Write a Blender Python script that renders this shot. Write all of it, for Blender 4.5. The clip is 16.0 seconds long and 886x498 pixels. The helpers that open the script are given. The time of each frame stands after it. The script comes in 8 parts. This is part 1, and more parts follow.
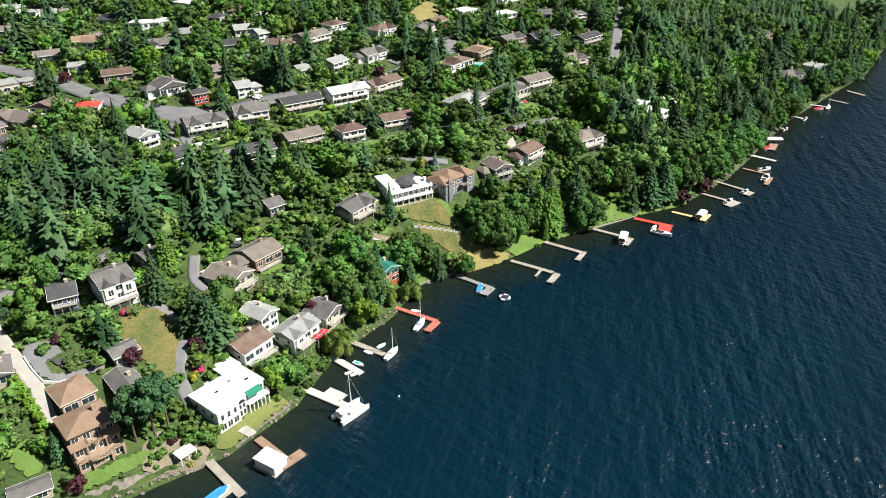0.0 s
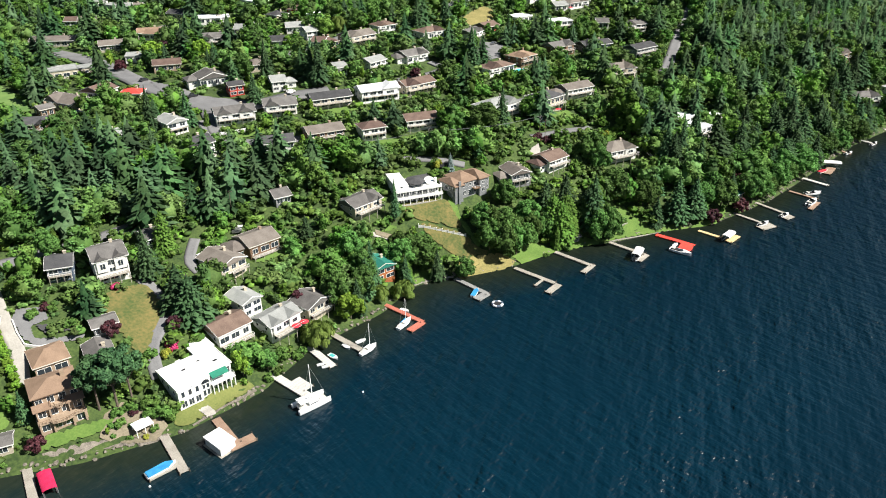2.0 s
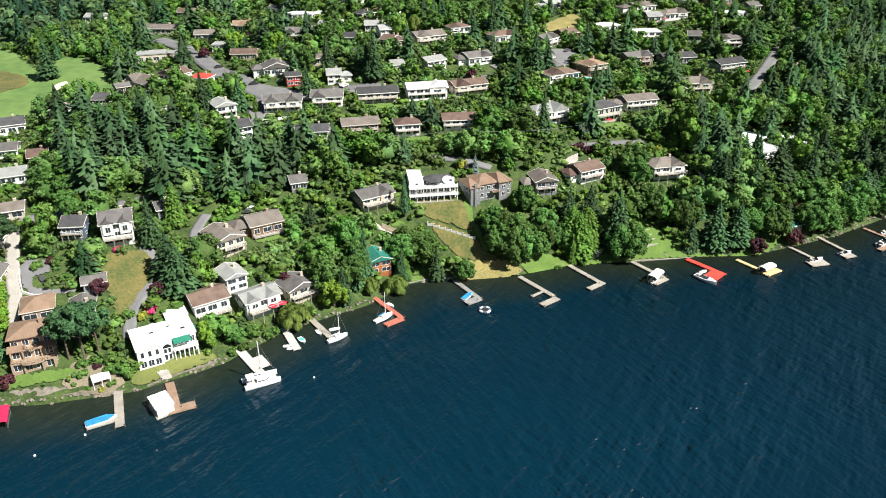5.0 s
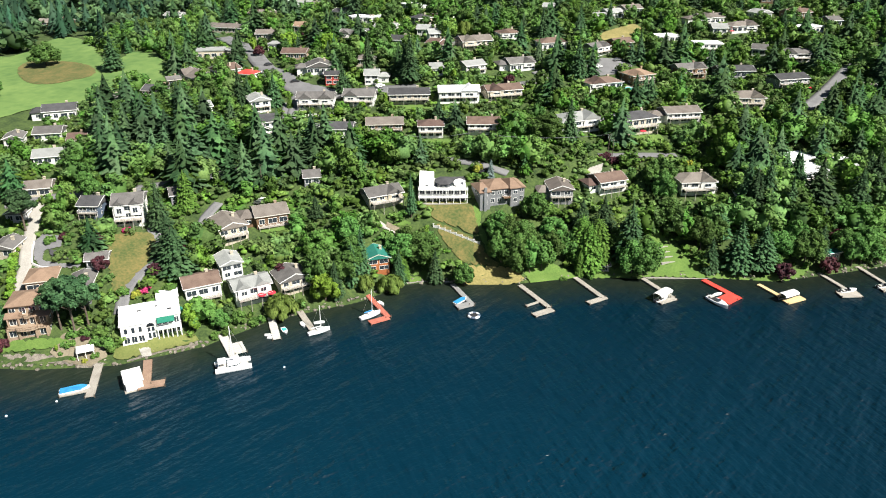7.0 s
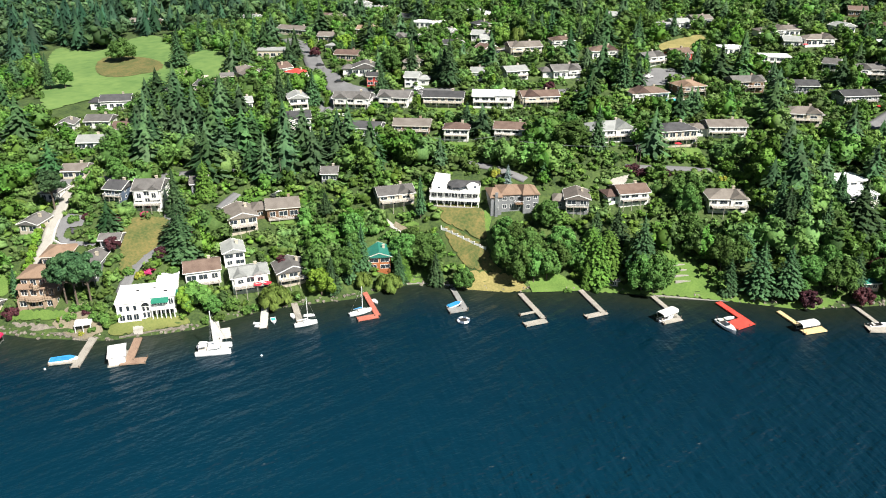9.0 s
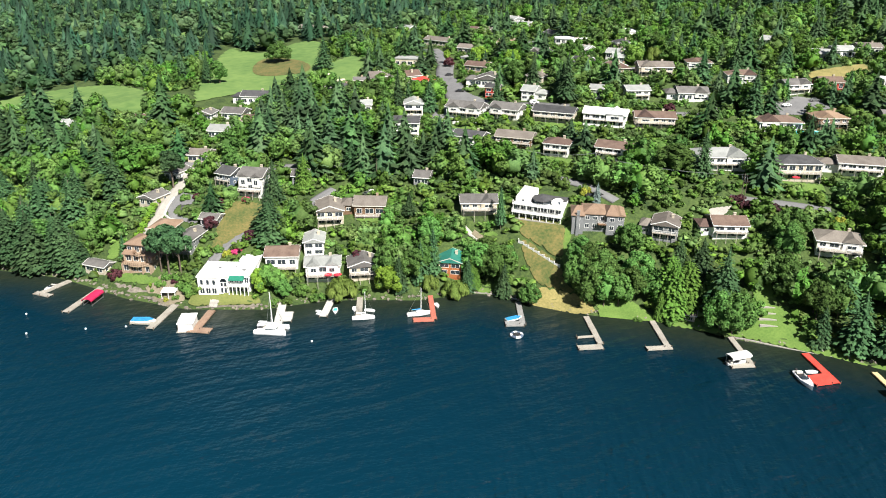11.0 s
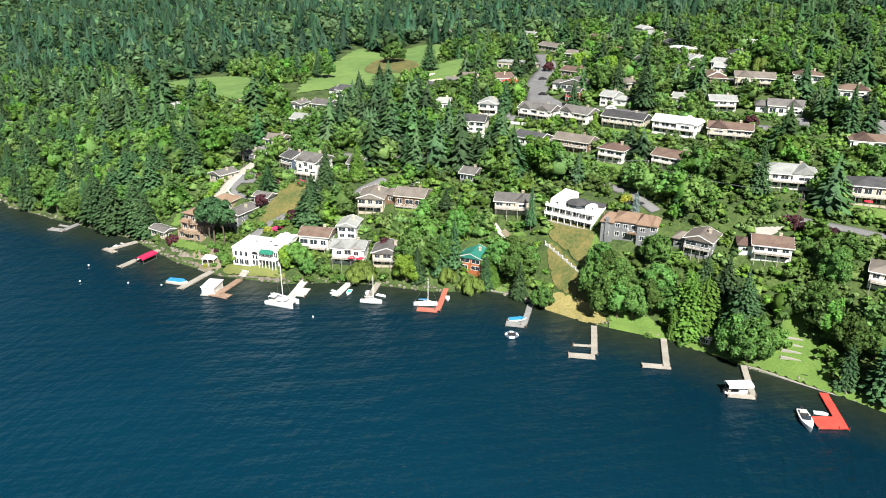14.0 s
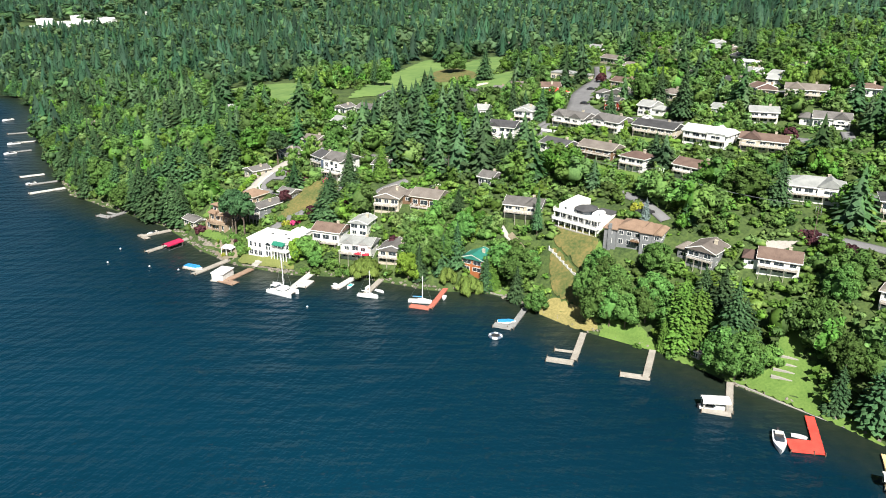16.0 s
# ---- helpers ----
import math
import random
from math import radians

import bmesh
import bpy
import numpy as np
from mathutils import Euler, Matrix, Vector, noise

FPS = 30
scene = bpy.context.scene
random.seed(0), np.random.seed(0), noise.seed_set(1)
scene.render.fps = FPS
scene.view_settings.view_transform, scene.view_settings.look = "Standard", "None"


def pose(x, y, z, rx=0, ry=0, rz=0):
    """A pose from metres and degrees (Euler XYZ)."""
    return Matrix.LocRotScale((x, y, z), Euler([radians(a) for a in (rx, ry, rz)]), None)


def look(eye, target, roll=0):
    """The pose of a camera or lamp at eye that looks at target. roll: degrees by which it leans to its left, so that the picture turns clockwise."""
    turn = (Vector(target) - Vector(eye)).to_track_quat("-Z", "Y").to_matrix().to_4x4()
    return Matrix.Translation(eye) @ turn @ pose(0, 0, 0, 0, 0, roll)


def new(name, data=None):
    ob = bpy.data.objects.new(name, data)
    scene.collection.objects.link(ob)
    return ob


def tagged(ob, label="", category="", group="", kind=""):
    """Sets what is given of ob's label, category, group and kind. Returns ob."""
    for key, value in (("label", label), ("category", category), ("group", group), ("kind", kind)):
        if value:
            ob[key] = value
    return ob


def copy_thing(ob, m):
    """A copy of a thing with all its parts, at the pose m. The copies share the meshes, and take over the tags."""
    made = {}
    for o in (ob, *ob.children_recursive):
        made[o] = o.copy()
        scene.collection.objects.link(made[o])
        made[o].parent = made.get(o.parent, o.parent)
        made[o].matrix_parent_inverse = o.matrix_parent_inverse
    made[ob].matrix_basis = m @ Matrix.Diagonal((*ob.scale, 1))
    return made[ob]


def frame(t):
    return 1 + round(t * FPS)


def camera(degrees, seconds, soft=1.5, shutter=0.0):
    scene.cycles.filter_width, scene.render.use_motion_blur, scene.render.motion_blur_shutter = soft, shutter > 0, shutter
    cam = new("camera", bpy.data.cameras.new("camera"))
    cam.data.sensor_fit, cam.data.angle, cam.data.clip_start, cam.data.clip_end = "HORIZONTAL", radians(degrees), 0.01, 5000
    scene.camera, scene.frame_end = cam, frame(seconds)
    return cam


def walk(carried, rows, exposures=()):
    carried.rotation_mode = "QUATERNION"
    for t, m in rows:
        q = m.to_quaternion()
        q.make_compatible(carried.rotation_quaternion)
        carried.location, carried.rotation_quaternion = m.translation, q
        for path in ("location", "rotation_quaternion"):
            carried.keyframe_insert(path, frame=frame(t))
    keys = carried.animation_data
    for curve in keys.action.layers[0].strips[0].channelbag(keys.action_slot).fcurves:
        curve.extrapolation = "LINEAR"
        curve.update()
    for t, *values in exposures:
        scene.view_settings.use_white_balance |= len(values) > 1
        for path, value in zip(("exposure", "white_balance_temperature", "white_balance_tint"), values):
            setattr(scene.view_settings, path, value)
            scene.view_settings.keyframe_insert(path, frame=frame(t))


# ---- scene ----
cam = camera(61.48, 16.0, soft=1.0)
PATH = [
    (0, (-0.02, -0.00, 141.34), (-3.638, 88.390, 94.720), -1.12),
    (0.5, (8.71, 0.91, 140.19), (1.986, 89.309, 93.923), -0.99),
    (1, (17.32, 1.80, 138.92), (7.487, 90.073, 92.970), -0.92),
    (1.5, (26.07, 3.15, 137.83), (13.100, 91.186, 92.197), -0.80),
    (2, (34.60, 4.75, 136.68), (18.447, 92.455, 91.438), -0.70),
    (2.5, (43.16, 6.80, 135.84), (23.827, 93.969, 90.802), -0.61),
    (3, (51.90, 9.20, 134.89), (29.358, 95.699, 90.058), -0.54),
    (3.5, (60.07, 11.98, 133.39), (34.428, 97.848, 89.013), -0.46),
    (4, (68.49, 14.87, 132.29), (39.673, 99.847, 88.144), -0.43),
    (6.5, (108.83, 34.92, 126.36), (64.533, 113.885, 83.914), -0.15),
    (7, (116.34, 39.81, 125.15), (69.076, 117.246, 83.091), -0.11),
    (7.5, (123.76, 45.04, 123.86), (73.549, 120.807, 82.166), -0.09),
    (8, (130.88, 50.47, 122.95), (77.781, 124.443, 81.618), -0.07),
    (8.5, (138.00, 56.46, 121.92), (82.113, 128.510, 80.871), -0.08),
    (9, (144.60, 62.28, 120.70), (85.780, 132.219, 80.092), -0.02),
    (9.5, (151.12, 68.44, 119.90), (87.301, 134.302, 80.029), 0.18),
    (12, (179.83, 103.31, 115.01), (99.904, 149.981, 77.136), 0.77),
    (12.5, (184.65, 111.04, 114.13), (102.747, 154.304, 76.441), 0.83),
    (13, (189.12, 118.83, 113.01), (105.483, 158.811, 75.492), 0.88),
    (13.5, (193.42, 127.15, 112.00), (108.141, 163.789, 74.776), 0.86),
    (14, (196.95, 134.60, 111.07), (110.348, 168.282, 74.115), 0.81),
    (14.5, (200.58, 142.77, 109.79), (112.637, 173.309, 73.275), 0.78),
    (15, (204.03, 151.06, 107.97), (114.729, 178.357, 72.178), 0.77),
    (15.5, (207.24, 159.46, 106.41), (116.783, 183.494, 71.189), 0.75),
    (16, (210.03, 168.02, 105.17), (118.570, 188.778, 70.460), 0.70),
]
walk(cam, [(t, look(eye, target, roll)) for t, eye, target, roll in PATH], exposures=[(0, 0.90), (16, 1.04)])

# ---- world and sun ----
SUN_AZ, SUN_EL = -6.0, 46.0  # degrees: direction to the sun counter-clockwise from +x, and its height
world = bpy.data.worlds.new("sky")
scene.world = world
world.use_nodes = True
_wn = world.node_tree
_sky = _wn.nodes.new("ShaderNodeTexSky")
_sky.sky_type, _sky.sun_disc = "NISHITA", False
_sky.sun_elevation, _sky.sun_rotation = radians(SUN_EL), radians(90 - SUN_AZ)
_sky.air_density, _sky.dust_density, _sky.altitude = 1.0, 0.6, 60
_bg = _wn.nodes["Background"]
_bg.inputs["Strength"].default_value = 0.027
_wn.links.new(_sky.outputs[0], _bg.inputs["Color"])
sun = new("sun", bpy.data.lights.new("sun", "SUN"))
sun.data.energy, sun.data.angle, sun.data.color = 5.0, radians(0.6), (1.0, 0.96, 0.88)
_dir = Vector((math.cos(radians(SUN_AZ)) * math.cos(radians(SUN_EL)), math.sin(radians(SUN_AZ)) * math.cos(radians(SUN_EL)), math.sin(radians(SUN_EL))))
sun.rotation_euler = _dir.to_track_quat("Z", "Y").to_euler()


# ---- materials ----
def mat(name, dark, light, scale=1.0, rough=0.8, bump=0.3, fine=8.0, vary=0.0, metal=0.0, leaf=0.0, stripe=None, spec=0.4, zone=0.0):
    """A surface whose colour wanders between two tones at two scales. stripe: (axis, metres) for board or shingle courses."""
    m = bpy.data.materials.new(name)
    m.use_nodes = True
    nt = m.node_tree
    n, lk = nt.nodes, nt.links
    bs = n["Principled BSDF"]
    bs.inputs["Roughness"].default_value = rough
    bs.inputs["Metallic"].default_value = metal
    bs.inputs["Specular IOR Level"].default_value = spec
    tc = n.new("ShaderNodeTexCoord")
    geo = n.new("ShaderNodeNewGeometry")
    big = n.new("ShaderNodeTexNoise")
    big.inputs["Scale"].default_value = scale
    big.inputs["Detail"].default_value = 4
    small = n.new("ShaderNodeTexNoise")
    small.inputs["Scale"].default_value = scale * fine
    small.inputs["Detail"].default_value = 3
    for t in (big, small):
        lk.new(geo.outputs["Position"], t.inputs["Vector"])
    mixn = n.new("ShaderNodeMath")
    mixn.operation = "ADD"
    lk.new(big.outputs["Fac"], mixn.inputs[0])
    lk.new(small.outputs["Fac"], mixn.inputs[1])
    ramp = n.new("ShaderNodeMapRange")
    ramp.inputs["From Min"].default_value, ramp.inputs["From Max"].default_value = 0.72, 1.28
    lk.new(mixn.outputs[0], ramp.inputs["Value"])
    mix = n.new("ShaderNodeMix")
    mix.data_type = "RGBA"
    mix.inputs["A"].default_value, mix.inputs["B"].default_value = (*dark, 1), (*light, 1)
    lk.new(ramp.outputs["Result"], mix.inputs["Factor"])
    colour = mix.outputs["Result"]
    height = small.outputs["Fac"]
    if stripe:
        sep = n.new("ShaderNodeSeparateXYZ")
        lk.new(tc.outputs["Object"], sep.inputs[0])
        mul = n.new("ShaderNodeMath")
        mul.operation = "DIVIDE"
        mul.inputs[1].default_value = stripe[1]
        lk.new(sep.outputs[stripe[0]], mul.inputs[0])
        fr = n.new("ShaderNodeMath")
        fr.operation = "FRACT"
        lk.new(mul.outputs[0], fr.inputs[0])
        st = n.new("ShaderNodeMapRange")
        st.inputs["From Max"].default_value, st.inputs["To Min"].default_value = 0.3, 0.72
        lk.new(fr.outputs[0], st.inputs["Value"])
        mm = n.new("ShaderNodeMix")
        mm.data_type, mm.blend_type = "RGBA", "MULTIPLY"
        mm.inputs["Factor"].default_value = 1.0
        lk.new(colour, mm.inputs["A"])
        lk.new(st.outputs["Result"], mm.inputs["B"])
        colour = mm.outputs["Result"]
        height = fr.outputs[0]
    if vary:
        inf = n.new("ShaderNodeObjectInfo")
        hsv = n.new("ShaderNodeHueSaturation")
        lk.new(colour, hsv.inputs["Color"])
        for sock, lo, hi in (("Value", 1 - vary, 1 + vary), ("Hue", 0.5 - vary * 0.07, 0.5 + vary * 0.02)):
            r = n.new("ShaderNodeMapRange")
            r.inputs["To Min"].default_value, r.inputs["To Max"].default_value = lo, hi
            lk.new(inf.outputs["Random"], r.inputs["Value"])
            lk.new(r.outputs["Result"], hsv.inputs[sock])
        colour = hsv.outputs["Color"]
    if zone:  # patches about as wide as one crown, each of its own tone
        vor = n.new("ShaderNodeTexVoronoi")
        vor.voronoi_dimensions = "2D"
        vor.inputs["Scale"].default_value = zone
        lk.new(geo.outputs["Position"], vor.inputs["Vector"])
        rgb = n.new("ShaderNodeSeparateColor")
        lk.new(vor.outputs["Color"], rgb.inputs[0])
        hsv = n.new("ShaderNodeHueSaturation")
        lk.new(colour, hsv.inputs["Color"])
        for sock, out, lo, hi in (("Value", 0, 0.55, 1.4), ("Hue", 1, 0.470, 0.505), ("Saturation", 2, 0.88, 1.12)):
            r = n.new("ShaderNodeMapRange")
            r.inputs["To Min"].default_value, r.inputs["To Max"].default_value = lo, hi
            lk.new(rgb.outputs[out], r.inputs["Value"])
            lk.new(r.outputs["Result"], hsv.inputs[sock])
        colour = hsv.outputs["Color"]
    if leaf:
        isl = n.new("ShaderNodeHueSaturation")
        r = n.new("ShaderNodeMapRange")
        r.inputs["To Min"].default_value, r.inputs["To Max"].default_value = 0.7, 1.35
        lk.new(geo.outputs["Random Per Island"], r.inputs["Value"])
        lk.new(r.outputs["Result"], isl.inputs["Value"])
        lk.new(colour, isl.inputs["Color"])
        colour = isl.outputs["Color"]
        tr = n.new("ShaderNodeBsdfTranslucent")
        ms = n.new("ShaderNodeMixShader")
        ms.inputs["Fac"].default_value = leaf
        lk.new(colour, tr.inputs["Color"])
        lk.new(bs.outputs[0], ms.inputs[1])
        lk.new(tr.outputs[0], ms.inputs[2])
        lk.new(ms.outputs[0], n["Material Output"].inputs["Surface"])
    lk.new(colour, bs.inputs["Base Color"])
    if bump:
        b = n.new("ShaderNodeBump")
        b.inputs["Strength"].default_value = bump
        b.inputs["Distance"].default_value = 0.08
        lk.new(height, b.inputs["Height"])
        lk.new(b.outputs["Normal"], bs.inputs["Normal"])
    return m


M = {
    "earth": mat("grass_and_earth", (0.022, 0.044, 0.012), (0.078, 0.120, 0.030), 0.16, 0.95, 0.8, 7),
    "lawn": mat("mown_grass", (0.072, 0.140, 0.026), (0.128, 0.208, 0.044), 0.12, 0.95, 0.3, 14),
    "olive": mat("sun_dried_lawn", (0.105, 0.130, 0.034), (0.170, 0.185, 0.056), 0.14, 0.95, 0.3, 12),
    "fairway": mat("fairway_grass", (0.085, 0.165, 0.042), (0.155, 0.245, 0.066), 0.03, 0.95, 0.2, 6),
    "dry": mat("dry_grass", (0.16, 0.15, 0.05), (0.31, 0.26, 0.10), 0.15, 0.95, 0.4, 10),
    "rough": mat("brown_rough_grass", (0.060, 0.090, 0.024), (0.185, 0.150, 0.052), 0.16, 0.95, 0.5, 7),
    "sand": mat("bunker_sand", (0.62, 0.55, 0.40), (0.78, 0.70, 0.52), 0.3, 0.95, 0.2),
    "asphalt": mat("asphalt", (0.13, 0.13, 0.135), (0.20, 0.20, 0.205), 0.15, 0.9, 0.15, 20),
    "newasphalt": mat("fresh_asphalt", (0.045, 0.045, 0.048), (0.07, 0.07, 0.073), 0.15, 0.85, 0.15, 20),
    "concrete": mat("concrete", (0.28, 0.265, 0.24), (0.40, 0.38, 0.345), 0.2, 0.9, 0.15, 12),
    "rock": mat("shore_rock", (0.10, 0.09, 0.075), (0.27, 0.24, 0.20), 0.6, 0.9, 0.6, 6),
    "soil": mat("bare_soil", (0.15, 0.13, 0.09), (0.25, 0.215, 0.15), 0.3, 0.95, 0.4, 8),
    "hedge": mat("hedge_leaf", (0.054, 0.125, 0.028), (0.125, 0.235, 0.054), 0.25, 0.8, 0.2, 6, leaf=0.12, spec=0.12, vary=0.3),
    "conifer": mat("conifer_needle", (0.025, 0.066, 0.029), (0.064, 0.130, 0.052), 0.12, 0.8, 0, 10, vary=0.35, leaf=0.06, spec=0.12),
    "broad": mat("broad_leaf", (0.044, 0.116, 0.028), (0.100, 0.212, 0.052), 0.15, 0.7, 0, 10, vary=0.4, leaf=0.12, spec=0.12),
    "lime": mat("light_green_leaf", (0.115, 0.235, 0.028), (0.20, 0.345, 0.05), 0.2, 0.7, 0, 8, vary=0.2, leaf=0.16, spec=0.12),
    "plum": mat("purple_leaf", (0.045, 0.014, 0.02), (0.10, 0.028, 0.034), 0.2, 0.7, 0, 8, vary=0.3, leaf=0.2),
    # far trees: distance haze put into the leaf colour, bluer and darker
    "far_conifer": mat("hazed_far_needle", (0.016, 0.046, 0.028), (0.038, 0.084, 0.050), 0.02, 0.8, 0, 6, leaf=0.04, spec=0.12, zone=0.08),
    "far_broad": mat("hazed_far_leaf", (0.034, 0.084, 0.036), (0.072, 0.136, 0.056), 0.02, 0.8, 0, 6, leaf=0.1, spec=0.12, zone=0.08),
    "conifer_mass": mat("mixed_conifer_needle", (0.025, 0.066, 0.029), (0.062, 0.128, 0.052), 0.12, 0.8, 0, 10, leaf=0.06, spec=0.12, zone=0.12),
    "broad_mass": mat("mixed_broad_leaf", (0.048, 0.122, 0.028), (0.106, 0.222, 0.052), 0.15, 0.7, 0, 10, leaf=0.12, spec=0.12, zone=0.12),
    "hedge_mass": mat("mixed_hedge_leaf", (0.050, 0.116, 0.028), (0.125, 0.228, 0.054), 0.25, 0.8, 0.2, 6, leaf=0.12, spec=0.12, zone=0.2),
    "cedar": mat("cedar_spray", (0.050, 0.118, 0.020), (0.105, 0.200, 0.036), 0.2, 0.8, 0, 8, vary=0.2, leaf=0.08, spec=0.12),
    "grayleaf": mat("blue_green_needle", (0.09, 0.13, 0.125), (0.16, 0.22, 0.21), 0.2, 0.8, 0, 8, vary=0.1, leaf=0.1),
    "willow": mat("willow_leaf", (0.095, 0.155, 0.034), (0.175, 0.245, 0.058), 0.2, 0.7, 0, 8, vary=0.15, leaf=0.16, spec=0.12),
    "bark": mat("bark", (0.06, 0.045, 0.035), (0.16, 0.13, 0.10), 0.6, 0.95, 0.6, 8),
    "white": mat("white_paint", (0.74, 0.74, 0.72), (0.84, 0.84, 0.82), 0.3, 0.6, 0.05, 10),
    "siding": mat("white_lap_siding", (0.70, 0.70, 0.67), (0.82, 0.82, 0.79), 0.3, 0.65, 0.4, 10, stripe=("Z", 0.22)),
    "beige": mat("beige_siding", (0.44, 0.39, 0.30), (0.58, 0.52, 0.42), 0.3, 0.7, 0.4, 10, stripe=("Z", 0.22)),
    "gray": mat("gray_siding", (0.17, 0.18, 0.19), (0.27, 0.28, 0.29), 0.3, 0.7, 0.4, 10, stripe=("Z", 0.22)),
    "blue": mat("dark_blue_siding", (0.07, 0.10, 0.15), (0.12, 0.16, 0.22), 0.3, 0.7, 0.4, 10, stripe=("Z", 0.22)),
    "brown": mat("brown_cedar_siding", (0.13, 0.075, 0.045), (0.24, 0.15, 0.09), 0.3, 0.75, 0.4, 10, stripe=("Z", 0.22)),
    "tan": mat("tan_stucco", (0.28, 0.205, 0.145), (0.39, 0.30, 0.22), 0.3, 0.85, 0.2, 10),
    "red": mat("red_boards", (0.36, 0.035, 0.03), (0.50, 0.06, 0.045), 0.3, 0.7, 0.4, 10, stripe=("Z", 0.2)),
    "log": mat("orange_log_wall", (0.34, 0.11, 0.04), (0.50, 0.18, 0.07), 0.4, 0.7, 0.6, 10, stripe=("Z", 0.3)),
    "r_gray": mat("gray_shingle", (0.085, 0.08, 0.078), (0.155, 0.148, 0.142), 0.35, 0.9, 0.5, 14, vary=0.2),
    "r_light": mat("light_gray_shingle", (0.22, 0.23, 0.225), (0.34, 0.35, 0.34), 0.35, 0.9, 0.5, 14, vary=0.15),
    "r_dark": mat("dark_gray_shingle", (0.04, 0.04, 0.044), (0.082, 0.082, 0.086), 0.35, 0.9, 0.5, 14, vary=0.2),
    "r_brown": mat("brown_shingle", (0.095, 0.062, 0.05), (0.165, 0.115, 0.092), 0.35, 0.9, 0.5, 14, vary=0.2),
    "r_tan": mat("tan_shingle", (0.20, 0.135, 0.092), (0.30, 0.21, 0.145), 0.35, 0.9, 0.5, 14, vary=0.1),
    "r_taupe": mat("taupe_shingle", (0.125, 0.108, 0.094), (0.205, 0.182, 0.16), 0.35, 0.9, 0.5, 14, vary=0.2),
    "r_red": mat("red_metal_roof", (0.55, 0.05, 0.04), (0.68, 0.09, 0.07), 0.3, 0.5, 0.2, 8),
    "r_green": mat("green_metal_roof", (0.02, 0.15, 0.12), (0.04, 0.22, 0.17), 0.3, 0.5, 0.2, 8),
    "r_white": mat("white_flat_roof", (0.74, 0.75, 0.76), (0.84, 0.85, 0.86), 0.15, 0.8, 0.1, 10),
    "deck": mat("weathered_dock_boards", (0.28, 0.255, 0.22), (0.43, 0.40, 0.35), 0.4, 0.85, 0.4, 8, stripe=("X", 0.3)),
    "deck_red": mat("red_painted_dock_boards", (0.40, 0.12, 0.085), (0.52, 0.17, 0.12), 0.4, 0.75, 0.4, 8, stripe=("X", 0.3)),
    "deck_scarlet": mat("scarlet_carpet_dock", (0.68, 0.05, 0.035), (0.80, 0.085, 0.06), 0.4, 0.85, 0.3, 8, stripe=("X", 0.3)),
    "deck_yellow": mat("new_timber_dock_boards", (0.62, 0.45, 0.22), (0.76, 0.58, 0.32), 0.4, 0.8, 0.4, 8, stripe=("X", 0.3)),
    "deck_brown": mat("brown_timber_dock_boards", (0.24, 0.155, 0.11), (0.37, 0.255, 0.185), 0.4, 0.8, 0.4, 8, stripe=("X", 0.3)),
    "deck_gray": mat("gray_dock_boards", (0.20, 0.20, 0.20), (0.32, 0.32, 0.31), 0.4, 0.85, 0.4, 8, stripe=("X", 0.3)),
    "deck_white": mat("pale_concrete_dock", (0.46, 0.45, 0.42), (0.60, 0.59, 0.55), 0.4, 0.8, 0.2, 8, stripe=("X", 1.2)),
    "pile": mat("timber_pile", (0.07, 0.055, 0.04), (0.16, 0.13, 0.10), 0.5, 0.9, 0.4),
    "hull": mat("white_gelcoat", (0.76, 0.77, 0.78), (0.84, 0.85, 0.86), 0.5, 0.25, 0, 6, spec=0.5),
    "cream": mat("cream_deck", (0.55, 0.52, 0.46), (0.66, 0.63, 0.56), 0.6, 0.6, 0.1),
    "dark": mat("dark_trim", (0.02, 0.02, 0.023), (0.04, 0.04, 0.043), 0.6, 0.5, 0.1),
    "steel": mat("aluminium", (0.55, 0.56, 0.57), (0.68, 0.69, 0.70), 0.6, 0.35, 0, 8, metal=0.9),
    "c_blue": mat("blue_canvas", (0.02, 0.20, 0.46), (0.04, 0.30, 0.60), 0.8, 0.8, 0.2),
    "c_teal": mat("teal_canvas", (0.05, 0.36, 0.36), (0.08, 0.48, 0.46), 0.8, 0.8, 0.2),
    "c_green": mat("green_awning", (0.01, 0.14, 0.09), (0.02, 0.20, 0.13), 0.8, 0.8, 0.2),
    "c_red": mat("red_canvas", (0.55, 0.02, 0.04), (0.70, 0.04, 0.06), 0.8, 0.8, 0.2),
    "c_crimson": mat("crimson_canvas", (0.42, 0.01, 0.06), (0.56, 0.025, 0.10), 0.8, 0.8, 0.2),
    "flower": mat("pink_blossom", (0.55, 0.04, 0.16), (0.75, 0.10, 0.28), 0.8, 0.8, 0, leaf=0.2),
    "yellow": mat("yellow_blossom", (0.22, 0.26, 0.03), (0.36, 0.36, 0.05), 0.8, 0.8, 0, leaf=0.2),
    "pool": mat("pool_water", (0.05, 0.48, 0.55), (0.10, 0.60, 0.66), 0.3, 0.05, 0.1),
    "tyre": mat("tyre_rubber", (0.015, 0.015, 0.016), (0.03, 0.03, 0.031), 1.0, 0.8, 0.1),
}


def glass_material():
    m = bpy.data.materials.new("window_glass")
    m.use_nodes = True
    b = m.node_tree.nodes["Principled BSDF"]
    b.inputs["Base Color"].default_value = (0.03, 0.04, 0.05, 1)
    b.inputs["Roughness"].default_value = 0.06
    b.inputs["Specular IOR Level"].default_value = 0.7
    return m


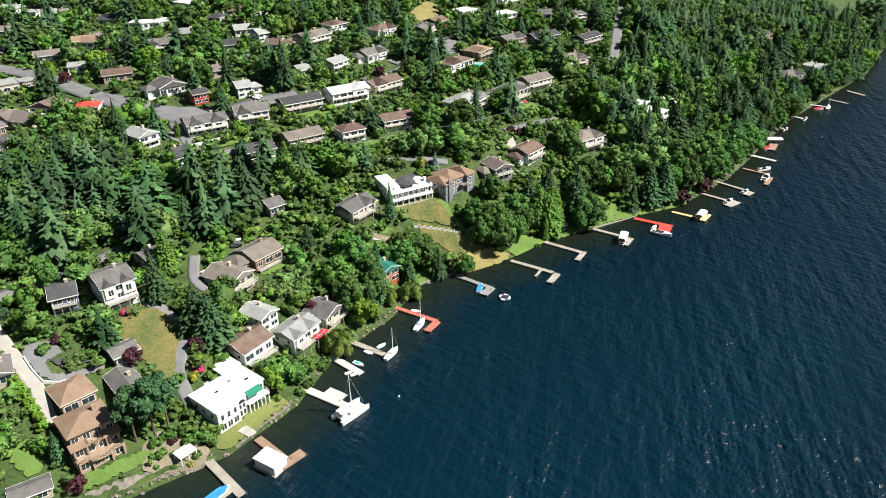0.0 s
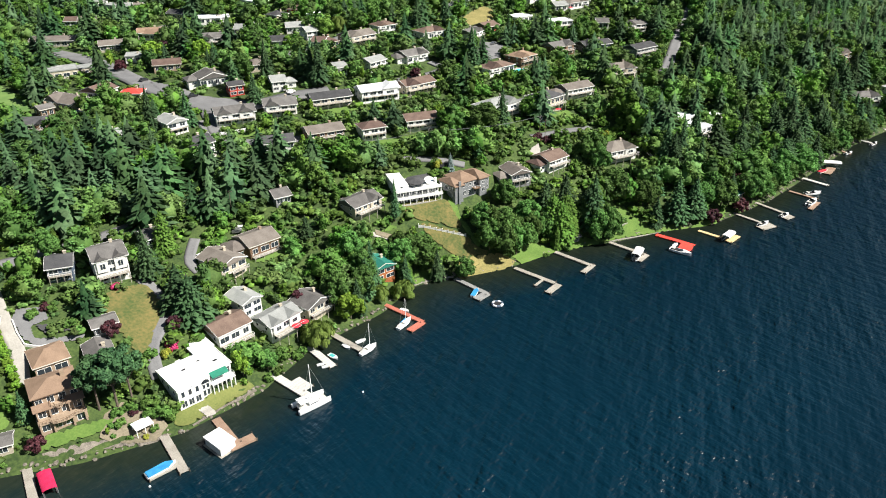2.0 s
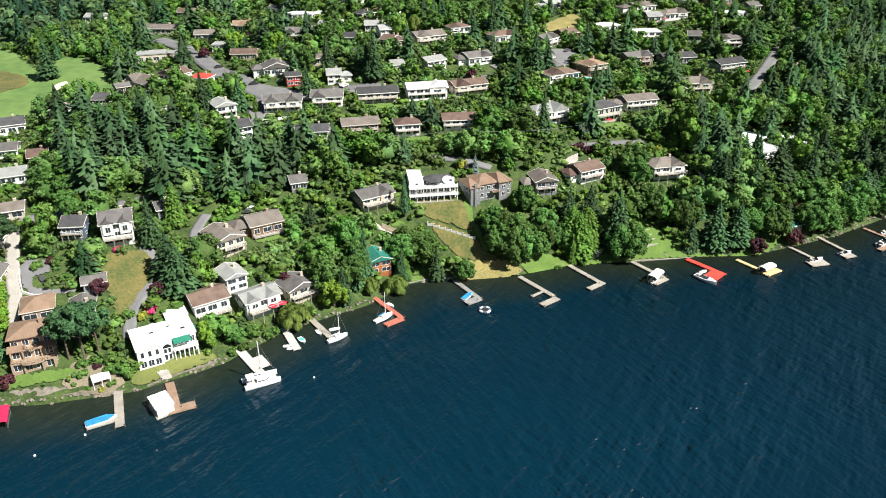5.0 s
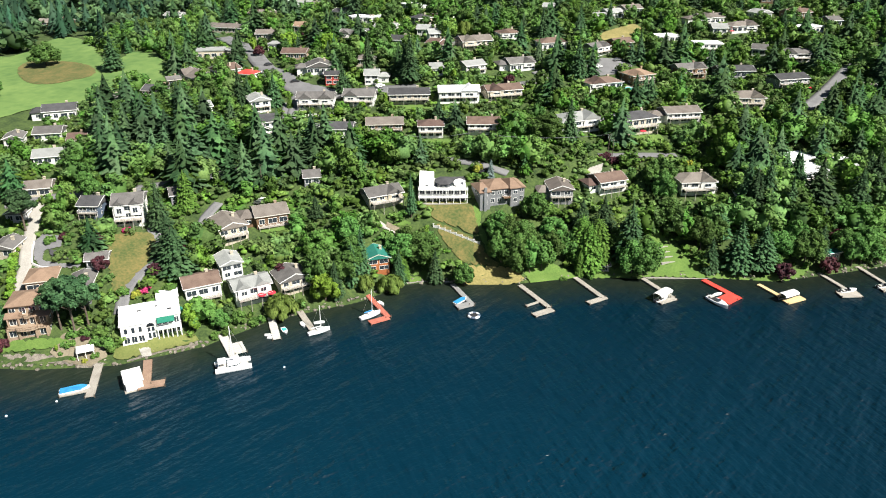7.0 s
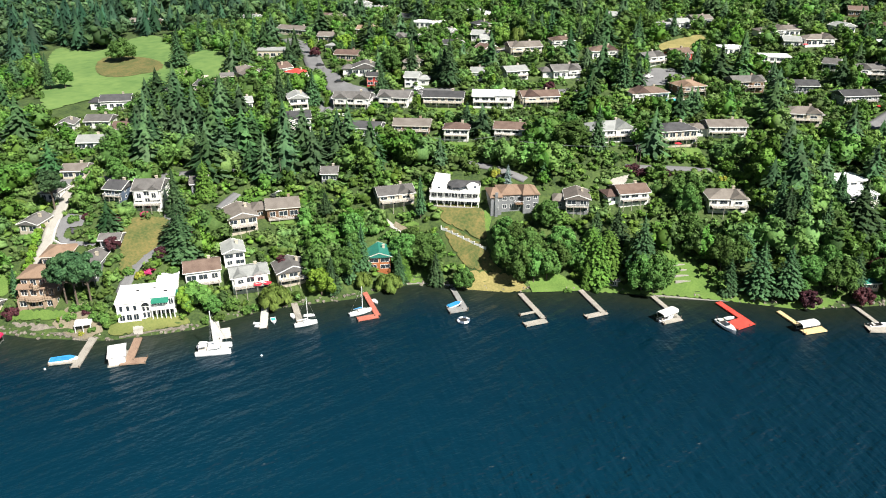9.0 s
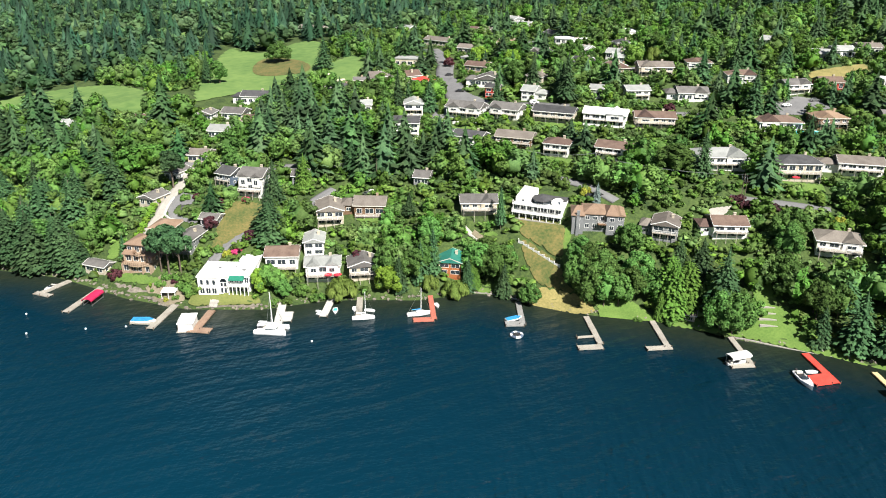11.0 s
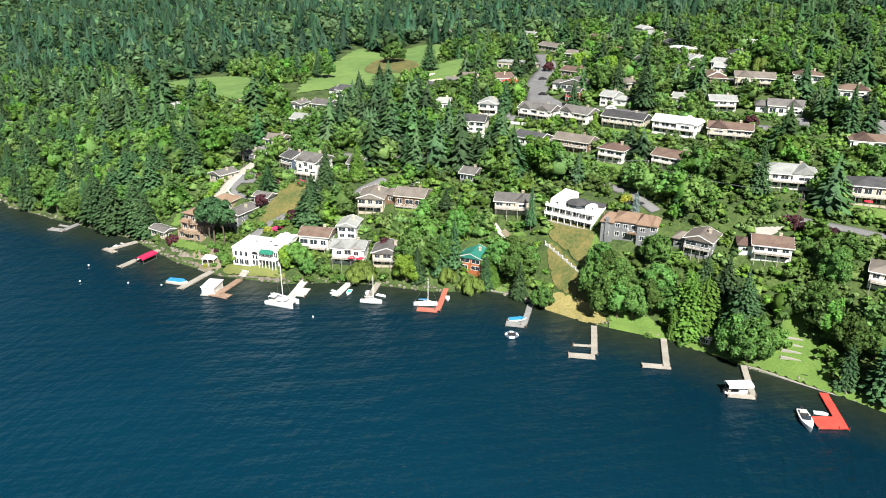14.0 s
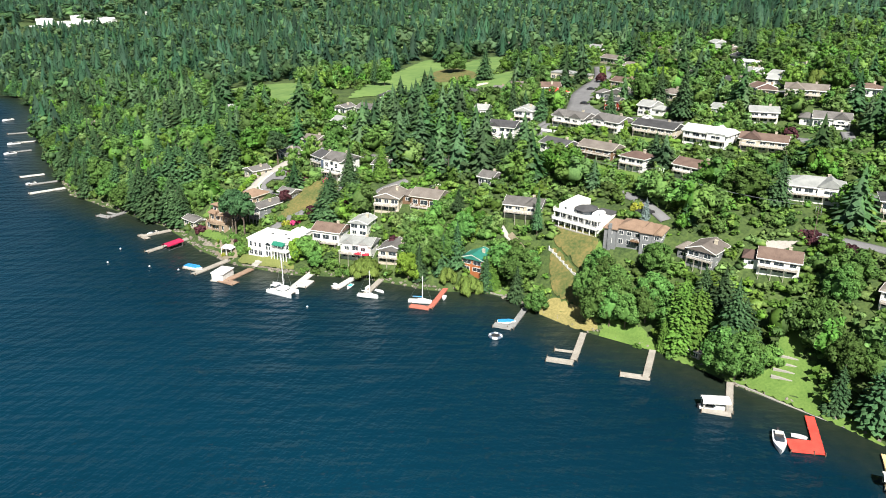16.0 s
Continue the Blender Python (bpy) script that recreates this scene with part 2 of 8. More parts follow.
def water_material():
    m = bpy.data.materials.new("lake_water")
    m.use_nodes = True
    n, lk = m.node_tree.nodes, m.node_tree.links
    b = n["Principled BSDF"]
    b.inputs["Roughness"].default_value = 0.32
    b.inputs["Specular IOR Level"].default_value = 0.5
    b.inputs["IOR"].default_value = 1.33
    b.inputs["Diffuse Roughness"].default_value = 1.0
    geo = n.new("ShaderNodeNewGeometry")
    # broad patches of deeper and lighter water
    big = n.new("ShaderNodeTexNoise")
    big.inputs["Scale"].default_value, big.inputs["Detail"].default_value = 0.012, 3
    lk.new(geo.outputs["Position"], big.inputs["Vector"])
    mix = n.new("ShaderNodeMix")
    mix.data_type = "RGBA"
    mix.inputs["A"].default_value, mix.inputs["B"].default_value = (0.0003, 0.0140, 0.0270, 1), (0.0004, 0.0200, 0.0380, 1)
    lk.new(big.outputs["Fac"], mix.inputs["Factor"])
    # near the shore: stony bed, with the bank trees' dark reflection painted in
    shore_attr = n.new("ShaderNodeAttribute")
    shore_attr.attribute_name = "offshore"
    shore_band, shore_scale = n.new("ShaderNodeMapRange"), n.new("ShaderNodeMapRange")
    for node, vals in ((shore_band, (5, 24, 1, 0)), (shore_scale, (20, 100, 0.72, 1.12))):
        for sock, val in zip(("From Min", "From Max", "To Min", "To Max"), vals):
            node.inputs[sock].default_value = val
        lk.new(shore_attr.outputs["Fac"], node.inputs["Value"])
    open_water = n.new("ShaderNodeMix")  # colour scaled down towards the shore
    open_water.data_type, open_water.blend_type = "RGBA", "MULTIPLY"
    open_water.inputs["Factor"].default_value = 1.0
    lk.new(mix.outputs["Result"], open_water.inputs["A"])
    lk.new(shore_scale.outputs["Result"], open_water.inputs["B"])
    stones = n.new("ShaderNodeTexNoise")
    stones.inputs["Scale"].default_value, stones.inputs["Detail"].default_value = 0.35, 4
    lk.new(geo.outputs["Position"], stones.inputs["Vector"])
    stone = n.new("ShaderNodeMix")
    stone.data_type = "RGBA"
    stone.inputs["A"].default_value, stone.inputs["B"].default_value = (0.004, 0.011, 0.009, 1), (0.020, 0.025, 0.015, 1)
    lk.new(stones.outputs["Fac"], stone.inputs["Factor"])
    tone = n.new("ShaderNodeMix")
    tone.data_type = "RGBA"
    lk.new(shore_band.outputs["Result"], tone.inputs["Factor"])
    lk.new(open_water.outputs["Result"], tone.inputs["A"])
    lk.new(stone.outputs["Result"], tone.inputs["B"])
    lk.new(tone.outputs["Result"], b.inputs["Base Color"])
    # wind ripples: two trains of crests and finer chop, weaker in calm patches
    prev = None
    calm = n.new("ShaderNodeTexNoise")
    calm.inputs["Scale"].default_value, calm.inputs["Detail"].default_value = 0.02, 3
    lk.new(geo.outputs["Position"], calm.inputs["Vector"])
    amt = n.new("ShaderNodeMapRange")
    amt.inputs["From Min"].default_value, amt.inputs["From Max"].default_value = 0.35, 0.65
    amt.inputs["To Min"].default_value, amt.inputs["To Max"].default_value = 0.5, 1.0
    lk.new(calm.outputs["Fac"], amt.inputs["Value"])
    lee = n.new("ShaderNodeMapRange")  # calmer water under the wooded shore
    lee.inputs["To Min"].default_value, lee.inputs["To Max"].default_value = 1.0, 0.25
    lk.new(shore_band.outputs["Result"], lee.inputs["Value"])
    swell = n.new("ShaderNodeMath")
    swell.operation = "MULTIPLY"
    lk.new(amt.outputs["Result"], swell.inputs[0])
    lk.new(lee.outputs["Result"], swell.inputs[1])
    for sx, sy, turn, dist in ((0.06, 0.21, 80, 2.4), (0.12, 0.36, -40, 1.3), (0.45, 0.9, 60, 0.45)):
        mp = n.new("ShaderNodeMapping")
        mp.inputs["Rotation"].default_value = (0, 0, radians(turn))
        mp.vector_type = "TEXTURE"
        mp.inputs["Scale"].default_value = (1 / sx, 1 / sy, 1)
        lk.new(geo.outputs["Position"], mp.inputs["Vector"])
        w = n.new("ShaderNodeTexNoise")
        w.inputs["Scale"].default_value, w.inputs["Detail"].default_value = 1.0, 2
        lk.new(mp.outputs[0], w.inputs["Vector"])
        bp = n.new("ShaderNodeBump")
        bp.inputs["Distance"].default_value = dist
        lk.new(swell.outputs[0], bp.inputs["Strength"])
        lk.new(w.outputs["Fac"], bp.inputs["Height"])
        if prev:
            lk.new(prev.outputs["Normal"], bp.inputs["Normal"])
        prev = bp
    lk.new(prev.outputs["Normal"], b.inputs["Normal"])
    return m


M["glass"] = glass_material()
M["water"] = water_material()


# ---- mesh helpers ----
def mesh_of(name, verts, faces, materials, index=None, smooth=False):
    me = bpy.data.meshes.new(name)
    me.from_pydata([tuple(v) for v in verts], [], [tuple(f) for f in faces])
    for m in materials:
        me.materials.append(m)
    if index is not None:
        me.polygons.foreach_set("material_index", np.asarray(index, dtype=np.int32))
    if smooth:
        me.polygons.foreach_set("use_smooth", np.ones(len(me.polygons), dtype=bool))
    me.update()
    return me


class Shape:
    """Boxes, prisms and other simple solids gathered into one mesh."""

    def __init__(self):
        self.v, self.f, self.i = [], [], []

    def add(self, verts, faces, slot=0):
        k = len(self.v)
        self.v += [tuple(p) for p in verts]
        self.f += [tuple(a + k for a in q) for q in faces]
        self.i += [slot] * len(faces)
        return self

    def box(self, x0, y0, z0, x1, y1, z1, slot=0):
        v = [(x0, y0, z0), (x1, y0, z0), (x1, y1, z0), (x0, y1, z0), (x0, y0, z1), (x1, y0, z1), (x1, y1, z1), (x0, y1, z1)]
        return self.add(v, [(3, 2, 1, 0), (4, 5, 6, 7), (0, 1, 5, 4), (1, 2, 6, 5), (2, 3, 7, 6), (3, 0, 4, 7)], slot)

    def tube(self, a, b, r0, r1=None, n=6, slot=0):
        a, b = Vector(a), Vector(b)
        r1 = r0 if r1 is None else r1
        d = (b - a).normalized()
        s = d.orthogonal().normalized()
        t = d.cross(s)
        v = []
        for p, r in ((a, r0), (b, r1)):
            v += [p + s * r * math.cos(math.tau * k / n) + t * r * math.sin(math.tau * k / n) for k in range(n)]
        f = [(k, (k + 1) % n, n + (k + 1) % n, n + k) for k in range(n)]
        f += [tuple(range(n - 1, -1, -1)), tuple(range(n, 2 * n))]
        return self.add(v, f, slot)

    def slab(self, poly, z0, z1, slot=0):
        """An upright prism over a plan polygon; z1 may be a list, a height for each corner."""
        n = len(poly)
        top = z1 if isinstance(z1, (list, tuple)) else [z1] * n
        v = [(x, y, z0) for x, y in poly] + [(x, y, t) for (x, y), t in zip(poly, top)]
        f = [tuple(range(n - 1, -1, -1)), tuple(range(n, 2 * n))] + [(k, (k + 1) % n, n + (k + 1) % n, n + k) for k in range(n)]
        return self.add(v, f, slot)

    def mesh(self, name, *materials, smooth=False):
        return mesh_of(name, self.v, self.f, materials, self.i, smooth)


def part(name, shape, material, parent, label="", pos=None):
    me = shape if isinstance(shape, bpy.types.Mesh) else shape.mesh(name, *(material if isinstance(material, (list, tuple)) else [material]))
    ob = new(name, me)
    ob.parent = parent
    if pos is not None:
        ob.matrix_basis = pos
    if label:
        ob["label"] = label
    return ob


def thing(name, m, label, category, group="", kind=""):
    ob = new(name)
    ob.empty_display_size = 0.5
    ob.matrix_basis = m
    return tagged(ob, label, category, group, kind)


# ---- terrain: shoreline and spot heights, metres ----
SHORE = [(-1800, -900), (-900, -260), (-600, -112), (-514, -62), (-500, -44), (-440, -18), (-358, 3), (-233, 46), (-177, 68), (-143, 97), (-118, 119), (-101, 128), (-86, 135),
         (-66, 150), (-52, 170), (-45, 193), (-36, 207), (-28, 218), (-20, 240), (0, 252), (15, 261), (30, 276), (55, 289), (75, 303),
         (95, 312), (108, 325), (124, 342), (138, 361), (154, 384), (185, 429), (209, 456), (242, 493), (280, 535), (336, 622), (520, 900), (1100, 1700)]
SPOTS = [(-56, 165, 1.8), (-76, 208, 14), (-73, 216, 16.5), (-102, 193, 20), (-125, 156, 19), (-140, 170, 22), (-160, 206, 32), (-208, 229, 35),
         (-239, 291, 40), (-307, 291, 40), (-247, 182, 37), (-167, 135, 27), (-269, 47, 8), (-129, 256, 36), (-108, 268, 31), (-99, 298, 38),
         (-74, 316, 40), (-44, 341, 41), (-34, 313, 34), (-46, 245, 22), (-15, 273, 21), (0, 283, 19), (14, 294, 18), (29, 306, 19), (52, 327, 18),
         (93, 351, 21), (-3, 315, 33), (29, 365, 31),
         (-93.4, 169.9, 14.8), (-101.7, 186, 20.3), (-79.5, 178.9, 12.4), (-82.7, 231.6, 21), (-21.4, 258.8, 15), (-4, 263, 10.3)]
SPOTS_HIGH = [(64, 414, 37), (51, 445, 43), (76, 481, 46), (28, 470, 46), (7, 473, 50), (9, 507, 57), (-48, 480, 58), (-46, 386, 47), (-49, 412, 53),
              (-80, 380, 53), (-133, 312, 43), (-208, 362, 47), (-170, 403, 52), (-222, 370, 49), (-257, 308, 43), (-224, 439, 54), (-368, 295, 40),
              (91, 479, 48), (80, 448, 40), (192, 507, 27), (197, 469, 9), (232, 499, 13), (-33, 466, 56), (-71, 451, 60)]
SPOTS_FAR = [(-600, 300, 42), (-500, 600, 60), (-200, 700, 74), (100, 700, 72), (320, 780, 40), (-700, 60, 26), (-430, 110, 22), (-900, 500, 55),
             (0, 1200, 90), (-1500, 300, 60), (-1500, 1500, 90), (0, 2500, 110), (-2500, 300, 70), (-3500, 1800, 110), (700, 2500, 100), (-1200, -250, 25)]
_S = np.array(SHORE, float)


def shore_distance(x, y):
    """Metres inland from the shoreline; negative over the lake."""
    p = np.stack([np.asarray(x, float).ravel(), np.asarray(y, float).ravel()], 1)
    best = np.full(len(p), 1e9)
    side = np.ones(len(p))
    for a, b in zip(_S[:-1], _S[1:]):
        d = b - a
        k = np.clip(((p - a) @ d) / (d @ d), 0, 1)
        q = p - a - k[:, None] * d
        r = np.hypot(q[:, 0], q[:, 1])
        s = np.sign(d[0] * (p[:, 1] - a[1]) - d[1] * (p[:, 0] - a[0]))
        near = r < best - 1e-9
        best = np.where(near, r, best)
        side = np.where(near, np.where(s == 0, 1, s), side)
    return (best * side).reshape(np.shape(x))


def _spots():
    pts = SPOTS + SPOTS_HIGH + SPOTS_FAR + [(x, y, 0.6) for x, y in SHORE]
    pts += [((a[0] + b[0]) / 2, (a[1] + b[1]) / 2, 0.6) for a, b in zip(SHORE[3:-3], SHORE[4:-2])]
    return np.array(pts, float)


_P = _spots()
_K = np.hypot(_P[:, None, 0] - _P[None, :, 0], _P[:, None, 1] - _P[None, :, 1])
_K = np.block([[-_K + 6 * np.eye(len(_P)), np.ones((len(_P), 1))], [np.ones((1, len(_P))), np.zeros((1, 1))]])
_C = np.linalg.solve(_K, np.append(_P[:, 2], 0))


def ground(x, y):
    """Height of the ground at x, y (arrays or numbers)."""
    px, py = np.asarray(x, float).ravel(), np.asarray(y, float).ravel()
    z = np.full(len(px), _C[-1])
    for i in range(len(_P)):
        z -= _C[i] * np.hypot(px - _P[i, 0], py - _P[i, 1])
    d = shore_distance(px, py)
    z = np.where(d > 0, np.minimum(np.maximum(z, 0.7), 0.7 + np.maximum(d - 2, 0) * 0.9), 0.7 + np.maximum(d, -14) * 0.45)
    return z.reshape(np.shape(x)) if np.ndim(x) else float(z[0])


# ---- ground and lake ----
def axis(centre, half_fine, reach, n):
    """Grid lines, close together near the centre and wide apart far off."""
    u = np.linspace(-1, 1, n)
    k = 0.62
    return centre + np.sign(u) * np.where(np.abs(u) < k, np.abs(u) / k * half_fine, half_fine + ((np.abs(u) - k) / (1 - k)) ** 2.2 * (reach - half_fine))


def build_ground():
    xs, ys = axis(-60, 330, 4600, 300), axis(330, 300, 4600, 290)
    X, Y = np.meshgrid(xs, ys)
    Z = ground(X, Y)
    d = shore_distance(X, Y)
    rel = 0.35 * np.sin(X * 0.31 + 2 * np.sin(Y * 0.17)) * np.sin(Y * 0.27 + 1.3 * np.sin(X * 0.13))
    Z = Z + np.where(d > 14, rel * 0.5, 0)
    far = np.hypot(X + 60, Y - 330)
    Z = Z + np.where(d > 200, 14 * np.clip((far - 900) / 1500, 0, 1) * (np.sin(X * 0.004 + 1) * np.sin(Y * 0.005)), 0)
    ny, nx = X.shape
    v = np.stack([X.ravel(), Y.ravel(), Z.ravel()], 1)
    i = np.arange((ny - 1) * nx).reshape(ny - 1, nx)[:, :-1].ravel()
    keep = (d[:-1, :-1] > -40).ravel()
    i = i[keep]
    f = np.stack([i, i + 1, i + nx + 1, i + nx], 1)
    ob = new("ground", mesh_of("ground", v.tolist(), f.tolist(), [M["earth"]], smooth=True))
    return tagged(ob, "sloping green hillside of grass and earth above a lake", "ground", kind="structure")


build_ground()


def build_lake():
    """The water as squares, small along the shore, each corner knowing how far offshore it lies."""
    size, corner, done = 1152.0, [(a, b) for a in np.arange(-4608, 4608, 1152) for b in np.arange(-4320, 4896, 1152)], []
    while corner:
        c = np.array(corner)
        d = shore_distance(c[:, 0] + size / 2, c[:, 1] + size / 2)
        near = np.hypot(c[:, 0] + 60, c[:, 1] - 300) < 700 + size
        cut = (np.abs(d) < size * 0.75 + 24) & (size > np.where(near, 3.0, 20))
        done += [(x, y, size) for (x, y), q, e in zip(corner, cut, d) if not q and e < size * 0.75 + 6]
        size /= 2
        corner = [(x + i * size, y + j * size) for (x, y), q in zip(corner, cut) if q for i in (0, 1) for j in (0, 1)]
    v = np.array([(x + i * k, y + j * k, 0) for x, y, k in done for i, j in ((0, 0), (1, 0), (1, 1), (0, 1))])
    me = mesh_of("water", v.tolist(), np.arange(len(v)).reshape(-1, 4).tolist(), [M["water"]])
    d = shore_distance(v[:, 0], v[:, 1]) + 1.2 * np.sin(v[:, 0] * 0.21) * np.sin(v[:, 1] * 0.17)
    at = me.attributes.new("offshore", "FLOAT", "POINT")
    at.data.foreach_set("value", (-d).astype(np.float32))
    tagged(new("water", me), "dark blue lake water with fine wind ripples", "water", kind="structure")


build_lake()


def inside(px, py, poly):
    r = np.zeros(np.shape(px), bool)
    n = len(poly)
    for k in range(n):
        (x0, y0), (x1, y1) = poly[k], poly[(k + 1) % n]
        c = (y0 > py) != (y1 > py)
        r ^= c & (px < (x1 - x0) * (py - y0) / ((y1 - y0) if y1 != y0 else 1e-9) + x0)
    return r


NO_TREES = []  # plan polygons that stay open


def cover(name, poly, material, label, category, lift=0.42, cell=1.3, kind="structure", bare=True):
    """A sheet of another ground cover, laid over the hillside."""
    if material in ("rough", "fairway", "sand", "dry", "olive"):  # natural edges have no corners
        for _ in range(2):
            poly = [(a[0] * k + b[0] * (1 - k), a[1] * k + b[1] * (1 - k)) for a, b in zip(poly, poly[1:] + poly[:1]) for k in (0.75, 0.25)]
    xs, ys = [p[0] for p in poly], [p[1] for p in poly]
    cell = max(cell, math.sqrt((max(xs) - min(xs)) * (max(ys) - min(ys)) / 9000))
    gx, gy = np.arange(min(xs), max(xs) + cell, cell), np.arange(min(ys), max(ys) + cell, cell)
    X, Y = np.meshgrid(gx, gy)
    ok = inside(X[:-1, :-1] + cell / 2, Y[:-1, :-1] + cell / 2, poly)
    nx = X.shape[1]
    i = (np.arange(ok.shape[0])[:, None] * nx + np.arange(ok.shape[1])[None, :])[ok]
    # draw the outer corners in to the outline itself
    px, py = X.ravel().copy(), Y.ravel().copy()
    best = np.full(len(px), 1e9)
    qx, qy = px.copy(), py.copy()
    for k in range(len(poly)):
        (ax, ay), (bx, by) = poly[k], poly[(k + 1) % len(poly)]
        ex, ey = bx - ax, by - ay
        u = np.clip(((px - ax) * ex + (py - ay) * ey) / (ex * ex + ey * ey + 1e-9), 0, 1)
        r = np.hypot(px - ax - u * ex, py - ay - u * ey)
        nearer = r < best
        best, qx, qy = np.where(nearer, r, best), np.where(nearer, ax + u * ex, qx), np.where(nearer, ay + u * ey, qy)
    snap = ~inside(px, py, poly) | (best < 0.3 * cell)
    px, py = np.where(snap, qx, px), np.where(snap, qy, py)
    v = np.stack([px, py, ground(px, py) + lift], 1)
    f = np.stack([i, i + 1, i + nx + 1, i + nx], 1)
    used, inv = np.unique(f, return_inverse=True)
    ob = new(name, mesh_of(name, v[used].tolist(), inv.reshape(-1, 4).tolist(), [M[material]], smooth=True))
    if bare:
        NO_TREES.append(poly)
    return tagged(ob, label, category, kind=kind)


ROADS = []


def strip(name, pts, width, material, label, category="road", lift=0.45, close_step=2.5):
    """A road or path of even width, draped along its centre line, with a low edge."""
    P = [Vector(p) for p in pts]
    line = []
    for k in range(len(P) - 1):
        a, b, c, d = P[max(k - 1, 0)], P[k], P[k + 1], P[min(k + 2, len(P) - 1)]
        m = max(2, int((c - b).length / close_step))
        for j in range(m):
            t = j / m
            line.append(0.5 * ((2 * b) + (c - a) * t + (2 * a - 5 * b + 4 * c - d) * t * t + (3 * b - a - 3 * c + d) * t ** 3))
    line.append(P[-1])
    s = Shape()
    rows = []
    for k, p in enumerate(line):
        q = (line[min(k + 1, len(line) - 1)] - line[max(k - 1, 0)]).normalized()
        nrm = Vector((-q.y, q.x))
        z0 = ground(p.x, p.y) + lift
        row = []
        for w in (-1, -0.5, 0, 0.5, 1):
            e = p + nrm * w * width / 2
            row.append((e.x, e.y, max(z0 * 0.6 + (ground(e.x, e.y) + lift) * 0.4, ground(e.x, e.y) + lift * 0.6)))
        edge = [(row[0][0], row[0][1], row[0][2] - 0.6), *row, (row[4][0], row[4][1], row[4][2] - 0.6)]
        rows.append(edge)
        ROADS.append((p.x, p.y, width / 2))
    v = [p for r in rows for p in r]
    f = [(7 * k + j, 7 * k + j + 1, 7 * k + j + 8, 7 * k + j + 7) for k in range(len(rows) - 1) for j in range(6)]
    s.add(v, [tuple(reversed(q)) for q in f])
    ob = new(name, s.mesh(name, M[material], smooth=True))
    return tagged(ob, label, category, kind="structure")


# ---- trees ----
def rnd(seed):
    return np.random.RandomState(seed)


def conifer_mesh(seed, h, r, sprays=300, along=3, mat_name="conifer", bare=0.10, narrow=1.0, fat=1.0):
    """Drooping sprays round a tapering axis, thick at the foot and thin at the tip."""
    g = rnd(seed)
    V, F = [], []
    for i in range(sprays):
        k = 1 - math.sqrt(1 - (i + g.uniform()) / sprays * 0.995)
        reach = (r * (1 - k) ** (0.8 * narrow) * min(1, 0.6 + 3.5 * k) + 0.2) * g.uniform(0.68, 1.15)
        z = h * (bare + (1 - bare) * 0.98 * k)
        a = i * 2.39996 + g.uniform(-0.5, 0.5)
        slope = -(0.12 + 0.38 * (1 - k)) + g.uniform(-0.14, 0.14)
        for j in range(along):
            f = (j + g.uniform(0.35, 0.75)) / along
            b = a + (g.uniform(-0.34, 0.34) if along > 1 else 0)
            c, s = math.cos(b), math.sin(b)
            ll = (reach / along * 1.05 + 0.25) * fat
            w = (0.20 + 0.10 * reach) * g.uniform(0.75, 1.3) * fat
            d0, d1 = max(f * reach - ll * 0.5, 0.05), f * reach + ll * 0.5
            z0, z1 = z + slope * d0, z + slope * d1 - 0.22 * ll
            m, zm, n = d0 * 0.45 + d1 * 0.55, z0 * 0.5 + z1 * 0.5 - 0.35 * w, len(V)
            V += [(d0 * c, d0 * s, z0 + 0.1), (m * c - w * s, m * s + w * c, zm), (d1 * c, d1 * s, z1), (m * c + w * s, m * s - w * c, zm)]
            F += [(n, n + 2, n + 1), (n, n + 3, n + 2)]
    n, m = len(V), 9
    rag = [0.56 * r * g.uniform(0.7, 1.15) for _ in range(m)]
    V += [(q * math.cos(math.tau * j / m), q * math.sin(math.tau * j / m), h * (bare + 0.05) + g.uniform(-0.3, 0.5)) for j, q in enumerate(rag)] + [(0, 0, h)]
    F += [(n + j, n + (j + 1) % m, n + m) for j in range(m)]
    return mesh_of("crown", V, F, [M[mat_name]])


ICO = None


def icosphere():
    global ICO
    if ICO is None:
        bm = bmesh.new()
        bmesh.ops.create_icosphere(bm, subdivisions=1, radius=1)
        ICO = (np.array([v.co[:] for v in bm.verts]), np.array([[v.index for v in f.verts] for f in bm.faces]))
        bm.free()
    return ICO


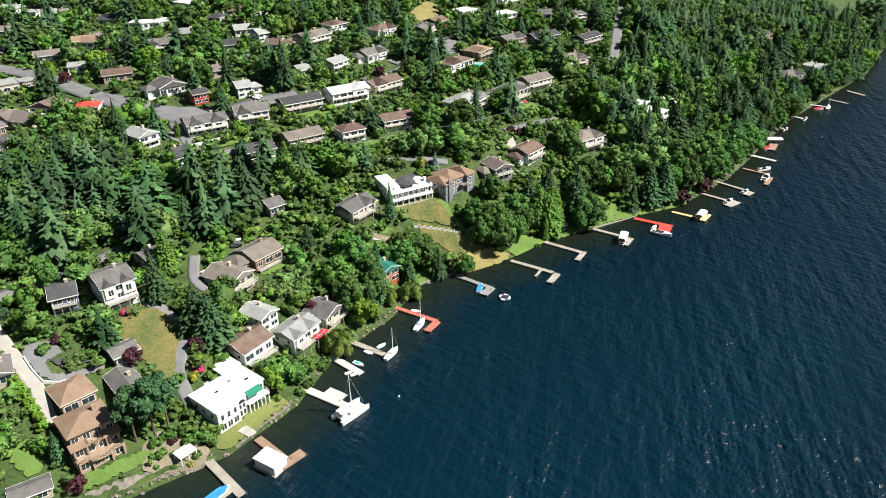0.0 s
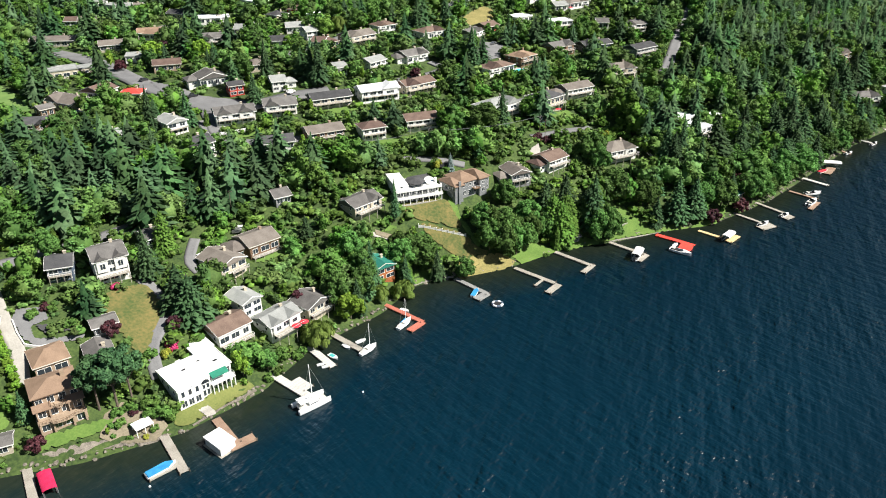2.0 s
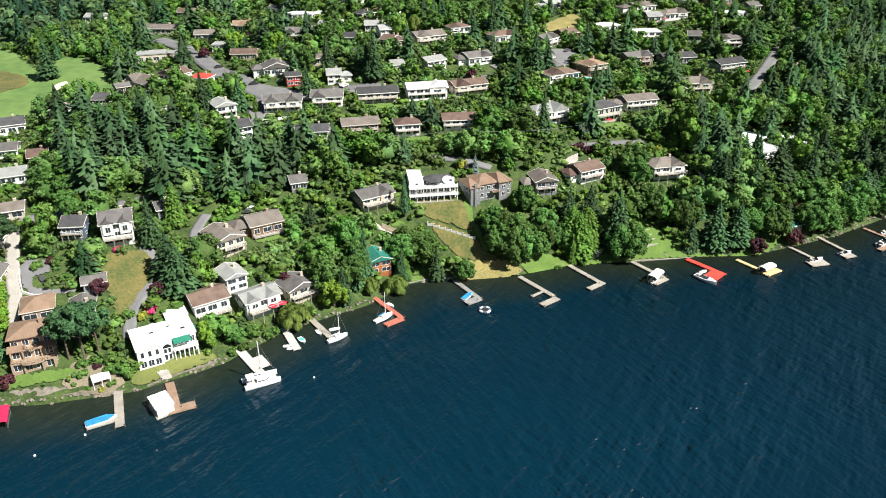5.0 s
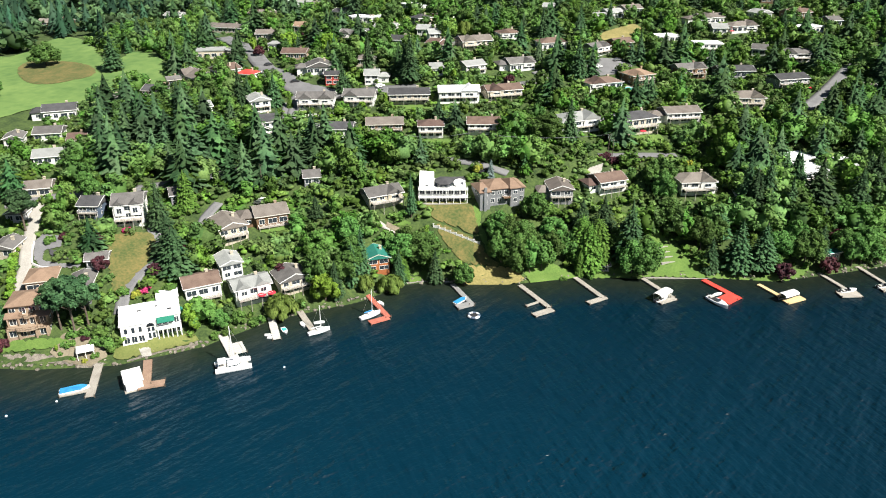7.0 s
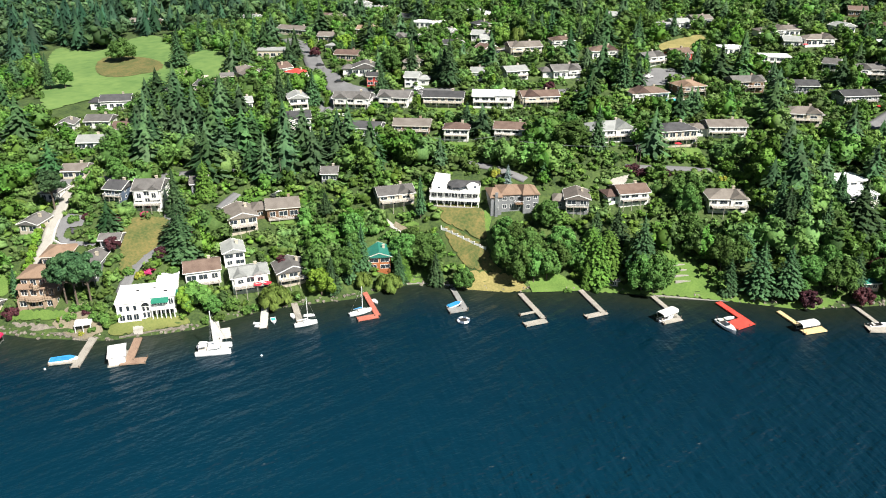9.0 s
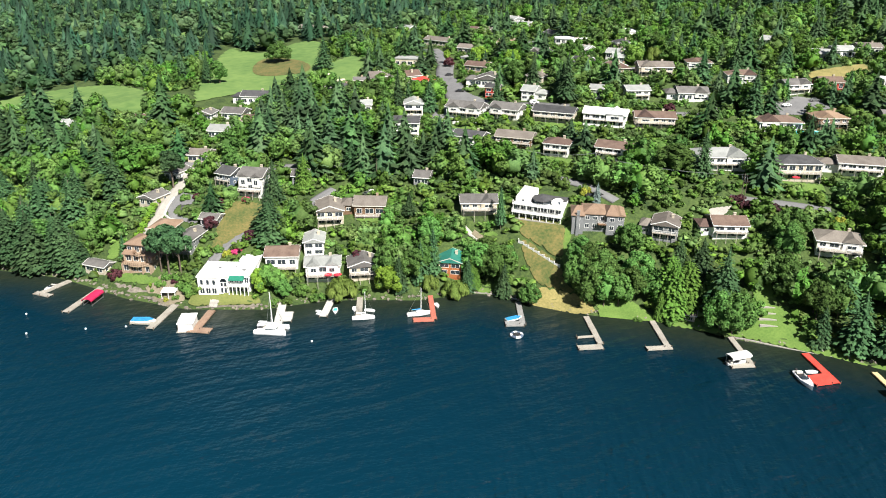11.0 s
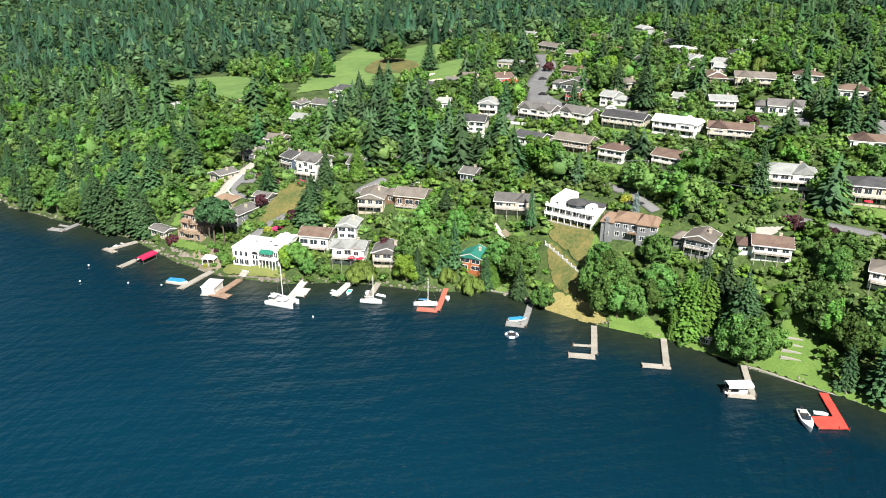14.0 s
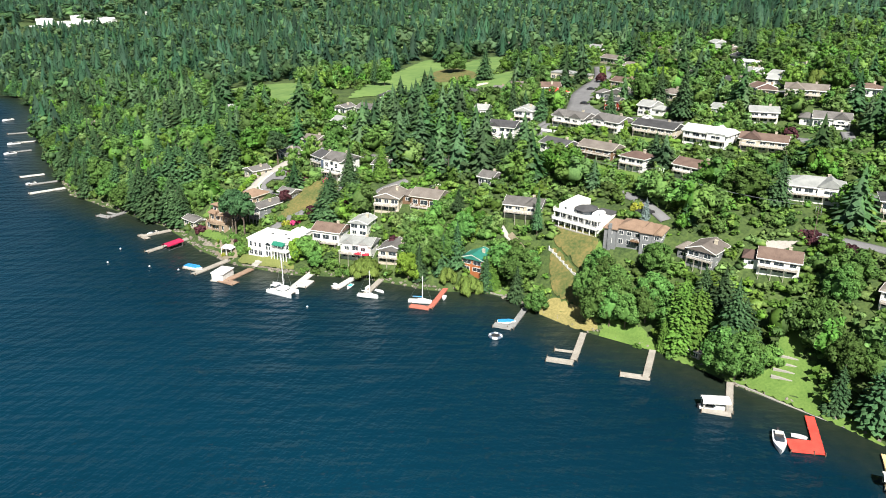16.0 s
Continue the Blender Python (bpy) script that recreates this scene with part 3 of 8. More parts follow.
def broad_mesh(seed, h, r, leaves=1100, size=0.62, mat_name="broad", bottom=0.12, lobes=15, droop=0.0):
    """An egg-shaped crown of many lobes set with small leaf sprays, with gaps and an uneven outline."""
    g = rnd(seed)
    iv, if_ = icosphere()
    cz, rz = h * (1 + bottom) / 2, h * (1 - bottom) / 2
    V, F, base = [], [], 0

    def lump(c, rx, rzz, rough):
        nonlocal base
        V.append(iv * np.array([rx, rx, rzz]) * (1 + rough * g.normal(size=(len(iv), 1))) + c)
        F.append(if_ + base)
        base += len(iv)

    lump(np.array([0, 0, cz - 0.04 * h]), 0.62 * r, 0.70 * rz, 0.1)
    k = np.arange(lobes)
    up = 1 - (k + g.uniform(0.1, 0.9, lobes)) / lobes * 1.62
    turn = k * 2.39996 + g.uniform(-0.5, 0.5, lobes)
    out = np.sqrt(np.maximum(1 - up ** 2, 0.02)) * (1 - 0.18 * up)
    q = g.uniform(0.60, 0.84, lobes)
    lr = r * g.uniform(0.24, 0.40, lobes) * (15 / lobes) ** 0.3
    C = np.stack([out * np.cos(turn) * r * q, out * np.sin(turn) * r * q, cz + up * rz * q], 1)
    for c, e in zip(C, lr):
        lump(c, e * 0.7, e * 0.66, 0.2)
    pick = g.choice(lobes, size=leaves, p=lr ** 2 / (lr ** 2).sum())
    axis_out = C[pick] - np.array([0, 0, cz])
    axis_out /= np.linalg.norm(axis_out, axis=1, keepdims=True) + 1e-6
    u = g.normal(size=(leaves, 3))
    u /= np.linalg.norm(u, axis=1, keepdims=True)
    u = u + 0.75 * axis_out + np.array([0, 0, 0.15])
    u /= np.linalg.norm(u, axis=1, keepdims=True)
    P = C[pick] + u * (lr[pick] * g.uniform(0.80, 1.14, leaves))[:, None] * np.array([1, 1, 0.94])
    nrm = u + 0.45 * g.normal(size=(leaves, 3))
    a = np.cross(nrm, g.normal(size=(leaves, 3)))
    a /= np.linalg.norm(a, axis=1, keepdims=True)
    e = np.cross(nrm / np.linalg.norm(nrm, axis=1, keepdims=True), a)
    if droop:
        a = np.array([0, 0, -1.0]) * (1 + droop) + 0.3 * u
        e = np.cross(np.array([0, 0, 1.0]), u) * 0.7
    sz = (size * g.uniform(0.65, 1.45, leaves))[:, None]
    V.append(np.stack([P + a * sz * 1.1, P - a * sz * 0.6 + e * sz * 0.8, P - a * sz * 0.6 - e * sz * 0.8], 1).reshape(-1, 3))
    F.append(np.arange(leaves * 3).reshape(-1, 3) + base)
    return mesh_of("crown", np.concatenate(V).tolist(), np.concatenate(F).tolist(), [M[mat_name]])


def trunk_mesh(seed, h, r, limbs=5, top=0.7, spread=0.5):
    g = rnd(seed)
    s = Shape()
    s.tube((0, 0, -1.2), (0, 0, h * 0.35), r, r * 0.75, 7)
    s.tube((0, 0, h * 0.35), (g.uniform(-.2, .2), g.uniform(-.2, .2), h * top), r * 0.75, r * 0.2, 7)
    for k in range(limbs):
        a = math.tau * k / limbs + g.uniform(-0.4, 0.4)
        z = h * g.uniform(0.22, 0.5)
        L = h * spread * g.uniform(0.35, 0.6)
        s.tube((0, 0, z), (L * math.cos(a), L * math.sin(a), z + L * 0.8), r * 0.4, r * 0.12, 5)
    return s.mesh("trunk", M["bark"])


TREE_KINDS = {}


def tree_kind(key, name, crown, trunk, h, label, category):
    TREE_KINDS[key] = (name, crown, trunk, h, label, category)


for _k in range(4):
    _h = (26, 23, 29, 20)[_k]
    tree_kind("fir%d" % _k, "conifer_tree", conifer_mesh(40 + _k, _h, (5.4, 5.0, 5.2, 5.2)[_k], 410, 3, bare=(0.08, 0.14, 0.18, 0.05)[_k], fat=0.85), trunk_mesh(50 + _k, _h, 0.42, 0, 0.97), _h,
              "tall dark green fir tree with drooping branches", "conifer")
for _k in range(4):
    _h = (14, 11.5, 16, 13)[_k]
    tree_kind("broad%d" % _k, "broadleaf_tree", broad_mesh(60 + _k, _h, (5.6, 4.8, 5.4, 6.2)[_k], 2200, 0.38, bottom=(0.08, 0.05, 0.10, 0.04)[_k], lobes=(26, 22, 30, 28)[_k]),
              trunk_mesh(70 + _k, _h, 0.3), _h, "full green broadleaf tree with a dense rounded crown", "tree")
tree_kind("cedar", "cedar_tree", conifer_mesh(80, 17, 3.8, 1000, 3, "cedar", 0.02, 0.7, 0.72), trunk_mesh(81, 17, 0.35, 0, 0.95), 17, "dense bright green pyramid-shaped cedar", "conifer")
tree_kind("column", "column_tree", broad_mesh(82, 13, 2.3, 1000, 0.5, "lime", 0.03, 16), trunk_mesh(83, 13, 0.22), 13, "narrow upright light green tree", "tree")
tree_kind("lime", "light_green_tree", broad_mesh(84, 11, 4.6, 1150, 0.55, "lime", 0.05, 16), trunk_mesh(85, 11, 0.26), 11, "bright lime green broadleaf tree", "tree")
tree_kind("plum", "purple_leaf_tree", broad_mesh(86, 7, 3.6, 800, 0.45, "plum", 0.05, 13), trunk_mesh(87, 7, 0.2), 7, "dark purple-red leaved ornamental tree", "tree")
tree_kind("willow", "willow_tree", broad_mesh(88, 7.5, 4.6, 2000, 0.36, "willow", 0.0, 18, 0.9), trunk_mesh(89, 7.5, 0.3), 7.5, "pale green weeping willow by the water", "tree")
tree_kind("spruce", "blue_spruce", conifer_mesh(90, 13, 3.2, 320, 2, "grayleaf", 0.03), trunk_mesh(91, 13, 0.25, 0, 0.95), 13, "silvery blue-green garden spruce tree", "conifer")
tree_kind("pine", "pine_tree", broad_mesh(92, 19, 5.0, 1700, 0.42, "conifer", 0.42, 16), trunk_mesh(93, 19, 0.4, 6, 0.85), 19, "tall pine with bare trunk and clumped dark crown", "conifer")
tree_kind("shrub", "shrub", broad_mesh(94, 2.6, 2.0, 420, 0.36, "hedge", 0.0, 8), trunk_mesh(95, 2.6, 0.08, 3), 2.6, "rounded green garden shrub", "shrub")
tree_kind("shrub_plum", "purple_shrub", broad_mesh(96, 2.6, 2.0, 420, 0.34, "plum", 0.0, 8), trunk_mesh(97, 2.6, 0.08, 3), 2.6, "dark red-purple garden shrub", "shrub")
tree_kind("shrub_pink", "flowering_shrub", broad_mesh(98, 1.8, 1.7, 420, 0.3, "flower", 0.0, 8), trunk_mesh(99, 1.8, 0.08, 3), 1.8, "bright pink flowering shrub", "shrub")
tree_kind("shrub_yellow", "yellow_shrub", broad_mesh(101, 2.6, 1.9, 420, 0.34, "yellow", 0.0, 8), trunk_mesh(102, 2.6, 0.08, 3), 2.6, "bushy yellow-green flowering shrub", "shrub")
tree_kind("bush", "tall_bush", broad_mesh(103, 5.0, 3.2, 480, 0.48, "hedge", 0.0, 12), trunk_mesh(104, 5, 0.14), 5.0, "large rounded green bush", "shrub")

FIRST = {}
PLACED = []


def tree(key, x, y, h, turn=None, width=1.0):
    """One tree with trunk and crown, standing on the ground."""
    name, crown, trunk, h0, label, category = TREE_KINDS[key]
    k = h / h0
    PLACED.append((x, y))
    turn = (x * 37.7 + y * 17.3) % 360 if turn is None else turn
    m = pose(x, y, ground(x, y) - 0.05, 0, 0, turn)
    if key not in FIRST:
        ob = thing(name, m, label, category, group=category + "s on the hillside")
        part("trunk", trunk, None, ob)
        part("crown", crown, None, ob)
        FIRST[key] = ob
    else:
        ob = copy_thing(FIRST[key], m)
    ob.scale = (k * width, k * width, k)
    return ob


# ---- houses ----
WINDOWS = {}


def window_mesh(w, h):
    key = (round(w, 1), round(h, 1))
    if key not in WINDOWS:
        w, h = key
        s = Shape()
        t = 0.11
        s.box(-w / 2, -0.07, 0, -w / 2 + t, 0.05, h).box(w / 2 - t, -0.07, 0, w / 2, 0.05, h)
        s.box(-w / 2 + t, -0.07, 0, w / 2 - t, 0.05, t).box(-w / 2 + t, -0.07, h - t, w / 2 - t, 0.05, h)
        if w > 1.3:
            s.box(-0.04, -0.06, t, 0.04, 0.05, h - t)
        p = Shape().box(-w / 2 + t, -0.03, t, w / 2 - t, 0.03, h - t)
        WINDOWS[key] = (s.mesh("window", M["white"]), p.mesh("pane", M["glass"]))
    return WINDOWS[key]


def window(parent, x, y, z, w, h, turn):
    fr, pn = window_mesh(w, h)
    ob = part("window", fr, None, parent, pos=pose(x, y, z, 0, 0, turn))
    part("pane", pn, None, ob)
    return ob


def railing(s, pts, z, h=1.0, post=1.6, slot=0):
    for a, b in zip(pts[:-1], pts[1:]):
        a, b = Vector((*a, z)), Vector((*b, z))
        L = (b - a).length
        n = max(1, int(L / post))
        up = Vector((0, 0, h))
        s.tube(a + up, b + up, 0.05, n=4, slot=slot)
        s.tube(a + up * 0.5, b + up * 0.5, 0.03, n=4, slot=slot)
        for k in range(n + 1):
            p = a.lerp(b, k / n)
            s.tube(p, p + up, 0.045, n=4, slot=slot)


def roof_shape(kind, w, d, h, o=0.6, pitch=0.36):
    """A roof with overhanging, thick eaves over a w by d plan; eaves at height h."""
    s = Shape()
    x, y, t = w / 2 + o, d / 2 + o, 0.24
    if kind == "flat":
        s.box(-x + 0.25, -y + 0.25, h, x - 0.25, y - 0.25, h + 0.32)
        s.box(-x + 0.25, -y + 0.25, h + 0.32, x - 0.25, -y + 0.5, h + 0.55).box(-x + 0.25, y - 0.5, h + 0.32, x - 0.25, y - 0.25, h + 0.55)
        s.box(-x + 0.25, -y + 0.5, h + 0.32, -x + 0.5, y - 0.5, h + 0.55).box(x - 0.5, -y + 0.5, h + 0.32, x - 0.25, y - 0.5, h + 0.55)
        return s, 0.3
    if kind == "front":
        s2, rise = roof_shape("gable", d, w, h, o, pitch)
        s2.v = [(-b, a, c) for a, b, c in s2.v]
        return s2, rise
    rise = y * pitch
    e = max(x - y, 0.4) if kind == "hip" else x
    top = [(-x, -y), (x, -y), (x, y), (-x, y)]
    v = [(a, b, h) for a, b in top] + [(a, b, h + t) for a, b in top] + [(-e, 0, h + t + rise), (e, 0, h + t + rise)]
    f = [(3, 2, 1, 0), (0, 1, 5, 4), (1, 2, 6, 5), (2, 3, 7, 6), (3, 0, 4, 7), (4, 5, 9, 8), (6, 7, 8, 9), (5, 6, 9), (7, 4, 8)]
    return s.add(v, f), rise


FOOT = []  # plan circles taken up by houses


def house(x, y, turn, w, d, h, roof="gable", wall="siding", tiles="r_gray", floors=1, deck=0.0, chimney=True, wing=0, label="", z=None, dormer=False, trim="white"):
    """A house whose front looks along its own -y. wing: a lower side wing that many metres wide (minus: on the other side)."""
    z = ground(x + math.sin(radians(turn)) * d * 0.4, y - math.cos(radians(turn)) * d * 0.4) + 0.3 if z is None else z
    colour = {"siding": "white", "white": "white", "beige": "beige", "gray": "gray", "blue": "dark blue", "brown": "brown cedar", "tan": "tan", "red": "red", "log": "orange log"}[wall]
    rc = {"r_gray": "gray", "r_light": "light gray", "r_dark": "dark gray", "r_brown": "brown", "r_tan": "tan", "r_taupe": "taupe", "r_red": "red", "r_green": "green", "r_white": "white"}[tiles]
    kind_word = {"gable": "gabled", "hip": "hipped", "flat": "flat", "front": "gabled"}[roof]
    label = label or "%s %d-storey house with %s %s roof" % (colour, floors, rc, kind_word)
    ob = thing("house", pose(x, y, z, 0, 0, turn), label, "house", group="houses on the hillside")
    body = Shape().box(-w / 2, -d / 2, -3.5, w / 2, d / 2, h)
    # raised decks run along most two-storey fronts
    deck = deck or (1.8 if floors == 2 and w > 9 else 0.0)
    FOOT.append((x + math.cos(radians(turn)) * wing / 2, y + math.sin(radians(turn)) * wing / 2, (w + abs(wing)) / 2, d / 2, math.sin(radians(turn)), -math.cos(radians(turn)), deck))
    rs, rise = roof_shape(roof, w, d, h)
    if roof in ("gable", "front"):  # triangular gable walls under the roof
        a, b, p = (w / 2, d / 2, (d / 2 + 0.6) * 0.36) if roof == "gable" else (d / 2, w / 2, (w / 2 + 0.6) * 0.36)
        tri = [(-a, -b, h), (-a, b, h), (-a, 0, h + p), (a, -b, h), (a, b, h), (a, 0, h + p)]
        if roof == "front":
            tri = [(-q[1], q[0], q[2]) for q in tri]
        body.add(tri, [(0, 2, 1), (3, 4, 5), (0, 3, 5, 2), (1, 2, 5, 4)])
    part("wall", body, M[wall], ob)
    part("roof", rs, M[tiles], ob)
    if wing:
        ww, wd, wh = abs(wing), d * 0.72, h * 0.72 if floors > 1 else h * 0.85
        cx = math.copysign(w / 2 + ww / 2, wing)
        bw = Shape().box(cx - ww / 2, -wd / 2 + 0.4, -3.5, cx + ww / 2, wd / 2 + 0.4, wh)
        part("wall", bw, M[wall], ob)
        s2, _ = roof_shape("flat" if roof == "flat" else "hip", ww + 0.3, wd, wh)
        s2.v = [(a + cx, b + 0.4, c) for a, b, c in s2.v]
        part("roof", s2, M[tiles], ob)
        window(ob, cx, -wd / 2 + 0.4, wh * 0.35, min(1.8, ww * 0.5), 1.3, 0)
    fh = h / floors
    n = max(2, int(w / 3.1))
    for fl in range(floors):
        for k in range(n):
            ww = w / n * (0.78, 0.55, 0.84)[(k + fl + int(abs(x))) % 3]
            window(ob, -w / 2 + (k + 0.5) * w / n, -d / 2, fl * fh + fh * 0.2, ww, min(2.0, fh * 0.64), 0)
        for k in range(2):
            for sx, tn in ((-1, -90), (1, 90)):
                window(ob, sx * w / 2, -d / 4 + k * d / 2, fl * fh + fh * 0.32, 1.2, min(1.4, fh * 0.48), tn)
    if roof in ("gable", "hip", "front"):  # painted boards along the eaves, and up the gables
        fx, fy, t = w / 2 + 0.6, d / 2 + 0.6, 0.05
        paint = M["white" if wall not in ("brown", "log", "tan", "red") else "cream"]
        for sy in (-1, 1):
            if roof != "front":
                part("fascia", Shape().box(-fx, sy * (fy + t / 2) - t / 2, h - 0.03, fx, sy * (fy + t / 2) + t / 2, h + 0.27), paint, ob)
            if roof != "gable":
                part("fascia", Shape().box(sy * (fx + t / 2) - t / 2, -fy, h - 0.03, sy * (fx + t / 2) + t / 2, fy, h + 0.27), paint, ob)
            if roof != "hip":  # one bent board up and down each gable
                a, b = (fy, fx) if roof == "gable" else (fx, fy)
                q = [(-a, h), (0, h + rise), (a, h), (a, h + 0.3), (0, h + rise + 0.3), (-a, h + 0.3)]
                v = [((sy * (b + e), c, z2) if roof == "gable" else (c, sy * (b + e), z2)) for e in (0.003, t) for c, z2 in q]
                f = [(0, 1, 4, 5), (1, 2, 3, 4), (11, 10, 7, 6), (10, 9, 8, 7)] + [(k, k + 6, (k + 1) % 6 + 6, (k + 1) % 6) for k in range(6)]
                part("fascia", Shape().add(v, f), paint, ob)
    dr = Shape().box(-0.5, -0.06, 0, 0.5, 0.06, 2.05)
    part("door", dr, M["brown"], ob, pos=pose(w * 0.12, d / 2, 0.1, 0, 0, 180))
    if deck:
        lv = fh if floors > 1 else 0.0
        y0, y1 = -d / 2 - deck, -d / 2 - 0.01
        dk = Shape().box(-w * 0.46, y0, lv - 0.18, w * 0.46, y1, lv)
        part("deck", dk, M["deck"], ob)
        for sx in (-0.44, -0.15, 0.15, 0.44):
            part("deck_post", Shape().box(w * sx - 0.09, y0 + 0.1, -3.5, w * sx + 0.09, y0 + 0.28, lv - 0.18), M["deck"], ob)
        rl = Shape()
        railing(rl, [(-w * 0.46, y1), (-w * 0.46, y0 + 0.05), (w * 0.46, y0 + 0.05), (w * 0.46, y1)], lv)
        part("railing", rl, M[trim], ob)
    if chimney:
        cx, cy = w * 0.22, d * 0.1
        part("chimney", Shape().box(cx - 0.45, cy - 0.4, h - 0.5, cx + 0.45, cy + 0.4, h + rise + 0.75).box(cx - 0.55, cy - 0.5, h + rise + 0.75, cx + 0.55, cy + 0.5, h + rise + 0.9), M["tan" if wall in ("brown", "tan") else "beige"], ob)
    cross = (-0.27, 0.27) if dormer else (((int(abs(x) * 3 + abs(y))) % 2 - 0.5) * 0.5,) if roof in ("gable", "hip") and w > 12 and int(abs(x) + abs(y)) % 5 < 3 else ()
    if cross:
        for sx in cross:
            dm = Shape()
            wd = w * (0.34 if dormer else 0.4)
            dm.box(w * sx - wd / 2, -d / 2 - 0.5, h * 0.5, w * sx + wd / 2, -d / 2 - 0.02, h + 0.5)
            zz = h + 0.5
            part("bay", dm, M[wall], ob)
            rv = [(w * sx - wd / 2 - 0.35, -d / 2 - 0.9, zz), (w * sx + wd / 2 + 0.35, -d / 2 - 0.9, zz), (w * sx, -d / 2 - 0.9, zz + wd * 0.38),
                  (w * sx - wd / 2 - 0.35, 0, zz), (w * sx + wd / 2 + 0.35, 0, zz), (w * sx, 0, zz + wd * 0.38)]
            part("bay_roof", Shape().add(rv, [(0, 1, 2), (0, 2, 5, 3), (1, 4, 5, 2), (3, 5, 4), (0, 3, 4, 1)]), M[tiles], ob)
            window(ob, w * sx, -d / 2 - 0.52, h * 0.62, wd * 0.5, h * 0.28, 0)
    return ob


# ---- docks and boats ----
def dock(segments, material, label, deck_z=0.62, posts=True):
    """A dock of straight deck pieces (x0, y0, x1, y1, width) on timber piles in the lake."""
    x0, y0 = segments[0][:2]
    ob = thing("dock", pose(x0, y0, 0), label, "dock", group="docks along the shore")
    for seg, (a, b, c, d, w) in enumerate(segments):
        L = math.hypot(c - a, d - b)
        turn = math.degrees(math.atan2(d - b, c - a))
        s = Shape().box(0, -w / 2, deck_z - 0.18, L, w / 2, deck_z)
        s.box(0, -w / 2 - 0.06, deck_z - 0.42, L, -w / 2 + 0.06, deck_z - 0.04).box(0, w / 2 - 0.06, deck_z - 0.42, L, w / 2 + 0.06, deck_z - 0.04)
        part("deck", s, M[material], ob, pos=pose(a - x0, b - y0, 0.012 * seg, 0, 0, turn))
        n = max(1, int(L / 5))
        for k in range(n + 1):
            for sy in (-1, 1):
                if k == 0 and L > 8:
                    continue
                p = Shape().tube((0, 0, -3), (0, 0, deck_z + (0.5 if (k == n and posts) else -0.05)), 0.13, n=7)
                q = Vector((L * k / n, sy * (w / 2 + 0.12), 0))
                q.rotate(Euler((0, 0, radians(turn))))
                part("support_post", p, M["pile"], ob, pos=pose(a - x0 + q.x, b - y0 + q.y, 0))
    return ob


def hull_shape(L, B, H, slot=0, sections=9, stern=0.8):
    """A boat's hull, bow along +x, from rounded sections; open deck closed by a sheet."""
    s = Shape()
    rows = []
    for k in range(sections):
        u = k / (sections - 1)
        x = -L / 2 + L * u
        wide = B / 2 * (stern + (1 - stern) * math.sin(min(u * 1.8, 1) * math.pi / 2)) * (1 - max(0, (u - 0.45) / 0.55) ** 2.2) + 0.03
        sheer = H * (1 + 0.35 * u * u)
        rows.append([(x, -wide, sheer), (x, -wide * 0.92, H * 0.35), (x, -wide * 0.5, -0.15), (x, 0, -0.3), (x, wide * 0.5, -0.15), (x, wide * 0.92, H * 0.35), (x, wide, sheer)])
    v = [p for r in rows for p in r]
    f = [(7 * k + j, 7 * k + j + 1, 7 * k + j + 8, 7 * k + j + 7) for k in range(sections - 1) for j in range(6)]
    f += [(7 * k + 6, 7 * k, 7 * k + 7, 7 * k + 13) for k in range(sections - 1)]
    f += [tuple(range(6, -1, -1))]
    return s.add(v, f, slot)


def motorboat(x, y, turn, L=7.5, canvas=None, label="white open motorboat moored in the lake", z=0.0, hull="hull"):
    ob = thing("motorboat", pose(x, y, z, 0, 0, turn), label, "boat", group="boats")
    B, H = L * 0.34, L * 0.12
    part("hull", hull_shape(L, B, H), M[hull], ob)
    part("cockpit", Shape().box(-L * 0.42, -B * 0.36, H * 1.0, L * 0.05, B * 0.36, H * 1.16), M["dark" if not canvas else canvas], ob)
    if canvas:
        part("cover", Shape().slab([(-L * 0.47, -B * 0.44), (L * 0.2, -B * 0.44), (L * 0.42, -B * 0.1), (L * 0.42, B * 0.1), (L * 0.2, B * 0.44), (-L * 0.47, B * 0.44)], H * 1.03, [H * 1.3, H * 1.5, H * 1.42, H * 1.42, H * 1.5, H * 1.3]), M[canvas], ob, "fitted canvas boat cover")
        return ob
    ws = Shape().add([(L * 0.05, -B * 0.36, H * 1.1), (L * 0.14, 0, H * 1.1), (L * 0.05, B * 0.36, H * 1.1), (-L * 0.02, -B * 0.33, H * 1.9), (L * 0.05, 0, H * 1.9), (-L * 0.02, B * 0.33, H * 1.9)],
                     [(0, 1, 4, 3), (1, 2, 5, 4), (3, 4, 1, 0), (4, 5, 2, 1)])
    part("windscreen", ws, M["glass"], ob)
    part("seat", Shape().box(-L * 0.38, -B * 0.30, H * 1.16, -L * 0.28, B * 0.30, H * 1.6), M["cream"], ob)
    part("engine", Shape().box(-L * 0.56, -0.3, H * 0.3, -L * 0.49, 0.3, H * 1.5), M["dark"], ob)
    part("foredeck", Shape().slab([(L * 0.12, -B * 0.40), (L * 0.30, -B * 0.28), (L * 0.44, -0.1), (L * 0.44, 0.1), (L * 0.30, B * 0.28), (L * 0.12, B * 0.40)], H * 1.02, H * 1.34), M[hull], ob)
    return ob


def dinghy(x, y, turn, L=3.6, cover="hull", label="small white dinghy beside a dock"):
    ob = thing("dinghy", pose(x, y, 0.05, 0, 0, turn), label, "boat", group="boats")
    part("hull", hull_shape(L, L * 0.42, 0.45), M["hull"], ob)
    part("seat", Shape().box(-L * 0.35, -L * 0.15, 0.46, L * 0.1, L * 0.15, 0.56), M[cover], ob)
    return ob


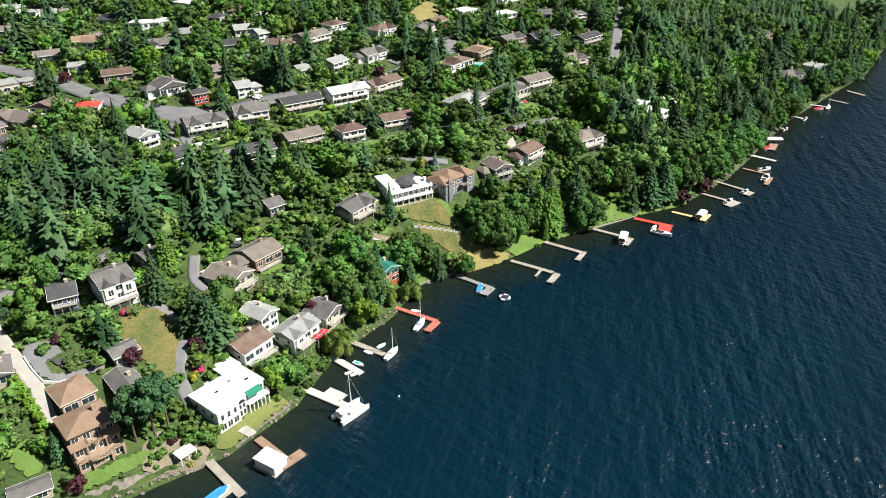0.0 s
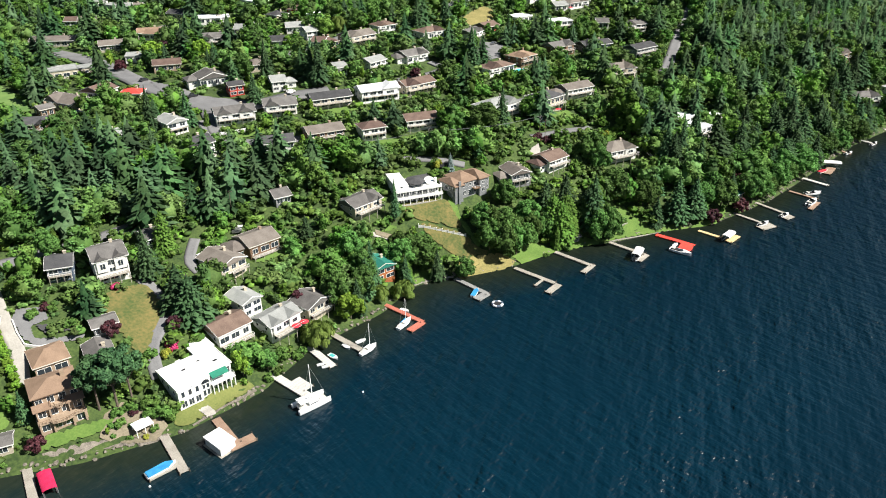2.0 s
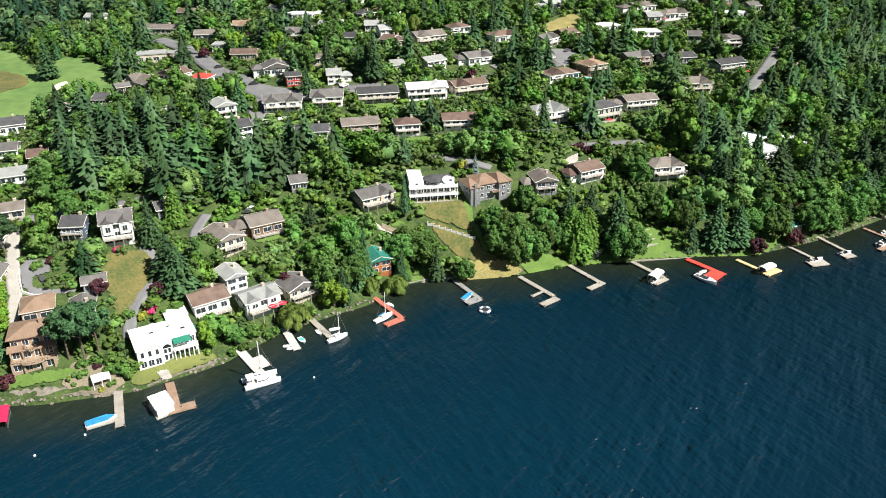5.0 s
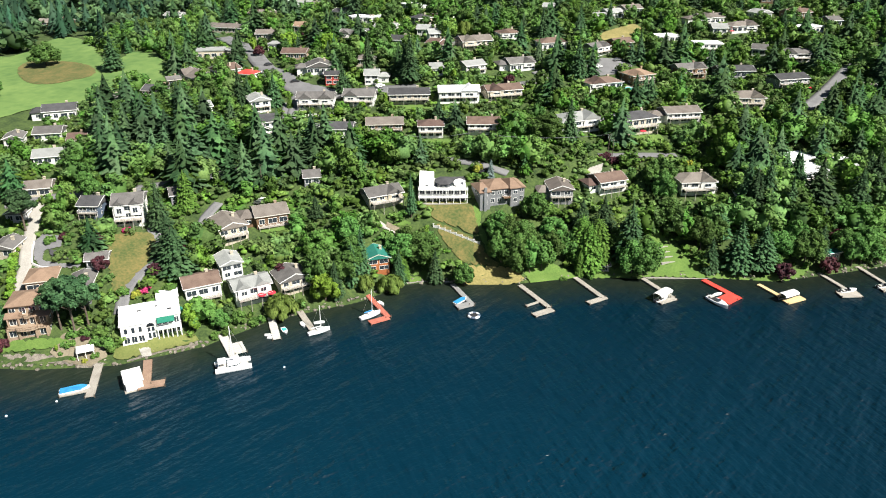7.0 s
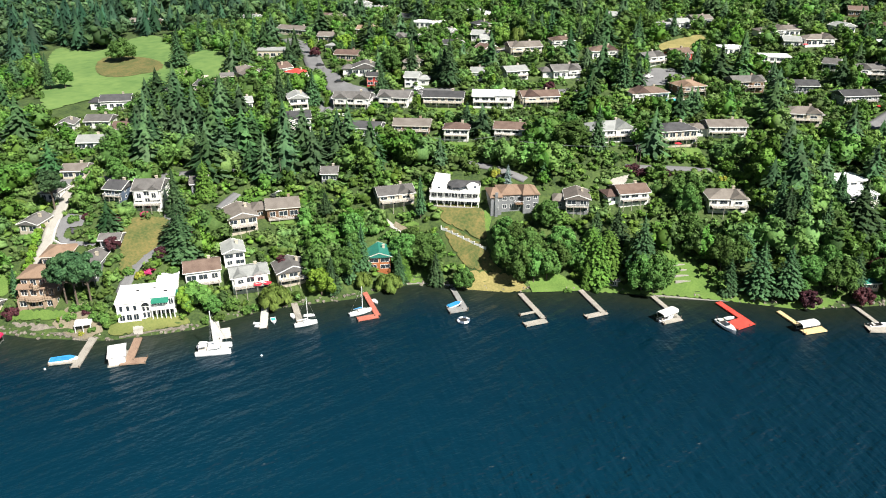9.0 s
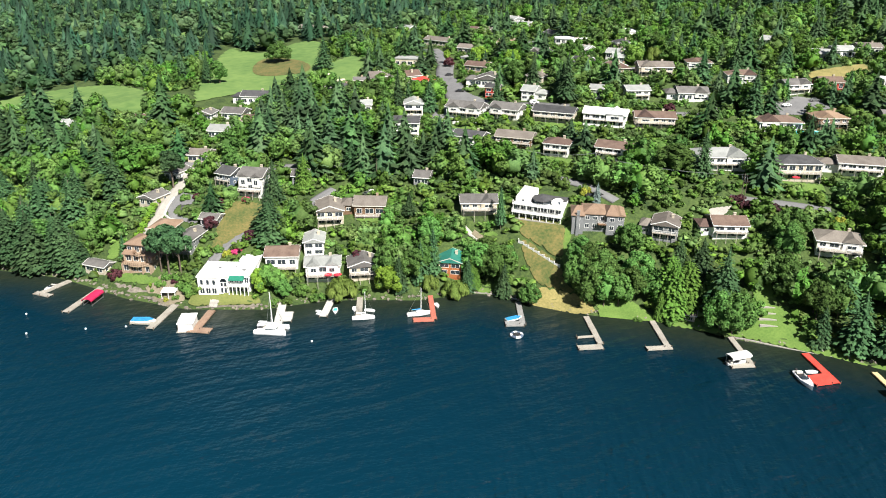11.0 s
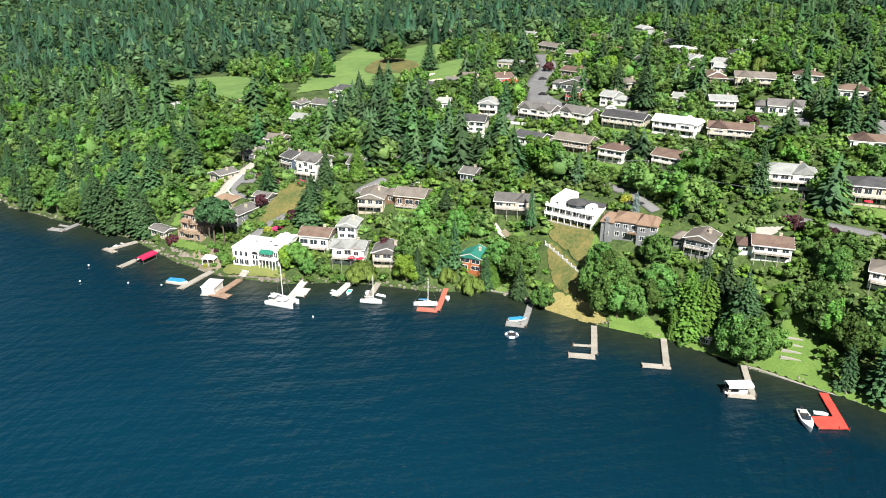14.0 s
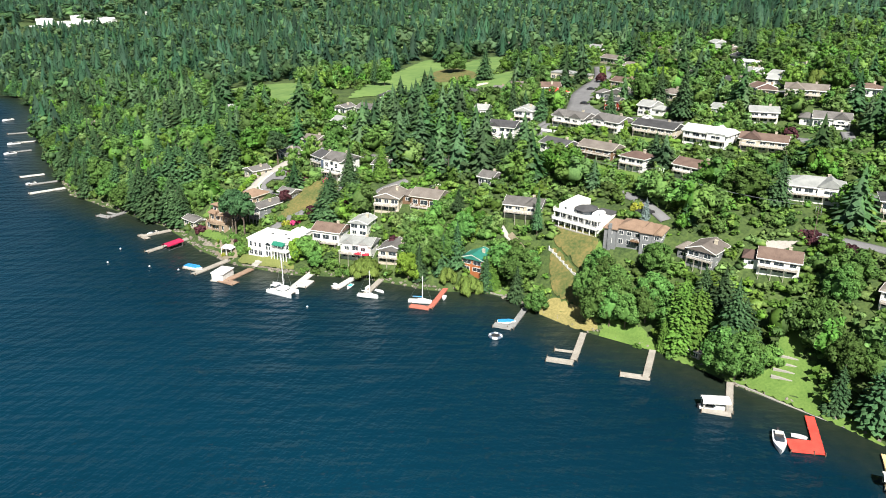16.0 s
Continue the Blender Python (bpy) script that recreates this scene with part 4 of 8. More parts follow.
def sailboat(x, y, turn, L=8.0, mast=10.0, cover="c_blue", label="white sailboat with bare mast and blue sail cover"):
    ob = thing("sailboat", pose(x, y, 0, 0, 0, turn), label, "boat", group="boats")
    H = 0.95
    part("hull", hull_shape(L, L * 0.32, H, stern=0.6), M["hull"], ob)
    part("cabin", Shape().slab([(-L * 0.1, -L * 0.1), (L * 0.2, -L * 0.09), (L * 0.28, 0), (L * 0.2, L * 0.09), (-L * 0.1, L * 0.1)], H, H + 0.55), M["hull"], ob)
    part("cockpit", Shape().box(-L * 0.4, -L * 0.09, H, -L * 0.12, L * 0.09, H + 0.12), M["cream"], ob)
    part("mast", Shape().tube((L * 0.1, 0, H), (L * 0.1, 0, mast), 0.13, 0.09, 7), M["hull"], ob)
    part("boom", Shape().tube((L * 0.1, 0, H + 1.2), (-L * 0.32, 0, H + 1.25), 0.07, n=6).tube((L * 0.08, 0, H + 1.34), (-L * 0.3, 0, H + 1.38), 0.17, 0.12, 7, 1), [M["steel"], M[cover]], ob, "boom with furled sail cover")
    st = Shape().tube((L * 0.1, 0, mast - 0.2), (L * 0.49, 0, H * 1.3), 0.03, n=4).tube((L * 0.1, 0, mast - 0.2), (-L * 0.48, 0, H), 0.03, n=4)
    part("stay", st, M["steel"], ob)
    return ob


def catamaran(x, y, turn, L=10.5, B=5.6, mast=14.0):
    ob = thing("catamaran", pose(x, y, 0, 0, 0, turn), "white sailing catamaran with tall bare mast beside a dock", "boat", group="boats")
    for sy in (-1, 1):
        h = hull_shape(L, 1.5, 1.25, stern=0.7)
        h.v = [(a, b + sy * (B / 2 - 0.75), c) for a, b, c in h.v]
        part("hull", h, M["hull"], ob)
    part("bridge_deck", Shape().box(-L * 0.42, -B / 2 + 1.2, 0.85, L * 0.12, B / 2 - 1.2, 1.25), M["hull"], ob)
    part("cabin", Shape().slab([(-L * 0.15, -B * 0.36), (L * 0.1, -B * 0.36), (L * 0.2, -B * 0.2), (L * 0.2, B * 0.2), (L * 0.1, B * 0.36), (-L * 0.15, B * 0.36)], 1.25, 2.25), M["hull"], ob)
    part("cabin_window", Shape().slab([(-L * 0.13, -B * 0.365), (L * 0.1, -B * 0.365), (L * 0.205, -B * 0.2), (L * 0.205, B * 0.2), (L * 0.1, B * 0.365), (-L * 0.13, B * 0.365)], 1.6, 1.95), M["glass"], ob)
    part("bimini", Shape().box(-L * 0.4, -B * 0.3, 2.75, -L * 0.18, B * 0.3, 2.85).tube((-L * 0.39, -B * 0.29, 1.2), (-L * 0.39, -B * 0.29, 2.75), 0.04).tube((-L * 0.39, B * 0.29, 1.2), (-L * 0.39, B * 0.29, 2.75), 0.04), M["hull"], ob)
    part("cockpit", Shape().box(-L * 0.4, -B * 0.28, 1.25, -L * 0.17, B * 0.28, 1.34), M["cream"], ob)
    part("trampoline", Shape().box(L * 0.12, -B / 2 + 1.3, 0.98, L * 0.42, B / 2 - 1.3, 1.02), M["cream"], ob)
    part("mast", Shape().tube((L * 0.04, 0, 2.2), (L * 0.02, 0, mast), 0.17, 0.12, 8), M["hull"], ob)
    part("boom", Shape().tube((L * 0.04, 0, 3.2), (-L * 0.4, 0, 3.3), 0.2, 0.16, 7), M["hull"], ob)
    st = Shape().tube((L * 0.02, 0, mast - 0.4), (L * 0.47, 0, 1.2), 0.05, n=4)
    for sy in (-1, 1):
        st.tube((L * 0.02, 0, mast - 1), (-L * 0.1, sy * B * 0.46, 1.2), 0.035, n=4)
    part("stay", st, M["steel"], ob)
    return ob


def boat_lift(x, y, turn, L=7.0, W=3.4, canvas="white", H=2.9, label="white canopied boat lift over a moored boat"):
    ob = thing("boat_lift", pose(x, y, 0, 0, 0, turn), label, "boat lift", group="boat lifts")
    s = Shape()
    n = 8
    v, f = [], []
    for k in range(n + 1):
        a = math.pi * k / n
        v += [(-L / 2, -math.cos(a) * W / 2, H + math.sin(a) * 0.45), (L / 2, -math.cos(a) * W / 2, H + math.sin(a) * 0.45)]
    for k in range(n):
        f.append((2 * k, 2 * k + 1, 2 * k + 3, 2 * k + 2))
    s.add(v, f)
    s.add([(a, b, c - 0.06) for a, b, c in v], [tuple(reversed(q)) for q in f])
    s.box(-L / 2, -W / 2 - 0.03, H - 0.5, L / 2, -W / 2, H).box(-L / 2, W / 2, H - 0.5, L / 2, W / 2 + 0.03, H)
    part("canopy", s, M[canvas], ob)
    for sx in (-1, 1):
        for sy in (-1, 1):
            part("post", Shape().tube((sx * L * 0.42, sy * W * 0.48, -2.5), (sx * L * 0.42, sy * W * 0.48, H), 0.08), M["steel"], ob)
    part("cradle", Shape().box(-L * 0.42, -W * 0.46, 0.2, L * 0.42, -W * 0.38, 0.4).box(-L * 0.42, W * 0.38, 0.2, L * 0.42, W * 0.46, 0.4), M["steel"], ob)
    return ob


def boathouse(x, y, turn, L=7.0, W=4.6, H=2.9):
    ob = thing("boathouse", pose(x, y, 0, 0, 0, turn), "white floating boathouse with a flat white roof", "boathouse")
    part("wall", Shape().box(-L / 2, -W / 2, 0.2, L / 2, W / 2, H), M["siding"], ob)
    part("roof", Shape().box(-L / 2 - 0.3, -W / 2 - 0.3, H, L / 2 + 0.3, W / 2 + 0.3, H + 0.18).box(-L * 0.1, -W * 0.4, H + 0.18, L * 0.5, W * 0.4, H + 0.26), M["r_white"], ob)
    part("float", Shape().box(-L / 2 - 0.5, -W / 2 - 0.5, -0.2, L / 2 + 0.5, W / 2 + 0.5, 0.25), M["deck"], ob)
    part("door", Shape().box(L / 2, -W * 0.3, 0.3, L / 2 + 0.06, W * 0.3, H - 0.5), M["white"], ob)
    return ob


def buoy(x, y):
    ob = thing("buoy", pose(x, y, 0), "small white mooring buoy floating on the lake", "buoy", group="buoys")
    bm = bmesh.new()
    bmesh.ops.create_uvsphere(bm, u_segments=12, v_segments=8, radius=0.34)
    me = bpy.data.meshes.new("float")
    bm.to_mesh(me)
    bm.free()
    me.materials.append(M["hull"])
    part("float", me, None, ob, pos=pose(0, 0, 0.12))
    part("ring", Shape().tube((0, 0, 0.42), (0, 0, 0.62), 0.07), M["c_blue"], ob)


def swim_ring(x, y):
    ob = thing("swim_platform", pose(x, y, 0.05), "round inflatable white and dark blue swim trampoline on the lake", "float")
    n, m = 24, 8
    for seg in range(8):
        s = Shape()
        v = []
        for k in range(4):
            a = math.tau * (seg * 3 + k) / n
            for j in range(m):
                b = math.tau * j / m
                r = 1.75 + 0.5 * math.cos(b)
                v.append((r * math.cos(a), r * math.sin(a), 0.35 + 0.45 * math.sin(b)))
        f = [(k * m + j, (k + 1) * m + j, (k + 1) * m + (j + 1) % m, k * m + (j + 1) % m) for k in range(3) for j in range(m)]
        s.add(v, f)
        part("tube", s.mesh("tube", M["hull" if seg % 2 else "blue"], smooth=True), None, ob)
    part("mat", Shape().tube((0, 0, 0.5), (0, 0, 0.56), 1.35, n=16), M["dark"], ob)


def parasol(x, y, z, colour="c_red", r=1.5):
    ob = thing("parasol", pose(x, y, z), "open %s patio umbrella on a deck" % ("red" if "red" in colour else "blue" if "blue" in colour else "white"), "parasol", group="parasols")
    part("pole", Shape().tube((0, 0, 0), (0, 0, 2.4), 0.04), M["steel"], ob)
    n = 8
    v = [(0, 0, 2.7)] + [(r * math.cos(math.tau * k / n), r * math.sin(math.tau * k / n), 2.2) for k in range(n)] + [(0, 0, 2.62)]
    part("canopy", Shape().add(v, [(0, 1 + k, 1 + (k + 1) % n) for k in range(n)] + [(9, 1 + (k + 1) % n, 1 + k) for k in range(n)]), M[colour], ob)


def car(x, y, turn, colour):
    ob = thing("car", pose(x, y, ground(x, y) + 0.32, 0, 0, turn), {"white": "white parked car", "dark": "black parked car", "c_blue": "blue parked car", "c_red": "red parked car", "steel": "silver parked car"}[colour] + " on the drive", "car", group="cars")
    b = Shape()
    prof = [(-2.2, 0.35), (-2.25, 0.8), (-1.6, 0.95), (-1.1, 1.45), (0.5, 1.45), (1.15, 0.98), (2.1, 0.85), (2.25, 0.4)]
    k = len(prof)
    v = [(a, -0.88, c) for a, c in prof] + [(a, 0.88, c) for a, c in prof]
    b.add(v, [tuple(range(k)), tuple(range(2 * k - 1, k - 1, -1))] + [(j, k + j, k + (j + 1) % k, (j + 1) % k) for j in range(k)])
    part("body", b, M[colour], ob)
    part("window", Shape().box(-1.15, -0.895, 1.0, 0.65, 0.895, 1.36), M["glass"], ob)
    for sx in (-1.35, 1.4):
        for sy in (-0.8, 0.8):
            part("wheel", Shape().tube((sx, sy - 0.1, 0.33), (sx, sy + 0.1, 0.33), 0.33, n=10), M["tyre"], ob)


def wall_run(name, pts, h, t, material, label, category="wall"):
    """A low wall along a plan line, following the ground."""
    s = Shape()
    for (a, b), (c, d) in zip(pts[:-1], pts[1:]):
        L = math.hypot(c - a, d - b)
        n = max(1, int(L / 3))
        for k in range(n):
            x0, y0, x1, y1 = a + (c - a) * k / n, b + (d - b) * k / n, a + (c - a) * (k + 1) / n, b + (d - b) * (k + 1) / n
            nx, ny = -(y1 - y0) / (L / n) * t / 2, (x1 - x0) / (L / n) * t / 2
            z0, z1 = ground(x0, y0), ground(x1, y1)
            s.slab([(x0 - nx, y0 - ny), (x1 - nx, y1 - ny), (x1 + nx, y1 + ny), (x0 + nx, y0 + ny)], min(z0, z1) - 1.0, [z0 + h, z1 + h, z1 + h, z0 + h])
    return tagged(new(name, s.mesh(name, M[material])), label, category, kind="structure")


def picket_fence(pts, h=1.3):
    (a, b), (c, d) = pts[0], pts[-1]
    ob = thing("fence", pose(a, b, ground(a, b)), "white post fence stepping down a grassy slope", "fence")
    n = int(math.hypot(c - a, d - b) / 2.2)
    turn = math.degrees(math.atan2(d - b, c - a))
    for k in range(n + 1):
        x, y = a + (c - a) * k / n, b + (d - b) * k / n
        z = ground(x, y) - ground(a, b)
        part("post", Shape().box(-0.14, -0.14, -0.4, 0.14, 0.14, h + 0.15).box(-0.19, -0.19, h + 0.15, 0.19, 0.19, h + 0.25), M["white"], ob, pos=pose(x - a, y - b, z, 0, 0, turn))
        if k < n:
            L = math.hypot(c - a, d - b) / n
            x2, y2 = a + (c - a) * (k + 1) / n, b + (d - b) * (k + 1) / n
            part("panel", Shape().box(0.15, -0.04, 0.15, L - 0.15, 0.04, h - 0.1), M["white"], ob, pos=pose(x - a, y - b, (ground(x2, y2) + ground(x, y)) / 2 - ground(a, b), 0, 0, turn))
    return ob


POLES = []


def power_pole(x, y, h=11.0):
    ob = thing("utility_pole", pose(x, y, ground(x, y)), "tall wooden utility pole with crossarm", "pole", group="utility poles")
    part("pole", Shape().tube((0, 0, -1), (0, 0, h), 0.16, 0.11, 7), M["pile"], ob)
    part("crossarm", Shape().box(-1.2, -0.06, h - 0.9, 1.2, 0.06, h - 0.75), M["pile"], ob)
    POLES.append((x, y, ground(x, y) + h - 0.7))


def wires(points):
    for off in (-1.0, 0.0, 1.0):
        line = []
        for (a, b, c), (d, e, f) in zip(points[:-1], points[1:]):
            for k in range(8):
                t = k / 8
                line.append((a + (d - a) * t + off * 0.5, b + (e - b) * t + off * 0.6, c + (f - c) * t - 6.4 * t * (1 - t)))
        line.append((points[-1][0] + off * 0.5, points[-1][1] + off * 0.6, points[-1][2]))
        v = [(x + 0.035 * q, y + 0.035 * q, z + 0.04 * r) for x, y, z in line for q, r in ((-1, -0.6), (1, -0.6), (0, 1))]
        f = [(3 * k + m, 3 * k + (m + 1) % 3, 3 * k + 3 + (m + 1) % 3, 3 * k + 3 + m) for k in range(len(line) - 1) for m in range(3)]
        tagged(new("power_line", Shape().add(v, f).mesh("power_line", M["steel"])), "sagging overhead power line between wooden poles", "cable", "power lines")


def shore_rocks():
    """Boulders along the water's edge, in one mass."""
    g = rnd(7)
    iv, if_ = icosphere()
    V, F = [], []
    for (a, b), (c, d) in zip(SHORE[7:31], SHORE[8:32]):
        L = math.hypot(c - a, d - b)
        for k in range(int(L / 0.9)):
            t = g.uniform()
            off = g.uniform(-1.6, 1.2)
            x, y = a + (c - a) * t - (d - b) / L * off, b + (d - b) * t + (c - a) / L * off
            r = g.uniform(0.25, 0.75)
            z = min(max(ground(x, y), -0.1), 0.8)
            V += (iv * r * (1 + 0.25 * g.normal(size=(len(iv), 1))) * np.array([1, 1, 0.7]) + np.array([x, y, z])).tolist()
            F += (if_ + len(V) - len(iv)).tolist()
    tagged(new("shore_rocks", mesh_of("shore_rocks", V, F, [M["rock"]])), "gray-brown boulders along the lake shore", "rocks", kind="stuff")


def lawn_steps(x, y, turn, n=4, w=7.0):
    ob = thing("terrace_steps", pose(x, y, ground(x, y), 0, 0, turn), "broad pale stone terrace steps set in a lawn", "steps")
    for k in range(n):
        yy = k * 2.1
        g = Vector((0, yy, 0))
        g.rotate(Euler((0, 0, radians(turn))))
        z = ground(x + g.x, y + g.y) - ground(x, y)
        part("step", Shape().box(-w / 2, yy, z - 0.5, w / 2, yy + 0.7, z + 0.85), M["concrete"], ob)


def pavilion(x, y, turn, w=5.0, d=3.4, h=2.6, roof="r_white"):
    ob = thing("garden_pavilion", pose(x, y, ground(x, y), 0, 0, turn), "small open garden shelter with a pale roof on posts", "pavilion")
    part("roof", Shape().slab([(-w / 2, -d / 2), (w / 2, -d / 2), (w / 2, d / 2), (-w / 2, d / 2)], h, [h + 0.1, h + 0.1, h + 0.6, h + 0.6]), M[roof], ob)
    for sx in (-1, 0, 1):
        for sy in (-1, 1):
            part("post", Shape().box(sx * w * 0.46 - 0.09, sy * d * 0.44 - 0.09, -0.6, sx * w * 0.46 + 0.09, sy * d * 0.44 + 0.09, h), M["white"], ob)


def warehouse(x, y, turn, w, d, h=5.5):
    ob = thing("commercial_building", pose(x, y, ground(x, y), 0, 0, turn), "distant long white flat-roofed commercial building among trees", "building", group="far buildings")
    part("wall", Shape().box(-w / 2, -d / 2, -4, w / 2, d / 2, h), M["white"], ob)
    part("roof", Shape().box(-w / 2 - 0.5, -d / 2 - 0.5, h, w / 2 + 0.5, d / 2 + 0.5, h + 0.6).box(-w * 0.2, -d * 0.2, h + 0.6, -w * 0.1, d * 0.1, h + 2.2), M["r_white"], ob)
    for k in range(6):
        window(ob, -w / 2 + (k + 0.5) * w / 6, -d / 2, 1.5, w / 9, 2.4, 0)
    FOOT.append((x, y, w / 2 + 10, d / 2 + 10, math.sin(radians(turn)), -math.cos(radians(turn)), 30))


def slope_stairs(x0, y0, x1, y1, w=1.3):
    """A flight of pale garden steps with side rails, down the slope."""
    L = math.hypot(x1 - x0, y1 - y0)
    turn = math.degrees(math.atan2(y1 - y0, x1 - x0))
    za = ground(x0, y0)
    ob = thing("garden_stairs", pose(x0, y0, za, 0, 0, turn), "flight of white garden stairs with handrails down a slope", "stairs", group="garden stairs")
    n = max(6, int(L / 0.7))
    prev = None
    rails = [Shape(), Shape()]
    for k in range(n + 1):
        x = L * k / n
        z = ground(x0 + (x1 - x0) * k / n, y0 + (y1 - y0) * k / n) - za + 0.45
        part("step", Shape().box(x, -w / 2, z - 0.5, x + L / n * 0.95, w / 2, z), M["white"], ob)
        if k % 3 == 0:
            for sy, r in zip((-1, 1), rails):
                r.tube((x, sy * w / 2, z), (x, sy * w / 2, z + 1.0), 0.05, n=4)
                if prev:
                    r.tube((prev[0], sy * w / 2, prev[1] + 1.0), (x, sy * w / 2, z + 1.0), 0.06, n=4)
            prev = (x, z)
    for r in rails:
        part("handrail", r, M["white"], ob)




# ---- the larger lakefront houses ----
def front_z(x, y, turn, d):
    return ground(x + math.sin(radians(turn)) * d * 0.45, y - math.cos(radians(turn)) * d * 0.45) + 0.2


def white_flat_house(x, y, turn, w, d):
    """Two storeys under a white flat roof: arched centre bay, columned balcony, green awnings, rear wing."""
    ob = thing("house", pose(x, y, front_z(x, y, turn, d), 0, 0, turn), "large white flat-roofed lakefront house with columned balcony and green awnings", "house", group="houses on the hillside")
    FOOT.append((x, y, w / 2, d / 2, math.sin(radians(turn)), -math.cos(radians(turn)), 2.0))
    h, f = 6.4, -d / 2
    x0, x1 = -w / 2, w / 2
    part("wall", Shape().box(x0, f, -2.5, x0 + w * 0.40, d / 2, h).box(x0 + w * 0.40, f + 1.0, -2.5, x0 + w * 0.58, d / 2, h).box(x0 + w * 0.58, f + 2.4, -2.5, x1, d / 2, h), M["white"], ob)
    part("roof", Shape().slab([(x0 - 0.3, f - 0.3), (x0 + w * 0.40, f - 0.3), (x0 + w * 0.40, f + 0.7), (x0 + w * 0.58, f + 0.7), (x0 + w * 0.58, f + 2.1), (x1 + 0.3, f + 2.1), (x1 + 0.3, d / 2 + 0.3), (x0 - 0.3, d / 2 + 0.3)], h, h + 0.28), M["r_white"], ob)
    part("parapet", Shape().box(x0 - 0.3, f - 0.3, h + 0.28, x0 + w * 0.4, f - 0.05, h + 0.5), M["white"], ob)
    part("parapet", Shape().box(x0 - 0.3, f - 0.05, h + 0.28, x0 - 0.05, d / 2 + 0.3, h + 0.5), M["white"], ob)
    part("parapet", Shape().box(x1 + 0.05, f + 2.1, h + 0.28, x1 + 0.3, d / 2 + 0.3, h + 0.5), M["white"], ob)
    part("rear_wing", Shape().box(x1 - 6.2, d / 2, -2.5, x1 + 0.2, d / 2 + 5.4, h + 0.7).box(x1 - 11, d / 2, -2.5, x1 - 6.2, d / 2 + 2.4, h - 0.8), M["white"], ob)
    part("rear_roof", Shape().box(x1 - 6.5, d / 2 - 0.3, h + 0.7, x1 + 0.5, d / 2 + 5.7, h + 1.0).box(x1 - 11.2, d / 2 + 0.31, h - 0.8, x1 - 6.51, d / 2 + 2.6, h - 0.6), M["r_white"], ob)
    for k in range(3):  # tall windows of the two bays
        window(ob, x0 + w * (0.08 + 0.12 * k), f, 3.6, 1.1, 2.0, 0)
        window(ob, x0 + w * (0.08 + 0.12 * k), f, 0.3, 1.7, 2.2, 0)
    arch = Shape()
    for k in range(7):
        a0, a1 = math.pi * k / 7, math.pi * (k + 1) / 7
        cx, cz, r = x0 + w * 0.49, 4.4, 1.25
        arch.add([(cx, f + 0.95, cz), (cx + r * math.cos(a0), f + 0.95, cz + r * math.sin(a0)), (cx + r * math.cos(a1), f + 0.95, cz + r * math.sin(a1))], [(0, 1, 2), (2, 1, 0)])
    part("arched_window", arch, M["glass"], ob)
    for k in range(2):
        window(ob, x0 + w * (0.455 + 0.07 * k), f + 1.0, 2.6, 1.0, 1.7, 0)
        window(ob, x0 + w * (0.455 + 0.07 * k), f + 1.0, 0.2, 1.0, 2.1, 0)
    for k in range(4):
        window(ob, x0 + w * (0.63 + 0.1 * k), f + 2.4, 3.5, 1.5, 2.2, 0)
        window(ob, x0 + w * (0.63 + 0.1 * k), f + 2.4, 0.2, 1.5, 2.3, 0)
    bx0, bx1 = x0 + w * 0.58 + 0.02, x1
    part("balcony", Shape().box(bx0, f, 3.0, bx1, f + 2.38, 3.25), M["white"], ob)
    for k in range(6):
        cx = bx0 + 0.3 + (bx1 - bx0 - 0.6) * k / 5
        part("column", Shape().tube((cx, f + 0.25, -2.5), (cx, f + 0.25, 3.0), 0.17, n=8), M["white"], ob)
    rl = Shape()
    railing(rl, [(bx0, f + 0.1), (bx1 - 0.1, f + 0.1), (bx1 - 0.1, f + 2.3)], 3.25, 1.0, 0.8)
    part("railing", rl, M["white"], ob)
    part("awning", Shape().slab([(bx0 + 0.4, f + 0.2), (bx1 - 1.8, f + 0.2), (bx1 - 1.8, f + 2.08), (bx0 + 0.4, f + 2.08)], 5.3, [5.4, 5.4, 6.35, 6.35]), M["c_green"], ob, "dark green canvas awning")
    part("awning", Shape().slab([(x1 + 0.01, -d * 0.1), (x1 + 1.2, -d * 0.1), (x1 + 1.2, d * 0.15), (x1 + 0.01, d * 0.15)], 5.0, [6.0, 5.1, 5.1, 6.0]), M["c_green"], ob, "dark green canvas awning")
    for k in range(3):
        for sz in (0.6, 3.8):
            window(ob, x0, -d * 0.3 + k * d * 0.28, sz, 1.3, 1.6, -90)
            window(ob, x1, -d * 0.05 + k * d * 0.2, sz, 1.3, 1.4, 90)
    for px, py, s in ((-0.2, 0.1, 0.5), (0.1, 0.2, 0.4), (0.3, -0.05, 0.6)):
        part("skylight", Shape().box(w * px, d * py, h + 0.28, w * px + s * 2, d * py + s, h + 0.5), M["dark"], ob)
    return ob


